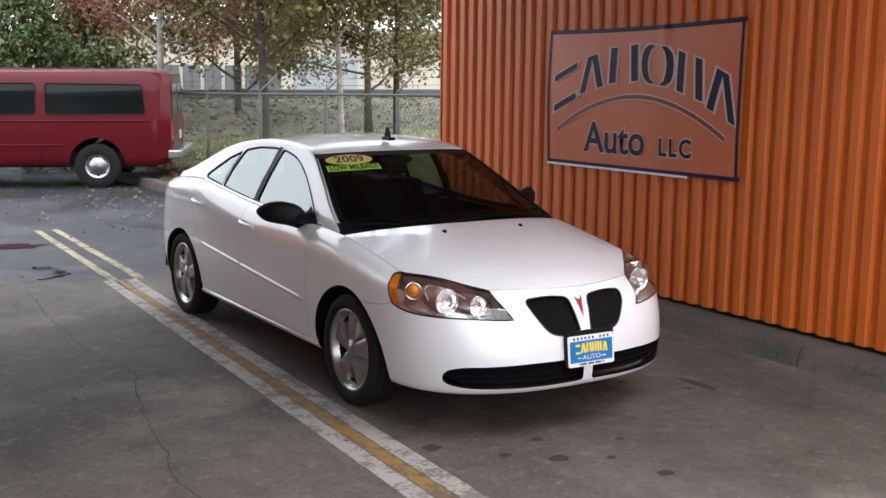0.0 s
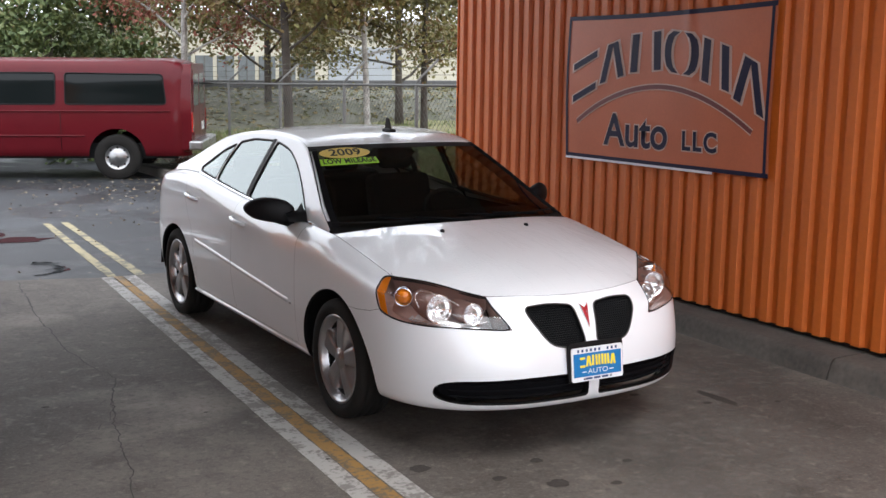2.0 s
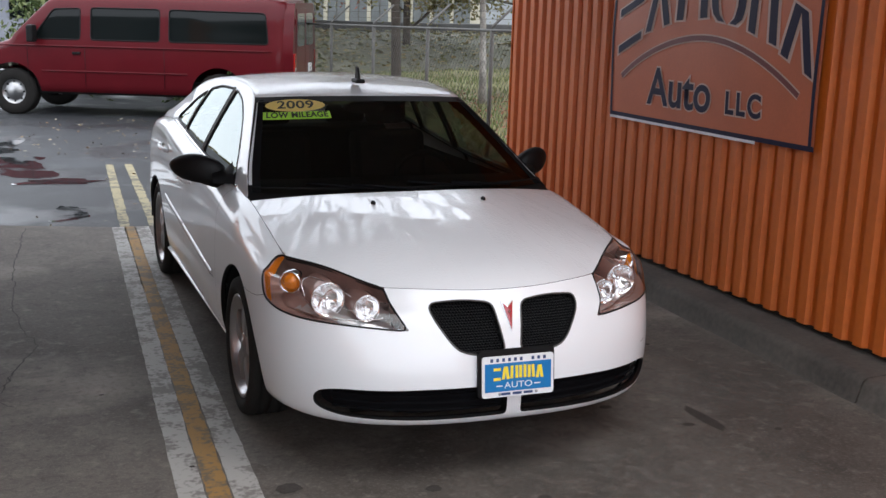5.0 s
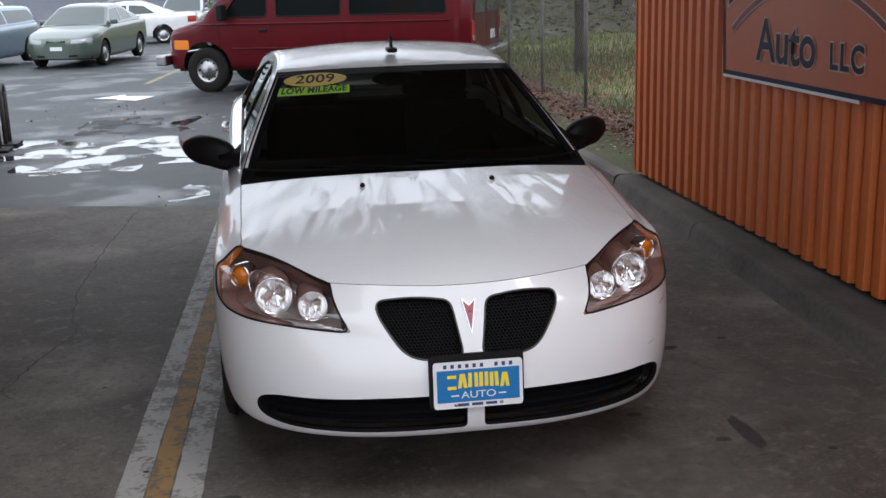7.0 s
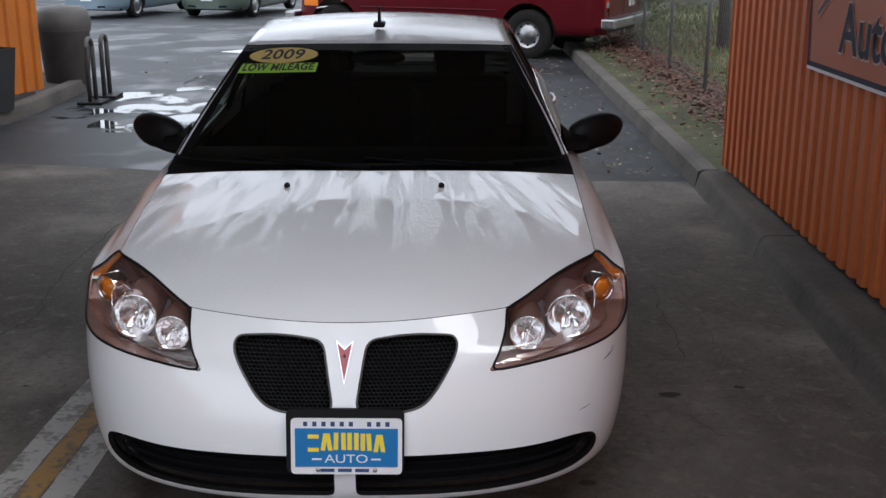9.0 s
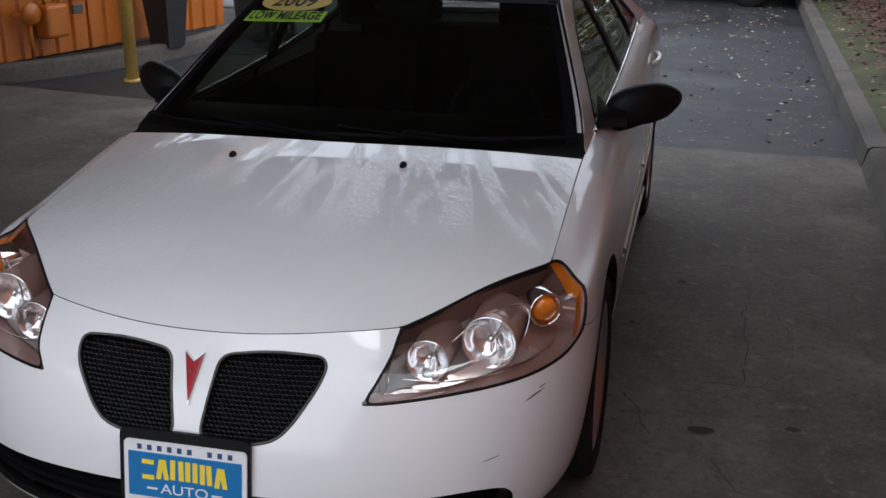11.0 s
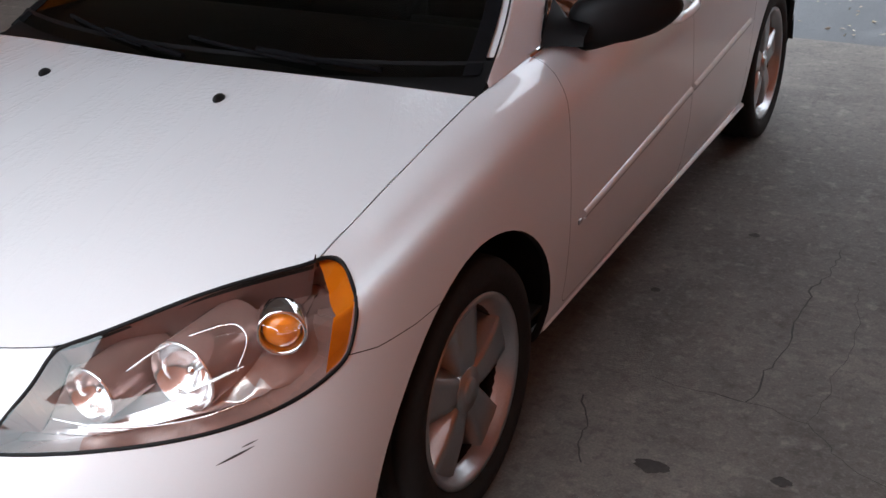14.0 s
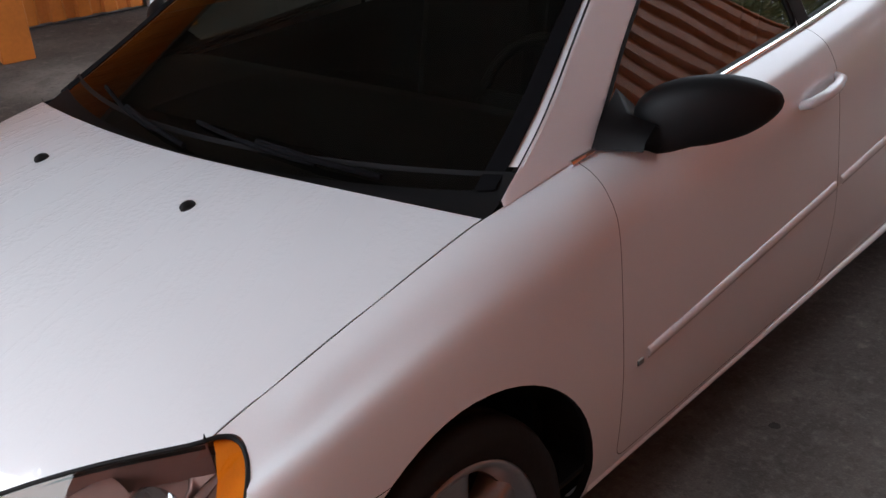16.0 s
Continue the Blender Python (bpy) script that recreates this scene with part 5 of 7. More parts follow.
part("white_hem", on_banner(ribbon([(i / 30, -0.008) for i in range(24)], 0.016, 1.96), 0.0035), material("hem_white", (0.7, 0.68, 0.7), 0.5), banner, "pale hem of the banner")


def arc(y0, rise, u0=0.06, u1=0.92, n=40):
    return [(u0 + (u1 - u0) * i / n, y0 + rise * (1 - (2 * i / n - 1) ** 2)) for i in range(n + 1)]


part("arch_stripe", on_banner(ribbon(arc(0.255, 0.262, 0.07, 0.93), 0.044, 1.96), 0.004), BANNER_WHITE, banner, "pale arched stripe")
part("arch_stripe", on_banner(ribbon(arc(0.255, 0.262, 0.07, 0.93), 0.028, 1.96), 0.006), BANNER_RED, banner, "dark rust arched stripe")


def name_block(i, grow=0.0):
    """One of six slanted blocks along the arch, standing for the dealer's name."""
    us = [0.110, 0.258, 0.432, 0.608, 0.770, 0.912]
    hw = [0.064, 0.070, 0.084, 0.078, 0.076, 0.070][i] + grow
    u = us[i]
    q = (u - 0.49) / 0.43
    mid, slope = 0.748 - 0.22 * q * q, -0.44 * q / 0.43 * 0.9
    h = [0.135, 0.125, 0.125, 0.13, 0.13, 0.14][i] + grow * 1.96
    return [(u - hw, mid - h - slope * hw), (u + hw, mid - h + slope * hw), (u + hw, mid + h + slope * hw), (u - hw, mid + h - slope * hw)]


# each block holds two plain bars: (foot, head) of the bar's middle along the block, or level ones
BARS = ["level", (0.16, 0.42, 0.84, 0.58), (0.14, 0.18, 0.86, 0.82), "bowed", (0.20, 0.20, 0.80, 0.72), (0.16, 0.42, 0.84, 0.58)]


def bars_of(i, grow=0.0, half=0.105):
    """Two plain bars filling a block's place."""
    a, b, c, d = [Vector((*p, 0)) for p in name_block(i)]
    out = []

    def at(u, v):
        return a.lerp(b, u).lerp(d.lerp(c, u), v)

    def bar(line):
        bm = bmesh.new()
        out.append(bm)
        n, rows = 8, []
        for k in range(n + 1):
            v = -grow * 0.6 + (1 + 1.2 * grow) * k / n
            u = line(v)
            rows.append([bm.verts.new(at(u + (half + grow) * o, v)) for o in (-1, -0.33, 0.33, 1)])
        for r, q in zip(rows, rows[1:]):
            for k in range(3):
                bm.faces.new((r[k], r[k + 1], q[k + 1], q[k]))

    def flat_bar(v0, v1):
        bm = bmesh.new()
        out.append(bm)
        rows = [[bm.verts.new(at(-grow + (1 + 2 * grow) * k / 6, v)) for v in (v0 - grow * 0.6, v1 + grow * 0.6)] for k in range(7)]
        for r, q in zip(rows, rows[1:]):
            bm.faces.new((r[0], r[1], q[1], q[0]))
    kind = BARS[i]
    if kind == "level":
        flat_bar(0.0, 0.17)
        flat_bar(0.83, 1.0)
    elif kind == "bowed":
        bar(lambda v: 0.32 - 0.24 * (1 - (2 * v - 1) ** 2) ** 0.5 if 0 < v < 1 else 0.32)
        bar(lambda v: 0.68 + 0.24 * (1 - (2 * v - 1) ** 2) ** 0.5 if 0 < v < 1 else 0.68)
    else:
        f0, h0, f1, h1 = kind
        bar(lambda v: f0 + (h0 - f0) * v)
        bar(lambda v: f1 + (h1 - f1) * v)
    return out


for i in range(6):
    for bar in bars_of(i, 0.07):
        part("name_bar_edge", on_banner(bar, 0.0035), BANNER_WHITE, banner, "pale outline of a bar in place of the name")
    for bar in bars_of(i):
        part("name_bar", on_banner(bar, 0.0065), NAVY, banner, "navy bar in place of the name")


def banner_text(body, u, v, size, spacing=1.0, name="lettering"):
    for grow, off, mat in ((0.010, 0.0035, BANNER_WHITE), (0.0, 0.006, NAVY)):
        cu = bpy.data.curves.new("lettering", "FONT")
        cu.body, cu.size, cu.align_x, cu.align_y, cu.offset, cu.space_character = body, size, "CENTER", "CENTER", grow + 0.006, spacing
        ob = bpy.data.objects.new("lettering", cu)
        scene.collection.objects.link(ob)
        bpy.context.view_layer.update()
        me = bpy.data.meshes.new_from_object(ob.evaluated_get(bpy.context.evaluated_depsgraph_get()))
        bm = bmesh.new()
        bm.from_mesh(me)
        bpy.data.objects.remove(ob)
        for w in bm.verts:
            w.co.x, w.co.y = u + w.co.x / (BY1 - BY0), v + w.co.y / (BZ1 - BZ0)
        part(name, on_banner(bm, off), mat, banner, "navy lettering with pale outline" if not grow else "")


banner_text("Auto", 0.392, 0.205, 0.355)
banner_text("LLC", 0.705, 0.172, 0.19, 1.22)

# ---- front plate, emblem, antenna, decals, wipers, door furniture ----
PLATE_WHITE = material("plate_white", (0.78, 0.79, 0.80), 0.3, 0, 0.05, 10, 60)
PLATE_BLUE = material("plate_blue", (0.008, 0.17, 0.43), 0.35, 0, 0.06, 10, 60)
PLATE_YELLOW = material("plate_yellow", (0.85, 0.66, 0.05), 0.35)
PLATE_NAVY = material("plate_navy", (0.03, 0.06, 0.16), 0.4)
DECAL_YELLOW = material("decal_yellow", (0.75, 0.56, 0.16), 0.4, 0, 0.1, 20, 90)
DECAL_GREEN = material("decal_green", (0.38, 0.72, 0.06), 0.4, 0, 0.1, 20, 90)
DECAL_BLACK = material("decal_black", (0.01, 0.01, 0.01), 0.4)

plate = part("front_plate", prism([(x, -0.012, z) for x, z in rounded([(-0.170, -0.098), (0.170, -0.098), (0.170, 0.098), (-0.170, 0.098)], 0.022, 6)], (0, 0.012, 0)), BLACK, car, "dealer plate with blue centre on a black bracket")
PM = Matrix.Translation((0.008, -1.122, 0.452)) @ pose(0, 0, 0, -7, 0.6, 0.5)
plate.data.transform(PM @ Matrix.Translation((-0.004, 0.010, 0.010)))


def on_plate(bm, y):
    bm.transform(PM @ Matrix.Translation((0, -y, 0)))
    return bm


part("plate_frame", on_plate(prism([(x, -0.006, z) for x, z in rounded([(-0.160, -0.087), (0.160, -0.087), (0.160, 0.081), (-0.160, 0.081)], 0.014, 5)], (0, 0.006, 0)), 0.002), PLATE_WHITE, plate, "white plate surround")
part("plate_centre", on_plate(box(-0.148, 0.148, -0.002, 0, -0.064, 0.052, 0.0008), 0.0085), PLATE_BLUE, plate, "blue plate centre")


def plate_text(body, x, z, size, mat, name, thick=0.0, wide=1.0):
    bm = text_bm(body, size, 0.0004)
    bm.transform(Matrix.Diagonal((wide, 1, 1, 1)))
    bm.transform(pose(0, 0, 0, 90, 0, 0))
    bm.transform(Matrix.Translation((x, 0, z)))
    part(name, on_plate(bm, 0.0112), mat, plate)


plate_text("AUTO", 0.0, -0.040, 0.036, PLATE_WHITE, "lettering", 0, 1.25)
for k in (-1, 1):
    part("dash_bar", on_plate(box(k * 0.085 - 0.014, k * 0.085 + 0.014, -0.0008, 0, -0.043, -0.038), 0.011), PLATE_WHITE, plate)
for i in range(6):
    x, g = -0.095 + i * 0.038, 0.016
    lift = 0.006 * (1 - ((i - 2.5) / 2.5) ** 2)
    if BARS[i] == "level":
        shapes = [[(x - g, -0.018), (x + g, -0.018), (x + g, -0.006), (x - g, -0.006)], [(x - g, 0.022), (x + g, 0.022), (x + g, 0.034), (x - g, 0.034)]]
    else:
        f0, h0, f1, h1 = (0.2, 0.2, 0.8, 0.8) if BARS[i] == "bowed" else BARS[i]
        shapes = [[(x - g + 2 * g * f - 0.0065, -0.018), (x - g + 2 * g * f + 0.0065, -0.018), (x - g + 2 * g * h + 0.0065, 0.034), (x - g + 2 * g * h - 0.0065, 0.034)] for f, h in ((f0, h0), (f1, h1))]
    for j, sh in enumerate(shapes):
        part("name_bar", on_plate(prism([(px, -0.0004 - 0.0003 * j, pz + lift) for px, pz in sh], (0, 0.0004, 0)), 0.0112), PLATE_YELLOW, plate, "yellow bar in place of the name")
for i in range(10):
    x = -0.118 + i * 0.0262
    if i != 6:
        part("name_bar", on_plate(box(x - 0.006, x + 0.006, -0.0006, 0, 0.058, 0.072), 0.0085), PLATE_NAVY, plate)
for i in range(3):
    part("number_bar", on_plate(box(-0.075 + i * 0.05, -0.035 + i * 0.05, -0.0006, 0, -0.080, -0.070), 0.0085), PLATE_NAVY, plate, "plain bar in place of a number")
for x in (-0.082, 0.082):
    screw = lathe([(0.0, 0.007), (-0.003, 0.006), (-0.004, 0.0005)], 12, "Y")
    screw.transform(Matrix.Translation((x, 0, -0.0745)))
    part("screw", on_plate(screw, 0.008), CHROME_DULL, plate)

EMB_RED = material("emblem_red", (0.35, 0.01, 0.02), 0.2, 0, 0, coat=1.0)
for (pts, dp, mt) in (([(0.026, 0.732), (0.0, 0.711), (-0.026, 0.732), (0.0, 0.616)], 0.010, CHROME), ([(0.0215, 0.726), (0.0, 0.7075), (-0.0215, 0.726), (0.0, 0.628)], 0.013, EMB_RED)):

    def nose_y(z):
        return float(np.interp(z, NOSE_Z, NOSE_Y))
    b = prism([(x, nose_y(z) - dp + 0.001, z) for x, z in pts], (0, dp, 0))
    part("emblem" if mt is CHROME else "emblem_inlay", b, mt, car, "chrome and red arrowhead emblem")
st = bmesh.new()
for dx, dz in ((0.004, 0.0015), (0.0015, 0.006)):
    box(-dx, dx, nose_y(0.690) - 0.0165, nose_y(0.690) - 0.008, 0.694 - dz, 0.694 + dz, 0, 2, st)
part("emblem_star", st, CHROME, car)

an = bmesh.new()
box(-0.026, 0.026, 1.075, 1.185, 1.455, 1.478, 0.008, 2, an)
fin = prism([(0.006, 1.10, 1.470), (0.004, 1.13, 1.540), (0.004, 1.155, 1.548), (0.006, 1.18, 1.470)], (-0.012, 0, 0), an)
part("antenna", an, BLACK, car, "black shark fin roof antenna")

for x in (-0.28, 0.28):
    nz = bmesh.new()
    bmesh.ops.create_uvsphere(nz, u_segments=12, v_segments=8, radius=0.016)
    nz.transform(Matrix.Translation((x, -0.066, hood_z(x, -0.066) + 0.003)) @ Matrix.Diagonal((0.7, 1.25, 0.75, 1)))
    part("washer_nozzle", nz, BLACK, car, smooth=True)


def on_screen(bm, s0, t0, ws_, ht, off=0.006):
    """Lays artwork in the unit square centred at (s0, t0) on the windscreen."""
    for v in bm.verts:
        s, t = s0 + v.co.x * ws_, t0 + v.co.y * ht
        p = screen(s, t)
        v.co = p + Vector((0, -0.6, 0.8)) * (off + v.co.z)
    bm.normal_update()
    for f in bm.faces:
        if f.normal.z < 0:
            f.normal_flip()
    return bm


oval = grid([[Vector((0.5 * math.cos(math.pi * (1 - i / 20)), 0.5 * math.sin(math.pi * i / 20) * (2 * j / 4 - 1), 0)) for j in range(5)] for i in range(21)])
dec = part("year_decal", on_screen(oval, -0.665, 0.885, 0.50, 0.15), DECAL_YELLOW, car, "yellow oval decal that reads 2009")
tx = text_bm("2009", 1.0, 0.0, 1.05, 0.02)
tx.transform(Matrix.Diagonal((0.30, 0.85, 1, 1)))
part("year_lettering", on_screen(tx, -0.665, 0.885, 0.50, 0.15, 0.0085), DECAL_BLACK, dec)
gr = grid([[Vector((-0.5 + i / 16, j - 0.5, 0)) for j in range(2)] for i in range(17)])
dec = part("mileage_decal", on_screen(gr, -0.66, 0.765, 0.535, 0.085), DECAL_GREEN, car, "green strip decal that reads low mileage")
tx = text_bm("LOW MILEAGE", 1.0, 0.0, 1.08, 0.035)
tx.transform(Matrix.Diagonal((0.132, 1.0, 1, 1)))
part("mileage_lettering", on_screen(tx, -0.66, 0.765, 0.535, 0.085, 0.0090), DECAL_BLACK, dec)

for a, b in ((0.70, -0.02), (0.02, -0.66)):
    wp = bmesh.new()
    pts = [screen(a + (b - a) * i / 10, 0.012 + 0.075 * (i / 10) ** 1.2) + Vector((0, -0.006, 0.010)) for i in range(11)]
    tube(pts[3:], 0.006, 6, wp)
    tube([pts[0] + Vector((0, -0.01, 0.006)), pts[3] + Vector((0, -0.004, 0.012)), pts[6] + Vector((0, 0, 0.012))], 0.007, 6, wp)
    part("wiper", wp, MESH_BLACK, car, "black windshield wiper")


def side_at(y, z):
    """Half width of the flank at a height."""
    ks = [level(k, y, 0, 0) for k in range(10)]
    return float(np.interp(z, [k[1] for k in ks], [k[0] for k in ks]))


for s in (1, -1):
    side_of = (lambda b: b.copy()) if s > 0 else mirrored
    for y0, y1 in ((0.62, 1.592), (1.628, 2.36)):
        mo = bmesh.new()
        n = 24
        for i in range(n):
            ya, yb = y0 + (y1 - y0) * i / n, y0 + (y1 - y0) * (i + 1) / n
            zf = lambda yy: 0.527 + 0.108 * (yy - 0.62) / 1.74
            pa = [(side_at(ya, zf(ya) + d) + o, ya, zf(ya) + d) for d, o in ((-0.014, 0), (-0.011, 0.006), (0.0, 0.008), (0.011, 0.006), (0.014, 0))]
            pb = [(side_at(yb, zf(yb) + d) + o, yb, zf(yb) + d) for d, o in ((-0.014, 0), (-0.011, 0.006), (0.0, 0.008), (0.011, 0.006), (0.014, 0))]
            va, vb = [mo.verts.new(p) for p in pa], [mo.verts.new(p) for p in pb]
            for k in range(4):
                mo.faces.new((va[k], va[k + 1], vb[k + 1], vb[k])).smooth = True
        bmesh.ops.remove_doubles(mo, verts=mo.verts[:], dist=1e-5)
        bmesh.ops.recalc_face_normals(mo, faces=mo.faces[:])
        part("door_moulding", side_of(mo), WHITE, car)
    for yh, zh in ((1.49, 0.882), (2.45, 0.935)):
        h = bmesh.new()
        xs = side_at(yh, zh)
        tube([(xs - 0.004, yh - 0.11, zh - 0.012), (xs + 0.022, yh - 0.09, zh - 0.006), (xs + 0.034, yh - 0.03, zh), (xs + 0.034, yh + 0.04, zh + 0.006), (xs + 0.022, yh + 0.09, zh + 0.010), (xs - 0.004, yh + 0.11, zh + 0.010)], [0.012, 0.014, 0.015, 0.015, 0.014, 0.012], 10, h)
        part("door_handle", side_of(h), WHITE, car)
    trim = bmesh.new()
    pts = [(side_x(y, belt_z(y) + 0.004) + 0.004, y, belt_z(y) + 0.004) for y in [0.52 + (2.58 - 0.52) * i / 40 for i in range(41)]]
    tube(pts, 0.0075, 6, trim)
    part("belt_trim", side_of(trim), CHROME, car, "bright chrome strip below the side windows")
    bp = bmesh.new()
    rws = []
    for k in range(9):
        z = 1.022 + (1.395 - 1.022) * k / 8
        rws.append([Vector((side_x(y, z) + 0.003, y, z)) for y in (1.566 - 0.015 * k / 8, 1.595 - 0.02 * k / 8, 1.624 - 0.02 * k / 8)])
    grid(rws, bp)
    bmesh.ops.recalc_face_normals(bp, faces=bp.faces[:])
    part("b_pillar_cover", side_of(bp), BLACK, car)
    bd = box(side_at(0.59, 0.52) - 0.001, side_at(0.59, 0.52) + 0.005, 0.578, 0.602, 0.512, 0.526, 0.002)
    part("fender_badge", side_of(bd), CHROME_DULL, car)
    rk = bmesh.new()
    tube([(0.878, y, 0.268) for y in np.linspace(0.42, 2.44, 12)], 0.012, 8, rk)
    part("rocker_strip", side_of(rk), WHITE, car)

SCUFF = material("scuff_grey", (0.06, 0.06, 0.06), 0.7)
skin_l = BVHTree.FromBMesh(bumper)
for p0, p1, w in (((0.785, 0.592), (0.825, 0.607), 0.0022), ((0.812, 0.612), (0.828, 0.617), 0.0013), ((0.70, 0.47), (0.74, 0.476), 0.001)):
    sc = bmesh.new()
    pts = []
    for k in range(9):
        x, z = p0[0] + (p1[0] - p0[0]) * k / 8, p0[1] + (p1[1] - p0[1]) * k / 8
        hit, nrm, _, _ = skin_l.ray_cast(Vector((x, -2, z)), Vector((0, 1, 0)))
        if hit is not None:
            n = nrm if nrm.y < 0 else -nrm
            ww = w * (0.25 + math.sin(math.pi * k / 8))
            pts.append([hit + n * 0.0012 + Vector((0, 0, ww)), hit + n * 0.0012 - Vector((0, 0, ww))])
    if len(pts) > 2:
        grid(pts, sc)
        part("scuff", sc, SCUFF, car, "grey scuff mark on the bumper")

# interior: seats, dash, wheel, rear shelf
for x in (-0.37, 0.37):
    seat = part("front_seat", box(x - 0.25, x + 0.25, 1.05, 1.58, 0.36, 0.60, 0.06), INTERIOR, car, "dark cloth seat")
    bk = box(x - 0.24, x + 0.24, -0.07, 0.07, 0.0, 0.62, 0.05)
    bk.transform(Matrix.Translation((0, 1.58, 0.52)) @ pose(0, 0, 0, -14, 0, 0))
    part("backrest", bk, INTERIOR, seat)
    hd = box(x - 0.13, x + 0.13, -0.05, 0.05, 0.0, 0.17, 0.04)
    hd.transform(Matrix.Translation((0, 1.745, 1.155)) @ pose(0, 0, 0, -8, 0, 0))
    part("headrest", hd, INTERIOR, seat)
    hd = box(x - 0.14, x + 0.14, -0.04, 0.04, 0.0, 0.13, 0.035)
    hd.transform(Matrix.Translation((0, 2.66, 1.06)))
    part("rear_headrest", hd, INTERIOR, seat)
part("rear_seat", box(-0.66, 0.66, 2.52, 2.72, 0.45, 1.07, 0.06), INTERIOR, car)
part("rear_shelf", box(-0.68, 0.68, 2.70, 3.05, 1.04, 1.06, 0.01), INTERIOR, car)
dsh = [[Vector((x, y, z)) for y, z in ((0.36, 0.955), (0.5, 0.985), (0.68, 0.99), (0.80, 0.96), (0.84, 0.87), (0.80, 0.6))] for x in np.linspace(-0.76, 0.76, 9)]
part("dashboard", grid(dsh, flip=True), DASH, car)
sw = bmesh.new()
ringp = [Vector((0.185 * math.cos(2 * math.pi * i / 28), 0, 0.185 * math.sin(2 * math.pi * i / 28))) for i in range(29)]
tube(ringp, 0.015, 8, sw, False)
box(-0.17, 0.17, -0.02, 0.02, -0.04, 0.03, 0.012, 2, sw)
sw.transform(Matrix.Translation((0.37, 0.98, 0.90)) @ pose(0, 0, 0, -24, 0, 0))
part("steering_wheel", sw, DASH, car)
rm = bmesh.new()
bmesh.ops.create_uvsphere(rm, u_segments=16, v_segments=10, radius=1)
rm.transform(Matrix.Translation((0, 1.0, 1.33)) @ Matrix.Diagonal((0.12, 0.02, 0.035, 1)))
part("rear_view_mirror", rm, BLACK, car, smooth=True)
part("headliner", grid([[roof_point(-0.95 + 1.9 * i / 16, 0.02 + 0.96 * j / 16) - Vector((0, 0, 0.03)) for j in range(17)] for i in range(17)]), INTERIOR, car)
for s in (1, -1):
    dt = grid([[Vector((s * 0.76, y, z)) for z in (0.35, 0.7, 0.97)] for y in (0.4, 1.0, 1.6, 2.2, 2.7)])
    part("door_lining", dt, INTERIOR, car)


# ---- other vehicles ----
def plain_wheel(owner, at, turn, r=0.31, rim=0.2, wide=0.2, mat=None):
    m = Matrix.Translation(at) @ pose(0, 0, 0, 0, 0, turn)
    w = wide / 2
    tyre = lathe([(-w, rim), (-w, r - 0.03), (-w * 0.8, r), (w * 0.8, r), (w, r - 0.03), (w * 1.02, rim + 0.02), (w * 0.9, rim)], 32)
    hub = lathe([(w * 0.9, rim), (w * 0.75, rim - 0.02), (w * 0.6, rim * 0.72), (w * 0.85, rim * 0.62), (w * 0.9, rim * 0.4), (w * 1.0, rim * 0.3), (w * 1.02, 0.0005)], 32)
    holes = []
    for k in range(8):
        a = 2 * math.pi * k / 8
        h = lathe([(w * 0.6, 0.0005), (w * 0.69, 0.0006), (w * 0.70, rim * 0.085), (w * 0.6, rim * 0.09)], 10)
        h.transform(Matrix.Translation((0.004, rim * 0.8 * math.cos(a), rim * 0.8 * math.sin(a))))
        holes.append(h)
    for b in (tyre, hub, *holes):
        b.transform(m)
    o = part("wheel", hub, mat or CHROME_DULL, owner)
    part("tyre", tyre, RUBBER, o)
    for h in holes:
        part("rim_hole", h, BLACK, o)


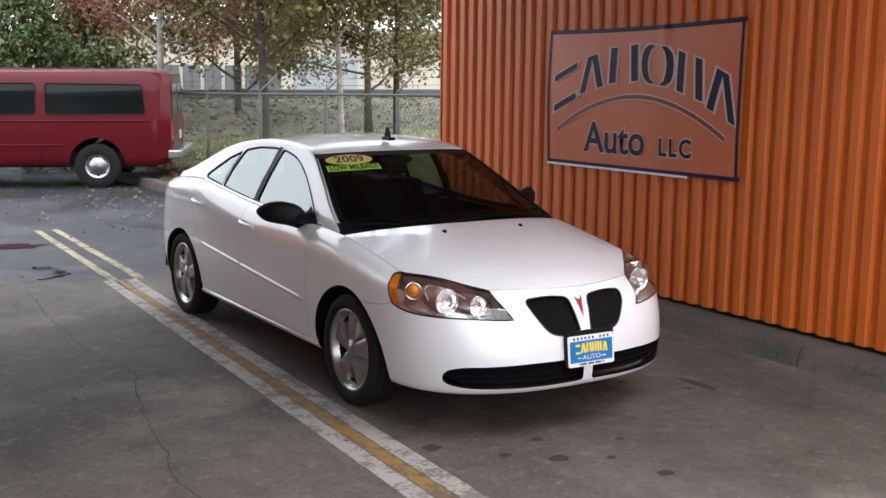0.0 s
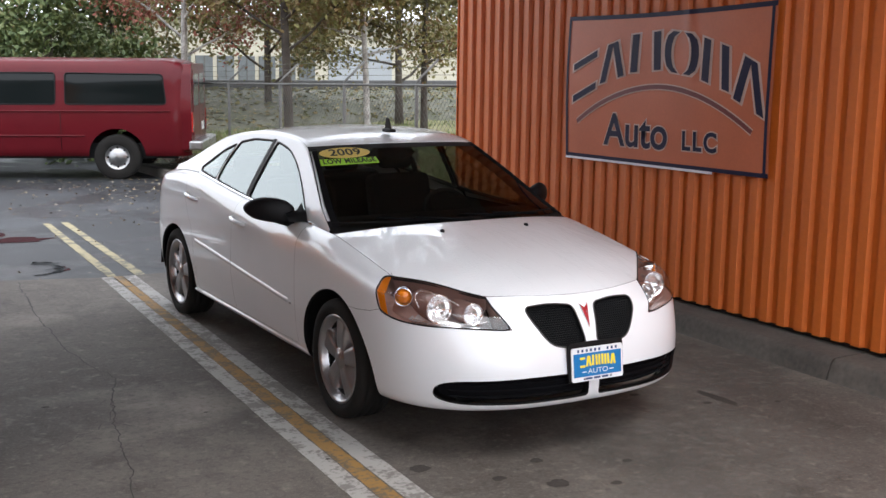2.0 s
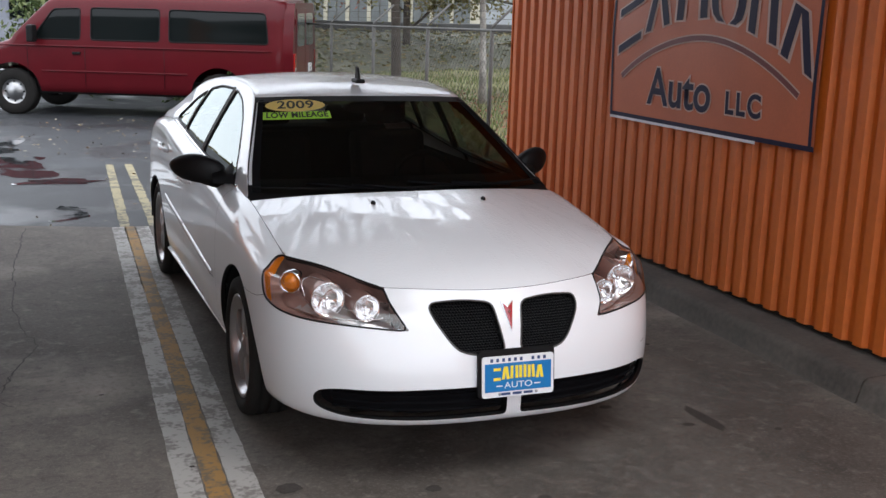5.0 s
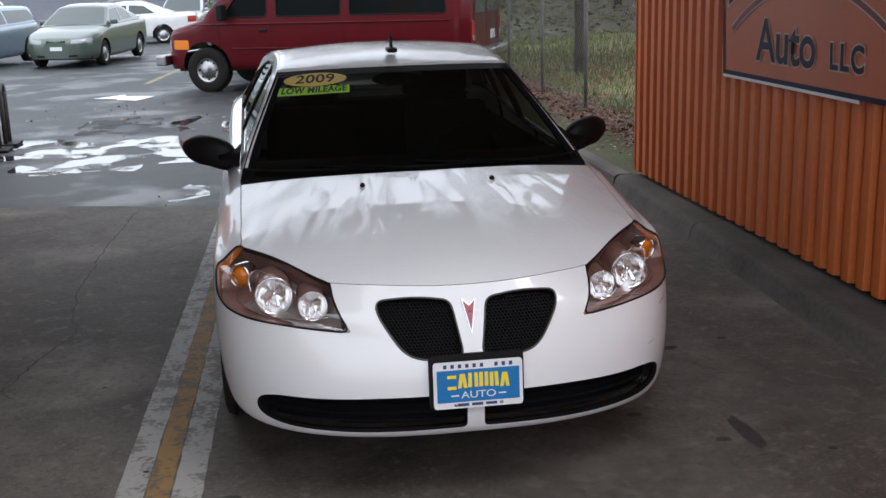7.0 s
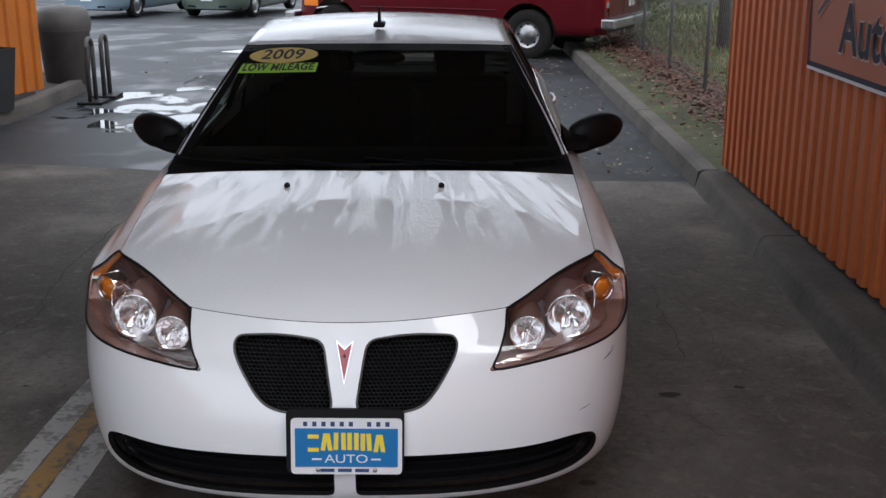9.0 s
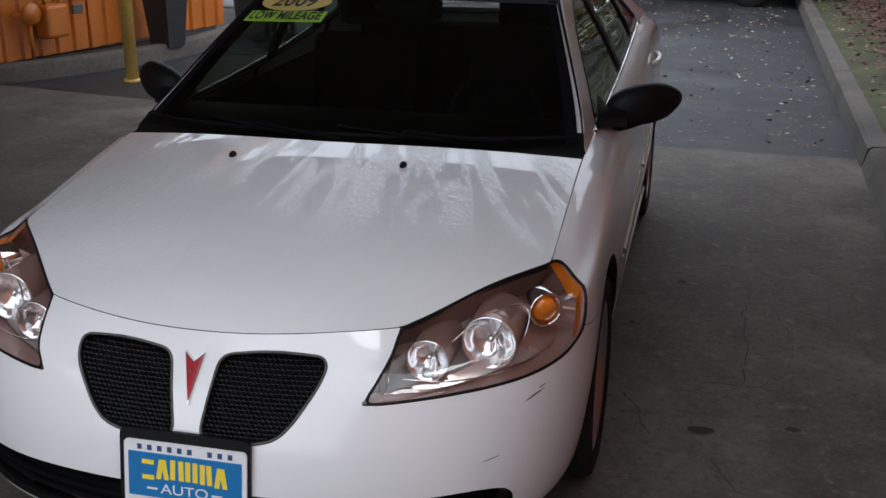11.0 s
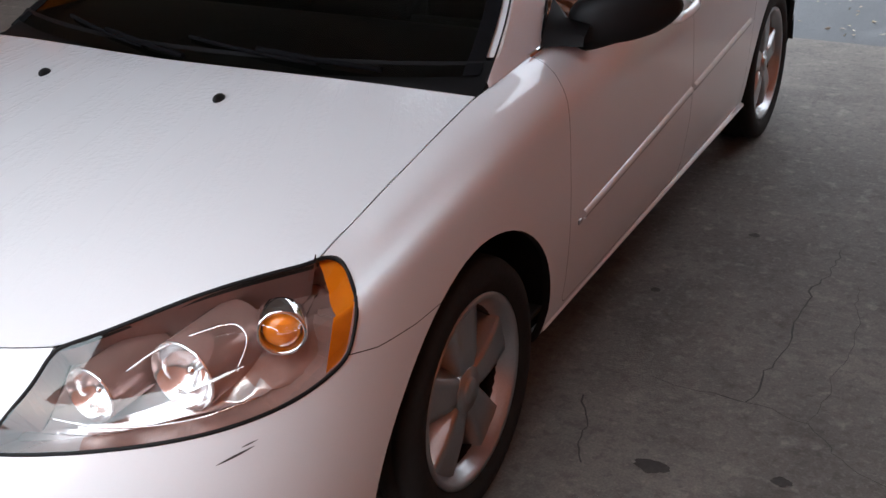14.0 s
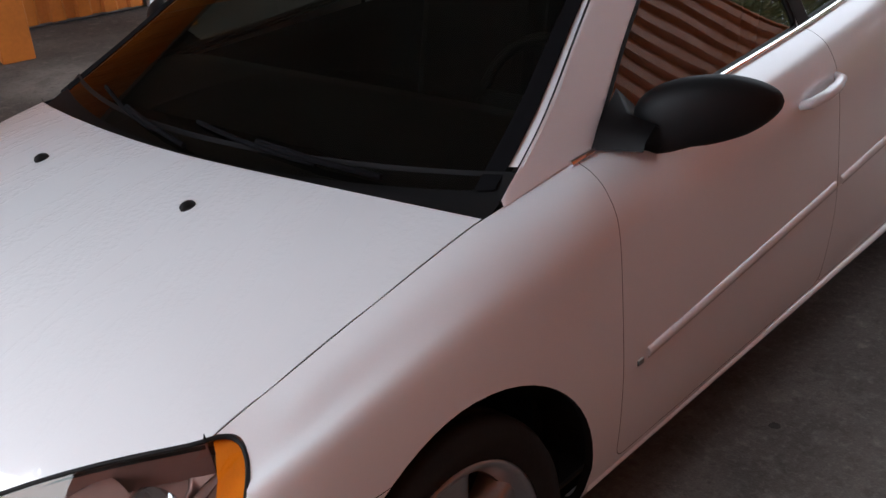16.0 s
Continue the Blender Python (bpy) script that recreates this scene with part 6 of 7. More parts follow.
def far_sedan(at, yaw, paint, length=4.7, width=1.78, height=1.45, wheelbase=2.75, label="", wagon=False, group=""):
    """A parked car seen from afar, front axle at y = 0, nose towards -y."""
    t = thing("parked_car", label, "car", group)
    f = -(length - wheelbase) * 0.47
    e = f + length
    hw = width / 2
    top = [(f, 0.62), (f + 0.08, 0.70), (f + 0.5, 0.84), (0.35, 0.97), (0.6, 0.985), (e - 0.9, 1.02), (e - 0.25, 1.04 if not wagon else 1.02), (e - 0.05, 0.98), (e, 0.85)]

    def plan(y):
        a = max(0.0, 1 - ((y - (f + 0.75)) / 0.75) ** 2) ** 0.4 if y < f + 0.75 else (max(0.0, 1 - ((y - (e - 0.6)) / 0.6) ** 2) ** 0.4 if y > e - 0.6 else 1.0)
        return hw * (0.35 + 0.65 * a)

    def sect(y):
        w, z = plan(y), lin(y, top)
        b = 0.19 + 0.06 * (abs(y - (f + e) / 2) / (length / 2)) ** 4
        return [(w * 0.9, y, b), (w * 0.98, y, b + 0.10), (w, y, 0.5 * (b + z)), (w * 0.985, y, z - 0.10), (w * 0.93, y, z - 0.03), (w * 0.80, y, z), (w * 0.4, y, z + 0.02), (0, y, z + 0.025)]
    ys = sorted(set([f, f + 0.03, f + 0.08, f + 0.16, f + 0.3, f + 0.5, e - 0.5, e - 0.3, e - 0.16, e - 0.08, e - 0.03, e] + list(np.linspace(f + 0.7, e - 0.7, 26))))
    skin = grid([[Vector(p) for p in spline_rows(sect(y), 22)] for y in ys])
    bmesh.ops.holes_fill(skin, edges=[])
    bmesh.ops.recalc_face_normals(skin, faces=skin.faces[:])
    if sum(fc.normal.x for fc in skin.faces) < 0:
        bmesh.ops.reverse_faces(skin, faces=skin.faces[:])
    for cy in (0.0, wheelbase):
        carve(skin, [(cy + 0.37 * math.cos(a), 0.31 + 0.37 * math.sin(a)) for a in np.linspace(0, math.pi, 17)] + [(cy - 0.37, 0), (cy + 0.37, 0)], *SIDE, lambda c: c.x > 0.5).free()
    for (x0, x1, z0, z1, nm, mt) in ((0.36, 0.80, 0.60, 0.735, "headlight", FAR_LAMP), (0.0, 0.24, 0.61, 0.68, "grille", BLACK), (0.0, 0.50, 0.27, 0.34, "lower_grille", BLACK)):
        k = hw / 0.89
        pc = carve(skin, rounded([(x0 * k - 0.001, z0), (x1 * k, z0 + 0.02), (x1 * k, z1), (x0 * k - 0.001, z1 - 0.03)], 0.02, 3), *FRONT, lambda c: c.y < f + 0.8)
        pushed(pc, -0.006)
        if x0 > 0.1:
            part(nm, mirrored(pc), mt, t)
            part(nm, pc, mt, t)
        else:
            part(nm, joined(pc.copy(), mirrored(pc)), mt, t)
            pc.free()
    tl = carve(skin, [(hw * 0.5, 0.72), (hw * 1.1, 0.72), (hw * 1.1, 0.93), (hw * 0.5, 0.93)], *FRONT, lambda c: c.y > e - 0.35)
    red = bpy.data.materials.get("tail_red") or material("tail_red", (0.16, 0.006, 0.006), 0.25)
    part("tail_light", mirrored(tl), red, t)
    part("tail_light", tl, red, t)
    part("body", joined(skin, mirrored(skin)), paint, t)
    for nm, y, d in (("nose_panel", f, 0.012), ("tail_panel", e, -0.012)):
        half = [Vector(p) for p in spline_rows(sect(y), 14)]
        part(nm, prism(half + [Vector((-p.x, p.y, p.z)) for p in half[-2::-1]], (0, d, 0)), paint, t)
    # cabin
    roof_h = height
    cabin_top = [(0.30, 0.96), (1.10, roof_h - 0.07), (1.5, roof_h - 0.02), (2.0, roof_h - 0.02), (e - 1.75 if not wagon else e - 0.45, roof_h - 0.07), (e - 0.75 if not wagon else e - 0.12, 1.02)]

    def csect(y):
        z1 = lin(y, cabin_top)
        b = lin(y, top) - 0.02
        z1 = max(z1, b + 0.01)
        w0 = plan(y) * 0.93
        k = (z1 - b) / (roof_h - 1.0)
        return [(w0, y, b), (w0 - 0.09 * k, y, b + (z1 - b) * 0.5), (w0 - 0.19 * k, y, b + (z1 - b) * 0.9), (w0 - 0.28 * k, y, z1), (w0 * 0.4, y, z1 + 0.03), (0, y, z1 + 0.035)]
    ys = np.linspace(0.30, (e - 0.75) if not wagon else e - 0.12, 40)
    cab = grid([[Vector(p) for p in spline_rows(csect(y), 24)] for y in ys])
    bmesh.ops.recalc_face_normals(cab, faces=cab.faces[:])
    if sum(fc.normal.z for fc in cab.faces) < 0:
        bmesh.ops.reverse_faces(cab, faces=cab.faces[:])
    r = roof_h - 0.12
    re = e - 1.75 if not wagon else e - 0.6
    for nm, poly in (("front_window", [(0.62, 1.02), (1.14, r - 0.02), (1.60, r), (1.60, 1.03)]), ("rear_window", [(1.68, 1.03), (1.68, r), (re - 0.05, r - 0.03), (re + (0.35 if not wagon else 0.2), 1.06)])):
        pc = pushed(carve(cab, rounded(poly, 0.03, 3), *SIDE, lambda c: c.x > 0.3), -0.004)
        part(nm, mirrored(pc), SKY_PALED_GLASS, t)
        part(nm, pc, SKY_PALED_GLASS, t)
    pc = carve(cab, rounded([(-0.01, 1.0), (hw * 0.86, 1.0), (hw * 0.66, r + 0.03), (-0.01, r + 0.05)], [0, 0.03, 0.06, 0], 3), *FRONT, lambda c: c.y < 1.15)
    part("windshield", joined(pc.copy(), mirrored(pc)), SKY_PALED_GLASS, t)
    pc.free()
    part("cabin", joined(cab, mirrored(cab)), paint, t)
    part("underbody", box(-hw * 0.85, hw * 0.85, f + 0.3, e - 0.3, 0.2, 0.45), BLACK, t)
    part("number_plate", box(-0.15, 0.15, f - 0.012, f + 0.02, 0.44, 0.53, 0.004), PLATE_WHITE, t, "white number plate")
    for s in (1, -1):
        for cy in (0, wheelbase):
            plain_wheel(t, (s * (hw - 0.11), cy, 0.31), 0 if s > 0 else 180, 0.31, 0.2, 0.2, ALLOY)
        m = box(-0.09, 0.09, -0.05, 0.05, -0.06, 0.06, 0.03)
        m.transform(Matrix.Translation((s * (hw + 0.02), 0.72, 1.04)))
        part("side_mirror", m, paint, t)
    t.matrix_basis = Matrix.Translation((at[0], at[1], lot_z(at[1]) - 0.012)) @ pose(0, 0, 0, 0, 0, yaw)
    return t


def red_van():
    t = thing("passenger_van", "dark red passenger van parked on wet asphalt", "van")
    L0, L1 = -0.86, 4.72
    topc = [(-0.86, 0.80), (-0.80, 0.98), (-0.70, 1.08), (-0.20, 1.20), (-0.05, 1.25), (0.30, 1.62), (0.62, 1.93), (0.80, 1.99), (1.5, 2.02), (4.3, 2.02), (4.55, 1.99), (4.64, 1.93), (4.72, 1.30), (4.74, 0.7)]

    def plan(y):
        a = max(0.0, 1 - ((y + 0.2) / 0.66) ** 2) ** 0.35 if y < -0.2 else (max(0.0, 1 - ((y - 4.45) / 0.29) ** 2) ** 0.3 if y > 4.45 else 1.0)
        return 0.995 * (0.5 + 0.5 * a)

    def sect(y):
        w, z = plan(y), lin(y, topc)
        rows = [(w * 0.93, 0.40), (w * 0.975, 0.48), (w, 0.80), (w * 0.995, 1.12)]
        if z > 1.3:
            k = (z - 1.15) / 0.87
            rows += [(w * (0.995 - 0.045 * k), 1.15 + (z - 1.15) * 0.35), (w * (0.995 - 0.09 * k), 1.15 + (z - 1.15) * 0.72), (w * (0.99 - 0.13 * k), 1.15 + (z - 1.15) * 0.90), (w * (0.99 - 0.22 * k), z - 0.02), (w * 0.4, z + 0.015), (0, z + 0.02)]
        else:
            rows = [(a, min(b, 0.38 + (z - 0.4) * (b - 0.38) / 0.80)) for a, b in rows]
            rows += [(w * 0.985, z - 0.10), (w * 0.965, z - 0.06), (w * 0.94, z - 0.03), (w * 0.86, z), (w * 0.4, z + 0.02), (0, z + 0.025)]
        return [(a, y, b) for a, b in rows]
    ys = sorted(set(list(np.linspace(-0.86, -0.5, 9)) + list(np.linspace(-0.5, 0.8, 22)) + list(np.linspace(0.8, 4.3, 40)) + list(np.linspace(4.3, 4.72, 12))))
    skin = grid([[Vector(p) for p in spline_rows(sect(y), 34)] for y in ys])
    bmesh.ops.recalc_face_normals(skin, faces=skin.faces[:])
    if sum(f.normal.x for f in skin.faces) < 0:
        bmesh.ops.reverse_faces(skin, faces=skin.faces[:])
    for cy in (0.0, 3.505):
        carve(skin, [(cy + 0.47 * math.cos(a), 0.40 + 0.47 * math.sin(a)) for a in np.linspace(0, math.pi, 19)] + [(cy - 0.47, 0.2), (cy + 0.47, 0.2)], *SIDE, lambda c: c.x > 0.5).free()
    for nm, poly in (("front_window", [(0.36, 1.27), (0.72, 1.76), (1.18, 1.78), (1.18, 1.27)]), ("side_window", [(1.36, 1.27), (1.36, 1.79), (2.52, 1.79), (2.52, 1.27)]), ("side_window", [(2.68, 1.27), (2.68, 1.79), (4.28, 1.77), (4.34, 1.27)])):
        pc = carve(skin, rounded(poly, 0.06, 4), *SIDE, lambda c: c.x > 0.5)
        rim = ring_tube(rim_loop(pc), 0.012)
        pushed(pc, -0.012)
        for fl in (mirrored, lambda b: b.copy()):
            w = part(nm, fl(pc), DARK_GLASS, t, "dark tinted van window")
            part("window_seal", fl(rim), BLACK, w)
    pc = carve(skin, rounded([(-0.01, 1.28), (0.86, 1.28), (0.74, 1.86), (-0.01, 1.90)], [0, 0.05, 0.08, 0], 4), *FRONT, lambda c: c.y < 0.7)
    part("windshield", joined(pc.copy(), mirrored(pc)), DARK_GLASS, t)
    hl = carve(skin, rounded([(0.60, 0.70), (0.84, 0.70), (0.84, 0.90), (0.60, 0.90)], 0.02, 3), *FRONT, lambda c: c.y < -0.3)
    mk = carve(skin, rounded([(0.90, 0.74), (1.1, 0.74), (1.1, 0.90), (0.90, 0.90)], 0.01, 3), *FRONT, lambda c: c.y < -0.3)
    tlm = carve(skin, rounded([(4.60, 0.78), (4.80, 0.78), (4.80, 1.12), (4.60, 1.12)], 0.01, 3), *SIDE, lambda c: c.x > 0.6)
    red = bpy.data.materials.get("tail_red") or material("tail_red", (0.35, 0.01, 0.01), 0.2)
    for pc, nm, mt in ((hl, "headlight", REFLECTOR), (mk, "turn_signal", AMBER), (tlm, "tail_light", red)):
        part(nm, mirrored(pc), mt, t)
        part(nm, pc, mt, t)
    part("body", joined(skin, mirrored(skin)), RED, t)
    part("grille", box(-0.58, 0.58, -0.885, -0.80, 0.66, 0.92, 0.02), CHROME_DULL, t)
    part("front_bumper", box(-0.98, 0.98, -1.0, -0.80, 0.46, 0.64, 0.03), CHROME_DULL, t)
    rb = box(-0.98, 0.98, 4.70, 4.93, 0.50, 0.66, 0.03)
    part("rear_bumper", rb, CHROME_DULL, t, "pale chrome rear step bumper")
    # flat tail with two doors, their windows and upright lamps
    tail = prism([(x, 4.56, z) for x, z in rounded([(-0.95, 0.48), (0.95, 0.48), (0.965, 1.15), (0.86, 1.80), (0.76, 1.95), (-0.76, 1.95), (-0.86, 1.80), (-0.965, 1.15)], 0.06, 4)], (0, 0.19, 0))
    part("tail_panel", tail, RED, t)
    for s in (1, -1):
        door = part("rear_door", prism([(s * x, 4.745, z) for x, z in rounded([(0.008, 0.55), (0.76, 0.55), (0.76, 1.15), (0.70, 1.86), (0.008, 1.86)], 0.03, 3)], (0, 0.016, 0)), RED, t)
        part("window", prism([(s * x, 4.755, z) for x, z in rounded([(0.07, 1.24), (0.68, 1.24), (0.63, 1.78), (0.07, 1.78)], 0.05, 4)], (0, 0.010, 0)), SKY_PALED_GLASS, door, "rear door window, paled for mirrored sky")
        lamp = part("tail_light", prism([(s * x, 4.74, z) for x, z in rounded([(0.80, 0.80), (0.945, 0.80), (0.945, 1.14), (0.81, 1.14)], 0.015, 3)], (0, 0.03, 0)), red, t)
        part("reversing_lens", box(min(s * 0.81, s * 0.935), max(s * 0.81, s * 0.935), 4.765, 4.775, 0.82, 0.90, 0.004), FAR_LAMP, lamp)
        for zz in (0.75, 1.60):
            part("hinge", box(min(s * 0.76, s * 0.80), max(s * 0.76, s * 0.80), 4.745, 4.775, zz, zz + 0.09, 0.006), RED, door)
    part("number_plate", box(-0.55, -0.25, 4.758, 4.768, 0.78, 0.93, 0.004), PLATE_WHITE, t, "white number plate")
    part("underbody", box(-0.85, 0.85, -0.6, 4.5, 0.36, 0.62), BLACK, t)
    for s in (1, -1):
        for zz in (0.75, 1.16):
            b = bmesh.new()
            tube([(s * 1.001, y, zz) for y in np.linspace(0.52 if zz < 1 else -0.2, 2.98 if zz < 1 else 4.4, 8)], 0.012, 6, b)
            part("trim_line", b, RED, t)
        for yy in (0.28, 1.26, 2.60):
            b = bmesh.new()
            tube([(s * 1.0, yy, 0.5), (s * 1.0, yy, 1.15)], 0.004, 5, b)
            part("door_joint", b, BLACK, t)
        h = box(-0.02, 0.02, -0.07, 0.07, -0.02, 0.02, 0.008)
        h.transform(Matrix.Translation((s * 1.01, 1.12, 1.05)))
        part("door_handle", h, BLACK, t)
        m = box(-0.10, 0.10, -0.06, 0.06, -0.14, 0.14, 0.03)
        m.transform(Matrix.Translation((s * 1.12, 0.42, 1.36)))
        part("side_mirror", m, BLACK, t)
        for cy in (0.0, 3.505):
            plain_wheel(t, (s * 0.86, cy, 0.385), 0 if s > 0 else 180, 0.385, 0.205, 0.24, CHROME_DULL)
    return t


van = red_van()
# the flank that faces the drive is the van's left one
van_dir = Vector((-0.899, 0.438, 0)).normalized()
van_side = Vector((van_dir.y, -van_dir.x, 0))
near_side = Vector((-van_dir.y, van_dir.x, 0))
if near_side.y > 0:
    near_side = -near_side
fw = Vector((-1.54, 15.42, 0)) - near_side * 0.95
van.matrix_basis = Matrix.Translation((fw.x, fw.y, lot_z(15.75) - 0.012)) @ pose(0, 0, 0, 0, 0, math.degrees(math.atan2(-van_dir.x, van_dir.y)) + 180) @ pose(0, 0, 0, 0.43)

GREEN_P = material("sage_green_paint", (0.085, 0.115, 0.095), 0.3, 0.3, 0.1, 3, 60, 0, 0.8)
BLUE_P = material("pale_blue_paint", (0.20, 0.27, 0.33), 0.3, 0.3, 0.1, 3, 60, 0, 0.8)
SILVER_P = material("silver_paint", (0.45, 0.46, 0.47), 0.3, 0.5, 0.1, 3, 60, 0, 0.8)
WHITE_P = material("plain_white_paint", (0.74, 0.74, 0.74), 0.3, 0, 0.1, 3, 60, 0, 0.8)
DARK_P = material("dark_grey_paint", (0.06, 0.065, 0.07), 0.3, 0.2, 0.1, 3, 60, 0, 0.8)
far_sedan((-5.28, 24.95), -12, GREEN_P, 4.87, 1.79, 1.47, 2.8, "sage green sedan parked in the yard", group="parked cars")
far_sedan((-8.15, 24.75), -14, BLUE_P, 4.7, 1.75, 1.48, 2.7, "pale blue estate car parked in the yard", True, "parked cars")
far_sedan((-6.7, 37.4), -90, WHITE_P, 5.0, 1.85, 1.47, 2.8, "white sedan parked across the yard", group="parked cars")
far_sedan((-3.6, 40.5), -14, SILVER_P, 4.4, 1.8, 1.7, 2.6, "silver estate car parked near the far building", True, "parked cars")
far_sedan((-6.2, 42.5), -14, DARK_P, 4.4, 1.8, 1.5, 2.6, "dark grey sedan parked near the far building", group="parked cars")
far_sedan((-11.5, 38.0), -14, WHITE_P, 4.6, 1.8, 1.6, 2.6, "white estate car parked near the far building", True, "parked cars")


# ---- left building with planting island, posts, bin, rack ----
def left_x(y):
    """Line of the slanted orange wall across the drive."""
    return -5.9 + 0.318 * (y - 3.0)


SLANT = math.degrees(math.atan(0.318))
# wall and core continue unseen to y = -14 to block low sky at front left
for y0, y1, z0 in ((-14.0, 3.75, 0.03), (5.25, 8.5, 0.10)):
    n = math.hypot(y1 - y0, left_x(y1) - left_x(y0))
    sh = corrugated(0.0, n, 0.0, 3.3 - z0, 0.20, 0.03)
    sh.transform(Matrix.Translation((left_x(y0), y0, z0)) @ pose(0, 0, 0, 0, 0, -SLANT) @ Matrix.Diagonal((-1, 1, 1, 1)))
    bmesh.ops.reverse_faces(sh, faces=sh.faces[:])
    structure("wall_west", sh, ORANGE_POST, "orange corrugated wall of the office building")
core = prism([(left_x(-14.0) - 0.06, -14.0, -0.05), (left_x(8.45) - 0.06, 8.45, -0.05), (left_x(8.45) - 5.0, 10.0, -0.05), (left_x(-14.0) - 5.0, -12.4, -0.05)], (0, 0, 3.5))
structure("wall_core", core, material("grey_door_paint", (0.20, 0.20, 0.205), 0.6, 0, 0.2, 2, 30, 0.1), "grey wall and door of the office building")
jamb = box(-0.05, 0.05, -0.06, 0.06, 0, 2.4, 0.005)
jamb.transform(Matrix.Translation((left_x(3.80), 3.82, 0)) @ pose(0, 0, 0, 0, 0, -SLANT))
structure("door_1", jamb, material("jamb_white", (0.6, 0.6, 0.6), 0.5, 0, 0.1, 5, 40), "white jamb of the grey door")
for px, py, w in ((-4.85, 3.47, 0.105), (-5.19, 2.36, 0.11)):
    b = box(-w, w, -w, w, 0, 3.59, 0.008)
    b.transform(Matrix.Translation((px, py, 0)) @ pose(0, 0, 0, 0, 0, -SLANT))
    tagged(part("canopy_post", b, ORANGE_POST), "square orange steel post carrying the canopy", "post", "canopy posts")
pole = thing("yellow_post", "dull yellow round steel post on the drive", "post")
pb = bmesh.new()
tube([(-3.83, 5.79, -0.1), (-3.83, 5.79, 3.2)], 0.055, 20, pb)
part("shaft", pb, YELLOW_POST, pole)
pb = lathe([(-0.03, 0.075), (-0.012, 0.075), (-0.008, 0.058)], 20, "Z")
pb.transform(Matrix.Translation((-3.83, 5.79, 0)))
part("collar", pb, YELLOW_POST, pole)
structure("porch_roof", box(-9.0, -4.7, 6.3, 8.9, 3.2, 3.35), CANOPY, "flat roof over the office entrance")

ISLAND = [(-5.6, 4.95), (-5.15, 5.15), (-4.85, 5.4), (-4.55, 5.85), (-4.28, 6.45), (-4.07, 7.1), (-4.02, 7.7), (-4.03, 8.4), (-4.06, 9.3), (-4.10, 9.9), (-4.3, 10.35), (-4.7, 10.6), (-5.5, 10.7)]
isl = [Vector((*p, 0)) for p in spline_rows([(a, b) for a, b in ISLAND], 40)]
kb = bmesh.new()
rws = []
for i, p in enumerate(isl):
    d = (isl[min(i + 1, 39)] - isl[max(i - 1, 0)]).normalized()
    n = Vector((d.y, -d.x, 0))
    zz = lot_z(p.y)
    rws.append([p + n * o + Vector((0, 0, zz + h)) for o, h in ((0.0, -0.05), (-0.012, 0.12), (-0.03, 0.145), (-0.14, 0.145), (-0.16, 0.13), (-0.17, 0.02))])
grid(rws, kb)
bmesh.ops.recalc_face_normals(kb, faces=kb.faces[:])
if sum(f.normal.z for f in kb.faces) < 0:
    bmesh.ops.reverse_faces(kb, faces=kb.faces[:])
structure("island_kerb", kb, KERB, "curved concrete kerb of the planting island")
bed = bmesh.new()
rws = []
for i, p in enumerate(isl):
    rws.append([Vector((p.x - 0.15 - (p.x + 0.15 - -6.5) * 0, p.y, lot_z(p.y) + 0.10)), Vector(((p.x - 6.2) / 2, p.y, lot_z(p.y) + 0.13)), Vector((-6.2, p.y, lot_z(p.y) + 0.12))])
grid(rws, bed)
bmesh.ops.recalc_face_normals(bed, faces=bed.faces[:])
if sum(f.normal.z for f in bed.faces) < 0:
    bmesh.ops.reverse_faces(bed, faces=bed.faces[:])
structure("planting_bed", bed, SOIL, "bare soil and leaves in the planting island")

planter = thing("planter", "tall square black planter on the island", "planter")
pl = bmesh.new()
a = [(-0.15, -0.15), (0.15, -0.15), (0.15, 0.15), (-0.15, 0.15)]
lo = [pl.verts.new((x * 0.78, y * 0.78, 0)) for x, y in a]
hi = [pl.verts.new((x * 1.12, y * 1.12, 0.62)) for x, y in a]
hi2 = [pl.verts.new((x * 0.98, y * 0.98, 0.62)) for x, y in a]
dn = [pl.verts.new((x * 0.95, y * 0.95, 0.55)) for x, y in a]
for i in range(4):
    j = (i + 1) % 4
    pl.faces.new((lo[i], lo[j], hi[j], hi[i]))
    pl.faces.new((hi[i], hi[j], hi2[j], hi2[i]))
    pl.faces.new((hi2[i], hi2[j], dn[j], dn[i]))
pl.faces.new(dn)
PLM = Matrix.Translation((-4.16, 7.16, lot_z(7.1) + 0.11)) @ pose(0, 0, 0, 0, 0, -15)
pl.transform(PLM)
part("pot", pl, PLANTER, planter)
so = box(-0.14, 0.14, -0.14, 0.14, 0.50, 0.57, 0.02)
so.transform(PLM)
part("soil", so, SOIL, planter)

meter = thing("gas_meter", "orange painted gas meter and pipes by the wall", "gas meter")
MM = Matrix.Translation((left_x(6.1) + 0.16, 6.1, 0.12)) @ pose(0, 0, 0, 0, 0, -SLANT)
for nm, b, mt in (("meter_body", box(-0.09, 0.09, -0.13, 0.13, 0.16, 0.46, 0.03), ORANGE_POST), ("regulator", lathe([(0.0, 0.0005), (0.0, 0.09), (0.03, 0.10), (0.06, 0.09), (0.07, 0.0005)], 20), ORANGE_POST), ("dial_box", box(0.09, 0.13, 0.14, 0.26, 0.36, 0.44, 0.008), STEEL)):
    if nm == "regulator":
        b.transform(Matrix.Translation((0.0, -0.26, 0.40)))
    b.transform(MM)
    part(nm, b, mt, meter)
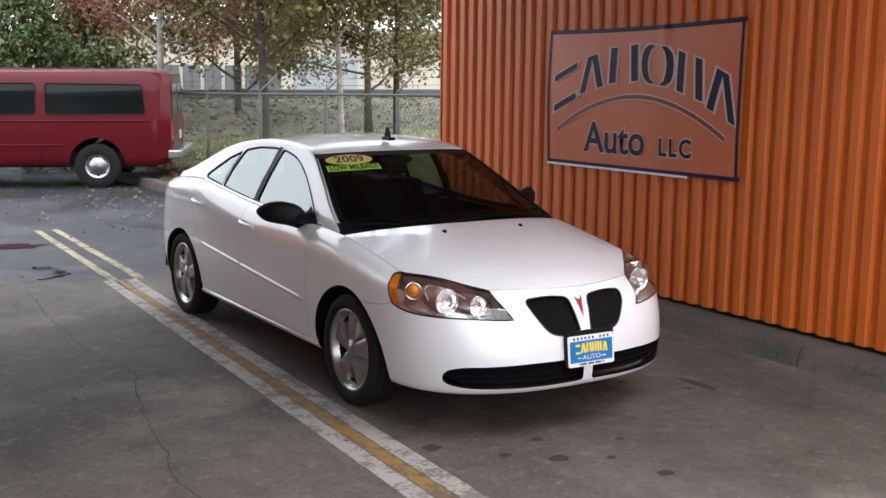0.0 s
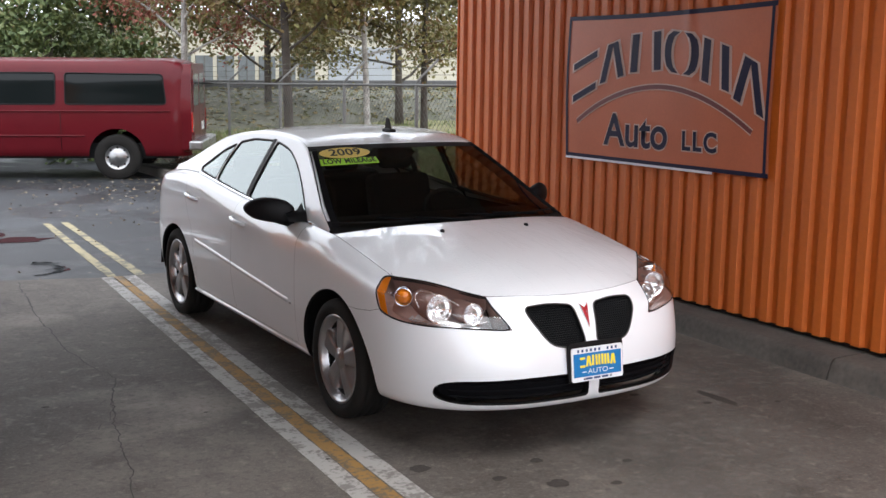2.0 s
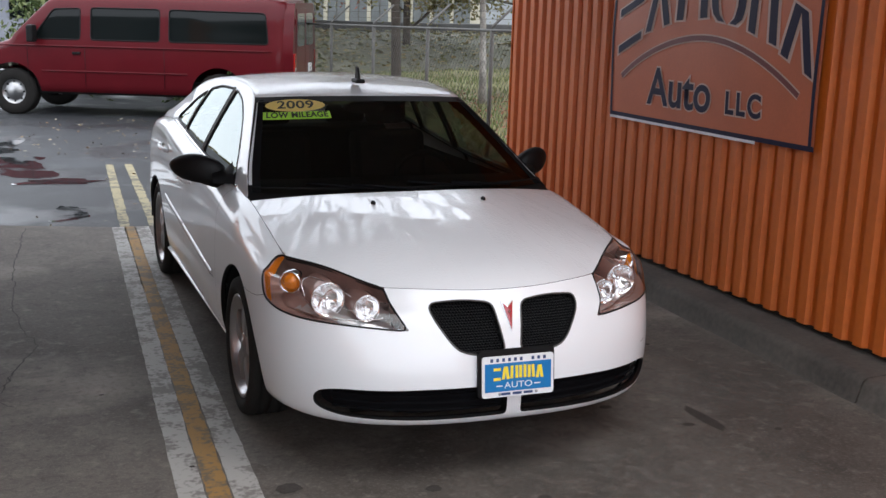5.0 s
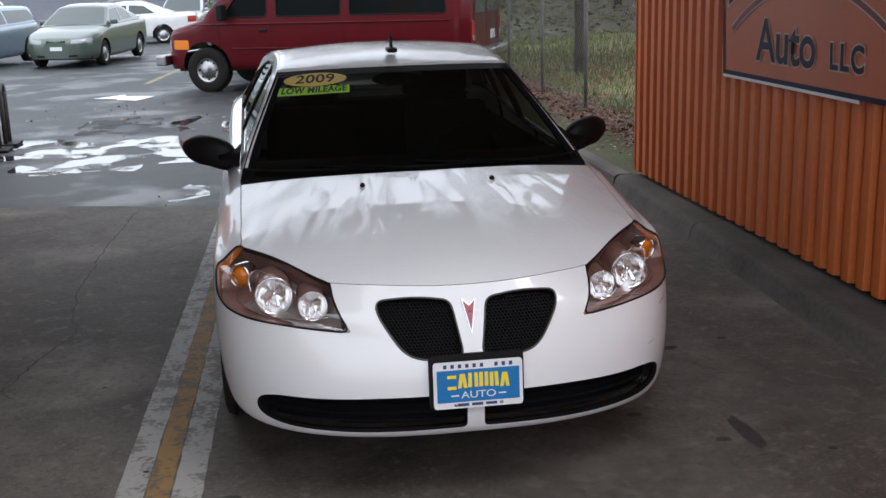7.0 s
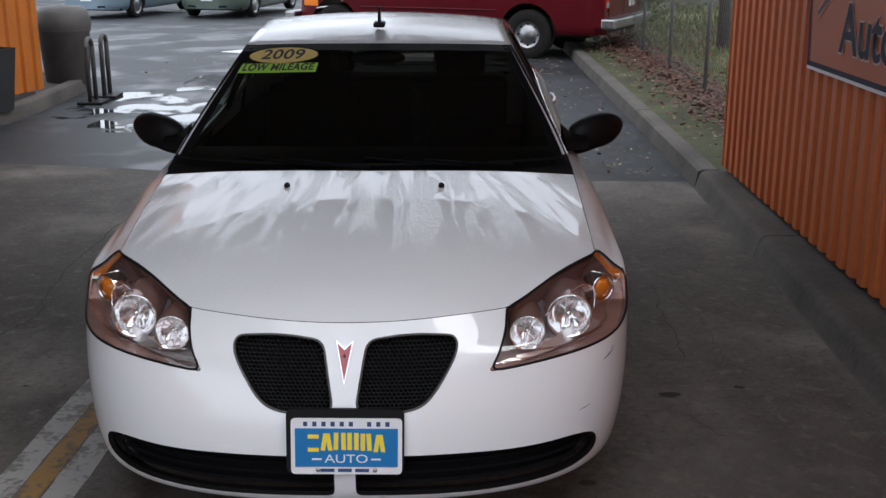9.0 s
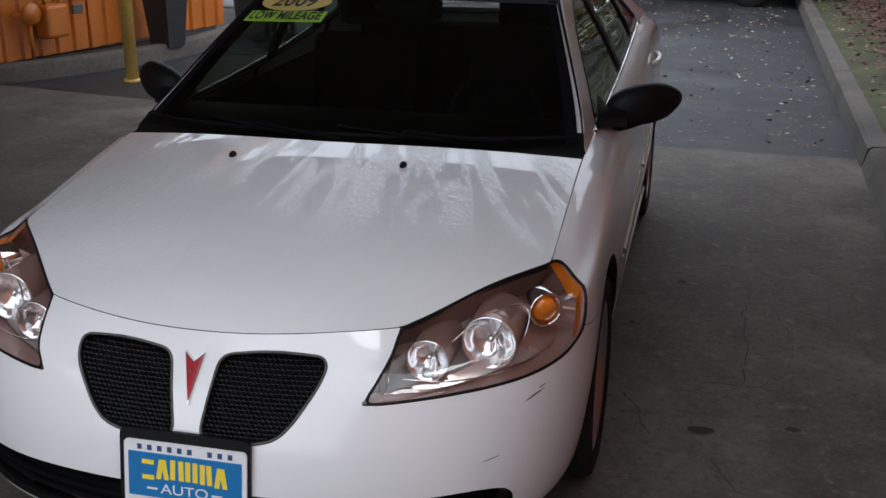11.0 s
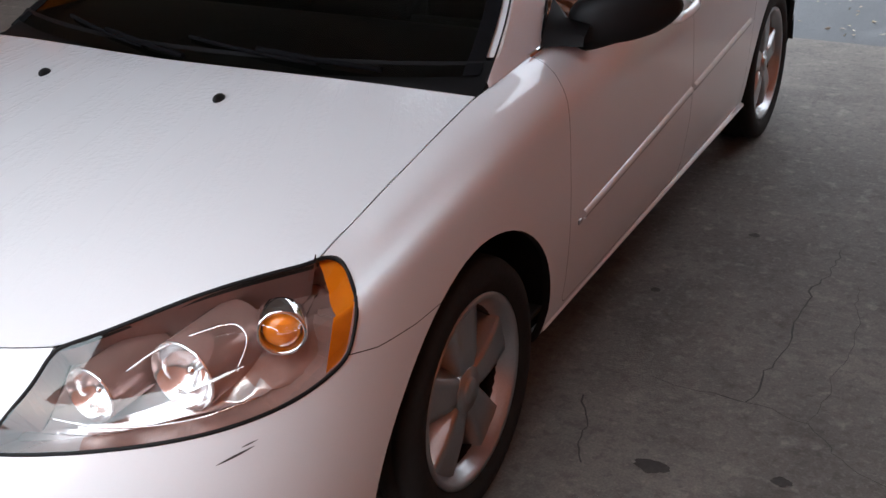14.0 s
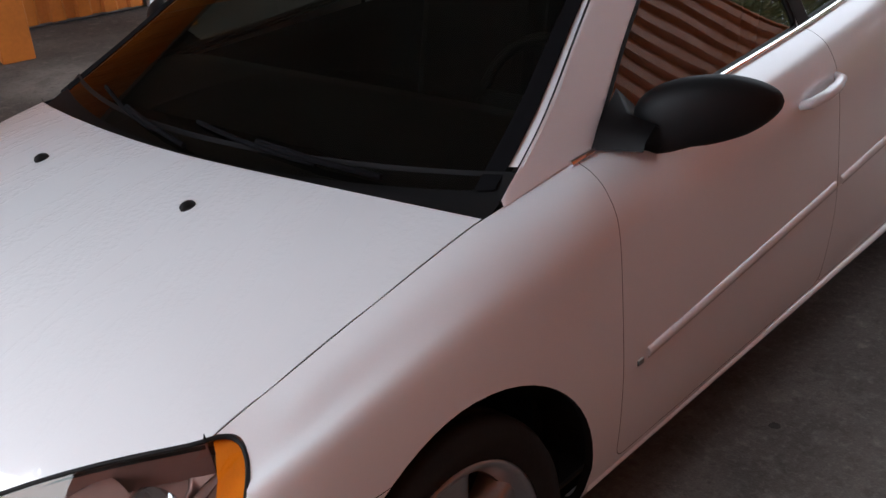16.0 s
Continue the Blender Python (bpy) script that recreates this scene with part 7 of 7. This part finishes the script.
for pts in ([(0, -0.45, 0.40), (0, -0.1, 0.40)], [(0, -0.08, 0.46), (0, -0.08, 0.66), (0, 0.08, 0.66), (0, 0.08, 0.46)], [(0, 0.13, 0.60), (0, 0.42, 0.60), (0, 0.42, 0.0)], [(0, -0.26, 0.40), (0, -0.26, 0.0)]):
    b = tube(pts, 0.018, 10)
    b.transform(MM)
    part("pipe", b, ORANGE_POST, meter)

bin_ = thing("trash_can", "round grey-brown trash can with a domed lid", "trash can")
BM_ = Matrix.Translation((-4.30, 9.80, lot_z(9.8) + 0.08))
b = lathe([(0.0, 0.24), (0.02, 0.26), (0.62, 0.30), (0.64, 0.315), (0.68, 0.315), (0.69, 0.30)], 32, "Z")
b.transform(BM_)
part("drum", b, BIN, bin_)
b = lathe([(0.66, 0.315), (0.70, 0.325), (0.76, 0.32), (0.86, 0.30), (0.92, 0.24), (0.94, 0.0005)], 32, "Z")
b.transform(BM_)
part("lid", b, BIN, bin_)

rack = thing("bike_rack", "grey steel loop bike rack on rubber feet", "bike rack")
for k in range(2):
    y = 8.66 + k * 0.55
    b = bmesh.new()
    z = lot_z(y) - 0.012
    pts = [(-3.66, y - 0.11, z + 0.03), (-3.66, y - 0.11, z + 0.62)] + [(-3.66, y - 0.11 * math.cos(t), z + 0.62 + 0.10 * math.sin(t)) for t in np.linspace(0.2, math.pi - 0.2, 9)] + [(-3.66, y + 0.11, z + 0.62), (-3.66, y + 0.11, z + 0.03)]
    tube(pts, 0.026, 10, b)
    part("loop", b, STEEL, rack)
    part("foot", box(-3.80, -3.52, y - 0.17, y + 0.17, z, z + 0.035, 0.012), BLACK, rack)

# ---- fence with barbed arms ----
fence = thing("chain_link_fence", "grey chain-link fence with angled barbed wire arms", "fence")
FX = lambda y: 3.12 + 0.03 * max(0, y - 8)
ftop = lambda y: 1.58 - 0.022 * (y - 6.3)
POSTS = [4.45, 6.3, 8.25, 10.6, 13.0, 15.5, 18.2, 21.0, 24.0]
for y in POSTS:
    b = tube([(FX(y), y, lot_z(y) + 0.05), (FX(y), y, ftop(y))], 0.023, 10)
    part("post", b, STEEL, fence)
    b = bmesh.new()
    tube([(FX(y), y, ftop(y) - 0.02), (FX(y), y, ftop(y) + 0.04), (FX(y) + 0.30, y + 0.02, ftop(y) + 0.30)], 0.015, 8, b)
    part("barbed_arm", b, STEEL, fence)
part("top_rail", tube([(FX(y), y, ftop(y)) for y in POSTS], 0.016, 8), STEEL, fence)
wires = bmesh.new()
for o, h in ((0.10, 0.10), (0.19, 0.19), (0.28, 0.28)):
    tube([(FX(y) + o, y, ftop(y) + h + 0.02) for y in POSTS], 0.0025, 4, wires)
part("barbed_wire", wires, STEEL, fence)
links = bmesh.new()
p = 0.085
H = 1.42
for sgn in (1, -1):
    y = 4.45 - H
    while y < 20.0 + (H if sgn < 0 else 0):
        pts = []
        for k in (0, 0.5, 1):
            yy = y + sgn * H * k if sgn > 0 else y - H * k
            yy = min(max(yy, 4.45), 21)
            kk = (yy - y) / H if sgn > 0 else (y - yy) / H
            kk = min(max(kk, 0), 1)
            pts.append((FX(yy) - 0.02, yy, lot_z(yy) + 0.10 + kk * (ftop(yy) - lot_z(yy) - 0.12)))
        if (Vector(pts[0]) - Vector(pts[2])).length > 0.1 and pts[0] != pts[1] != pts[2]:
            tube(pts, 0.0018, 3, links, False)
        y += p
tagged(part("wire_mesh", links, STEEL, fence), "diagonal galvanised wire mesh", kind="stuff")


# ---- trees, shrubs, fallen leaves ----
def leaf_material(name, a, b_, c):
    m = bpy.data.materials.new(name)
    m.use_nodes = True
    nt = m.node_tree
    bs = nt.nodes["Principled BSDF"]
    geo = nt.nodes.new("ShaderNodeNewGeometry")
    ramp = nt.nodes.new("ShaderNodeValToRGB")
    ramp.color_ramp.elements[0].color, ramp.color_ramp.elements[1].color = (*a, 1), (*c, 1)
    e = ramp.color_ramp.elements.new(0.5)
    e.color = (*b_, 1)
    nt.links.new(geo.outputs["Random Per Island"], ramp.inputs[0])
    nt.links.new(ramp.outputs[0], bs.inputs["Base Color"])
    bs.inputs["Roughness"].default_value = 0.6
    return m


YELLOW_GREEN = leaf_material("autumn_yellow_leaves", (0.11, 0.11, 0.03), (0.17, 0.145, 0.045), (0.16, 0.09, 0.04))
OLIVE = leaf_material("olive_leaves", (0.085, 0.092, 0.03), (0.14, 0.125, 0.042), (0.19, 0.14, 0.055))
RUSSET = leaf_material("russet_leaves", (0.20, 0.05, 0.03), (0.28, 0.09, 0.06), (0.16, 0.10, 0.04))
CONIFER = leaf_material("conifer_needles", (0.045, 0.075, 0.022), (0.08, 0.115, 0.032), (0.13, 0.145, 0.045))
FALLEN = leaf_material("fallen_leaves", (0.26, 0.21, 0.11), (0.16, 0.10, 0.06), (0.36, 0.33, 0.26))
BROWN_FALLEN = leaf_material("brown_fallen_leaves", (0.09, 0.032, 0.02), (0.13, 0.055, 0.035), (0.05, 0.025, 0.018))


def leaves_mesh(spots, size, seed, flatness=0.0):
    """Folded leaves as small four-sided blades at the given places."""
    rng = np.random.default_rng(seed)
    n = len(spots)
    c = np.array(spots)
    d1 = rng.normal(size=(n, 3))
    if flatness:
        d1[:, 2] *= 1 - flatness
    d1 /= np.linalg.norm(d1, axis=1)[:, None]
    d2 = rng.normal(size=(n, 3))
    if flatness:
        d2[:, 2] *= 1 - flatness
    d2 -= (d2 * d1).sum(1)[:, None] * d1
    d2 /= np.linalg.norm(d2, axis=1)[:, None]
    s = size * rng.uniform(0.6, 1.3, n)[:, None]
    up = np.cross(d1, d2) * s * 0.18
    v = np.stack([c - d1 * s, c + d2 * s * 0.55 + up, c + d1 * s, c - d2 * s * 0.55 + up], 1).reshape(-1, 3)
    f = np.arange(n * 4).reshape(n, 4)
    tri = np.concatenate([f[:, [0, 1, 2]], f[:, [0, 2, 3]]])
    me = bpy.data.meshes.new("leaves")
    me.from_pydata(v.tolist(), [], tri.tolist())
    return me


def tree(name, label, at, height, girth, seed, leaf, count, size, bark, spread=0.5, first=0.3, droop=0.0, limbs=11):
    rng = random.Random(seed)
    t = thing(name, label, "tree")
    base = Vector((at[0], at[1], at[2]))
    trunk = []
    lean = Vector((rng.uniform(-0.04, 0.04), rng.uniform(-0.04, 0.04), 0))
    n = 9
    for i in range(n + 1):
        k = i / n
        trunk.append(base + Vector((0, 0, height * k)) + lean * height * k + Vector((math.sin(k * 5 + seed), math.cos(k * 4 + seed), 0)) * 0.05 * k * height * 0.2)
    part("trunk", tube(trunk, [girth * (1.25 if i == 0 else 1) * (1 - 0.85 * i / n) + 0.01 for i in range(n + 1)], 10), bark, t)
    tips, limb_bm = [], bmesh.new()
    for j in range(limbs):
        k = first + (0.97 - first) * j / (limbs - 1)
        p = trunk[int(k * n)].lerp(trunk[min(n, int(k * n) + 1)], k * n - int(k * n))
        a = j * 2.4 + rng.uniform(-0.4, 0.4)
        ln = height * spread * (1.05 - 0.75 * k) * rng.uniform(0.75, 1.15)
        d = Vector((math.cos(a), math.sin(a), rng.uniform(0.25, 0.75) - droop))
        pts, q = [p], p.copy()
        for s in range(5):
            d = (d + Vector((rng.uniform(-0.25, 0.25), rng.uniform(-0.25, 0.25), rng.uniform(-0.1, 0.18) - droop * 0.3))).normalized()
            q = q + d * ln / 5
            pts.append(q.copy())
            if s > 0:
                for _ in range(3):
                    e = (d + Vector((rng.uniform(-1, 1), rng.uniform(-1, 1), rng.uniform(-0.5, 0.6)))).normalized()
                    w = [q, q + e * ln * 0.12, q + e * ln * 0.22 + Vector((0, 0, -0.04 * ln))]
                    tube(w, [girth * 0.10, girth * 0.06, 0.004], 4, limb_bm, False)
                    tips += [w[1], w[2], q]
        tube(pts, [girth * 0.36 * (1 - 0.16 * i) * (1.05 - 0.6 * k) + 0.006 for i in range(6)], 6, limb_bm, False)
    tagged(part("branching", limb_bm, bark, t), kind="stuff")
    r2 = np.random.default_rng(seed)
    tips = np.array([tuple(p) for p in tips])
    pick = tips[r2.integers(0, len(tips), count)] + r2.normal(size=(count, 3)) * height * 0.035
    me = leaves_mesh(pick, size, seed)
    me.materials.append(leaf)
    ob = new("crown", me)
    ob.parent = t
    tagged(ob, kind="stuff")
    return t


def gz2(x, y):
    return lot_z(y) + 0.12 + 0.25 * min(1, max(0, (x - 4.2) * 0.12)) * 0.8


tree("tree", "young street tree with sparse yellow-green autumn leaves", (4.62, 13.6, lot_z(13.6) + 0.05), 7.0, 0.085, 3, YELLOW_GREEN, 32000, 0.056, BARK, 0.42, 0.30, 0.04, 18)
tree("tree", "tree with olive and yellow leaves behind the fence", (8.2, 15.0, lot_z(15) + 0.3), 7.0, 0.07, 5, OLIVE, 20000, 0.06, BARK, 0.42, 0.24, 0.10, 18)
tree("tree", "pale-barked tree with thin yellow leaves", (6.6, 14.4, lot_z(15) + 0.2), 6.5, 0.06, 8, YELLOW_GREEN, 18000, 0.055, BARK_PALE, 0.40, 0.3, 0.05, 17)
tree("tree", "pale-barked tree with russet leaves", (3.7, 16.6, lot_z(17)), 7.0, 0.075, 11, RUSSET, 17000, 0.05, BARK_PALE, 0.45, 0.3, 0.0, 14)
tree("tree", "bare-limbed tree with a few russet leaves", (1.0, 26.0, lot_z(26)), 9.0, 0.10, 14, RUSSET, 11000, 0.06, BARK_PALE, 0.45, 0.3, 0.0, 14)
tree("tree", "tree with olive leaves in the far yard", (12.5, 24.0, lot_z(24) + 0.3), 8.5, 0.11, 17, OLIVE, 16000, 0.07, BARK, 0.45, 0.15, 0.1, 15)
tree("tree", "tree with olive leaves behind the yard", (5.2, 30.0, lot_z(30) + 0.2), 9.0, 0.11, 23, OLIVE, 15000, 0.09, BARK, 0.45, 0.12, 0.05, 15)

tree("tree", "broad olive tree before the warehouse", (9.6, 27.0, lot_z(27) + 0.3), 9.0, 0.11, 29, OLIVE, 20000, 0.085, BARK, 0.48, 0.12, 0.05, 16)


def conifer(at, height, wide, seed, label):
    t = thing("conifer", label, "conifer")
    rng = np.random.default_rng(seed)
    part("trunk", tube([(at[0], at[1], at[2]), (at[0], at[1], at[2] + height * 0.95)], [0.16, 0.02], 8), BARK, t)
    spots = []
    for j in range(210):
        k = rng.uniform(0.04, 0.98) ** 0.9
        a = rng.uniform(0, 2 * math.pi)
        r = wide * (1 - k) ** 0.7 * rng.uniform(0.7, 1.1)
        tip = np.array([at[0] + r * math.cos(a), at[1] + r * math.sin(a), at[2] + height * k - 0.1 * r])
        root = np.array([at[0], at[1], at[2] + height * k * 1.02])
        for s in rng.uniform(0.35, 1.0, 46):
            spots.append(root + (tip - root) * s + rng.normal(size=3) * 0.10 * (0.5 + s))
    me = leaves_mesh(spots, 0.07, seed)
    me.materials.append(CONIFER)
    ob = new("crown", me)
    ob.parent = t
    tagged(ob, kind="stuff")


conifer((1.7, 19.5, lot_z(19.5)), 4.7, 2.2, 31, "dark green conifer behind the van")
conifer((0.1, 20.4, lot_z(20)), 4.3, 2.4, 32, "broad dark green conifer behind the van")
conifer((3.3, 20.6, lot_z(20)), 4.4, 1.9, 33, "small dark green conifer behind the van")


def scatter(name, label, count, seed, place, size, mat):
    rng = np.random.default_rng(seed)
    pts = [place(rng) for _ in range(count)]
    me = leaves_mesh(pts, size, seed, 0.85)
    me.materials.append(mat)
    ob = new(name, me)
    tagged(ob, label, "leaves", kind="stuff")


def verge_spot(rng):
    y = rng.uniform(4.3, 17)
    x = 2.36 + 0.018 * (y - 4.1) + rng.uniform(0, 1.2) ** 1.0
    return (x, y, lot_z(y) + 0.135 + 0.05 * min(1, (x - 2.3) * 0.8))


def fence_spot(rng):
    y = rng.uniform(4.3, 18)
    x = FX(y) + rng.normal() * 0.22 - 0.12
    return (x, y, lot_z(y) + 0.17 + 0.06 * rng.uniform())


def lot_spot(rng):
    y = rng.uniform(4.5, 14.5)
    x = 2.1 - abs(rng.normal()) * 1.3
    return (x, y, lot_z(y) - 0.004)


def far_spot(rng):
    y = rng.uniform(9, 14)
    x = rng.uniform(-4, 2.2)
    return (x, y, lot_z(y) - 0.004)


scatter("fallen_leaves", "pale fallen leaves on the mossy verge", 620, 51, verge_spot, 0.022, FALLEN)
scatter("leaf_litter", "brown leaf litter piled along the fence", 5200, 52, fence_spot, 0.032, BROWN_FALLEN)


def bank_spot(rng):
    y = rng.uniform(4.6, 18)
    x = FX(y) + 0.2 + rng.uniform(0, 1) ** 1.6 * 4.5
    return (x, y, gz2(x, y) + 0.03)


scatter("leaf_litter", "russet leaves strewn over the grass bank", 5200, 56, bank_spot, 0.040, RUSSET)
scatter("fallen_leaves", "fallen leaves on the wet asphalt", 720, 53, lot_spot, 0.021, FALLEN)
scatter("fallen_leaves", "fallen leaves near the van", 260, 54, far_spot, 0.026, FALLEN)


def grass_spot(rng):
    y = rng.uniform(5, 26)
    x = FX(y) + 0.3 + rng.uniform(0, 1) ** 1.3 * 12
    return (x, y, gz2(x, y) + 0.06)


DRY_GRASS = leaf_material("rough_grass", (0.08, 0.13, 0.025), (0.12, 0.15, 0.04), (0.15, 0.13, 0.06))
rng = np.random.default_rng(61)
gp = np.array([grass_spot(rng) for _ in range(18000)])
hgt = rng.uniform(0.02, 0.11, 18000)
ang = rng.uniform(0, 2 * math.pi, 18000)
w = np.stack([np.cos(ang), np.sin(ang), np.zeros(18000)], 1) * 0.02
tip = np.stack([rng.normal(size=18000) * 0.06, rng.normal(size=18000) * 0.06, hgt], 1)
v = np.stack([gp - w - [0, 0, 0.1], gp + w - [0, 0, 0.1], gp + tip], 1).reshape(-1, 3)
me = bpy.data.meshes.new("grass")
me.from_pydata(v.tolist(), [], np.arange(54000).reshape(18000, 3).tolist())
me.materials.append(DRY_GRASS)
tagged(new("grass", me), "rough yellow-green winter grass", "grass", kind="stuff")

# ---- the far side: railway bank, pale warehouse, dark-roofed office ----
BANK = material("bank_scrub", (0.10, 0.095, 0.075), 0.95, 0, 0.9, 0.8, 8, 0.6, other=(0.05, 0.058, 0.028))
bank = [[Vector((x, y, z)) for x in np.linspace(4.5, 70, 20)] for y, z in ((24, -0.45), (27, 0.55), (29, 0.8), (31, 0.8), (33, 0.0))]
structure("bank", grid(bank, flip=False), BANK, "scrubby gravel bank rising to the low wall")
structure("guard_wall", box(5.0, 70.0, 30.0, 30.3, 0.5, 1.12, 0.03), material("dark_concrete", (0.09, 0.09, 0.09), 0.9, 0, 0.3, 1, 10, 0.2), "long low dark wall along the bank")
def scrub_spot(rng):
    y = rng.uniform(22, 30)
    return (4.8 + rng.uniform(0, 1) ** 1.2 * 30, y, float(np.interp(y, [22, 24, 27, 29, 31], [-0.35, -0.42, 0.55, 0.8, 0.8])) + rng.uniform(0, 0.10))


scatter("scrub", "low dry scrub and ivy on the bank", 9000, 58, scrub_spot, 0.085, OLIVE)
CREAM = material("cream_wall", (0.44, 0.41, 0.33), 0.8, 0, 0.15, 0.4, 6, 0.1)
ware = thing("warehouse", "cream painted warehouse behind the trees", "building")
part("wall", box(11.0, 60.0, 44.0, 70.0, -0.5, 3.5), CREAM, ware)
part("roof", box(10.6, 60.4, 43.6, 70.4, 3.5, 3.75, 0.05), material("pale_roof", (0.4, 0.4, 0.4), 0.7, 0, 0.2, 0.4, 6), ware)
for x0 in (19.5, 30.0, 41.0):
    d = part("roller_door", box(x0, x0 + 3.4, 43.93, 44.03, -0.4, 2.4, 0.02), material("roller_grey", (0.28, 0.30, 0.32), 0.5, 0, 0.1, 1, 20), ware)
for k in range(9):
    x0 = 10.0 + 1.0 * k
    wdw = part("window", box(x0, x0 + 0.8, 43.93, 44.02, 0.6, 1.9, 0.02), material("dull_window", (0.10, 0.11, 0.115), 0.3, 0, 0.2, 2, 10) if k == 0 else bpy.data.materials["dull_window"], ware)
    part("frame", box(x0 + 0.38, x0 + 0.42, 43.90, 43.935, 0.6, 1.9), STEEL, wdw)

office = thing("office_building", "grey-blue office with a dark shingle roof across the yard", "building")
OFF = material("office_grey", (0.25, 0.26, 0.30), 0.8, 0, 0.15, 0.5, 8, 0.1)
part("wall", box(-34.0, 3.0, 52.0, 62.0, -0.8, 2.3), OFF, office)
rf = prism([(-35, 51.2, 2.25), (-35, 57, 4.6), (-35, 62.8, 2.25)], (39, 0, 0))
part("roof", rf, material("dark_shingles", (0.07, 0.07, 0.075), 0.85, 0, 0.3, 1.5, 20, 0.3), office)
sg = part("sign", box(-12.3, -7.6, 51.90, 51.98, 0.9, 2.2, 0.02), PLATE_WHITE, office, "white sign board with illegible dark lines")
for r in range(3):
    part("sign_bar", box(-12.0, -9.9 - 0.2 * r, 51.88, 51.905, 1.85 - 0.35 * r, 2.02 - 0.35 * r), DECAL_BLACK, sg)
    part("sign_bar", box(-9.5, -7.9 - 0.15 * r, 51.88, 51.905, 1.85 - 0.35 * r, 2.02 - 0.35 * r), DECAL_BLACK, sg)
for x0 in (-30, -25, -20, -15, -4.5, -1):
    wdw = part("window", box(x0, x0 + 2.2, 51.93, 52.02, 0.4, 1.8, 0.02), DARK_GLASS, office)
    part("frame", box(x0 + 1.07, x0 + 1.13, 51.90, 51.935, 0.4, 1.8), OFF, wdw)
for k, (x, h, sd) in enumerate(((-34, 8, 71), (-27, 9, 72), (-19, 6, 73), (-12, 6, 74), (-3, 6.5, 75), (8, 8, 76))):
    tree("tree", "distant tree behind the office", (x, 66 + (k % 3) * 3, -0.7), h, 0.3, sd, OLIVE, 6000, 0.22, BARK, 0.42, 0.12, 0.0, 13)
lane(-2.85, 17.8, -2.2, 24.5, 0.12, lambda yy: lot_z(yy) - 0.008, 6, PAINT_PALE, "painted_line", "faded yellow bay line on asphalt", 0.012)
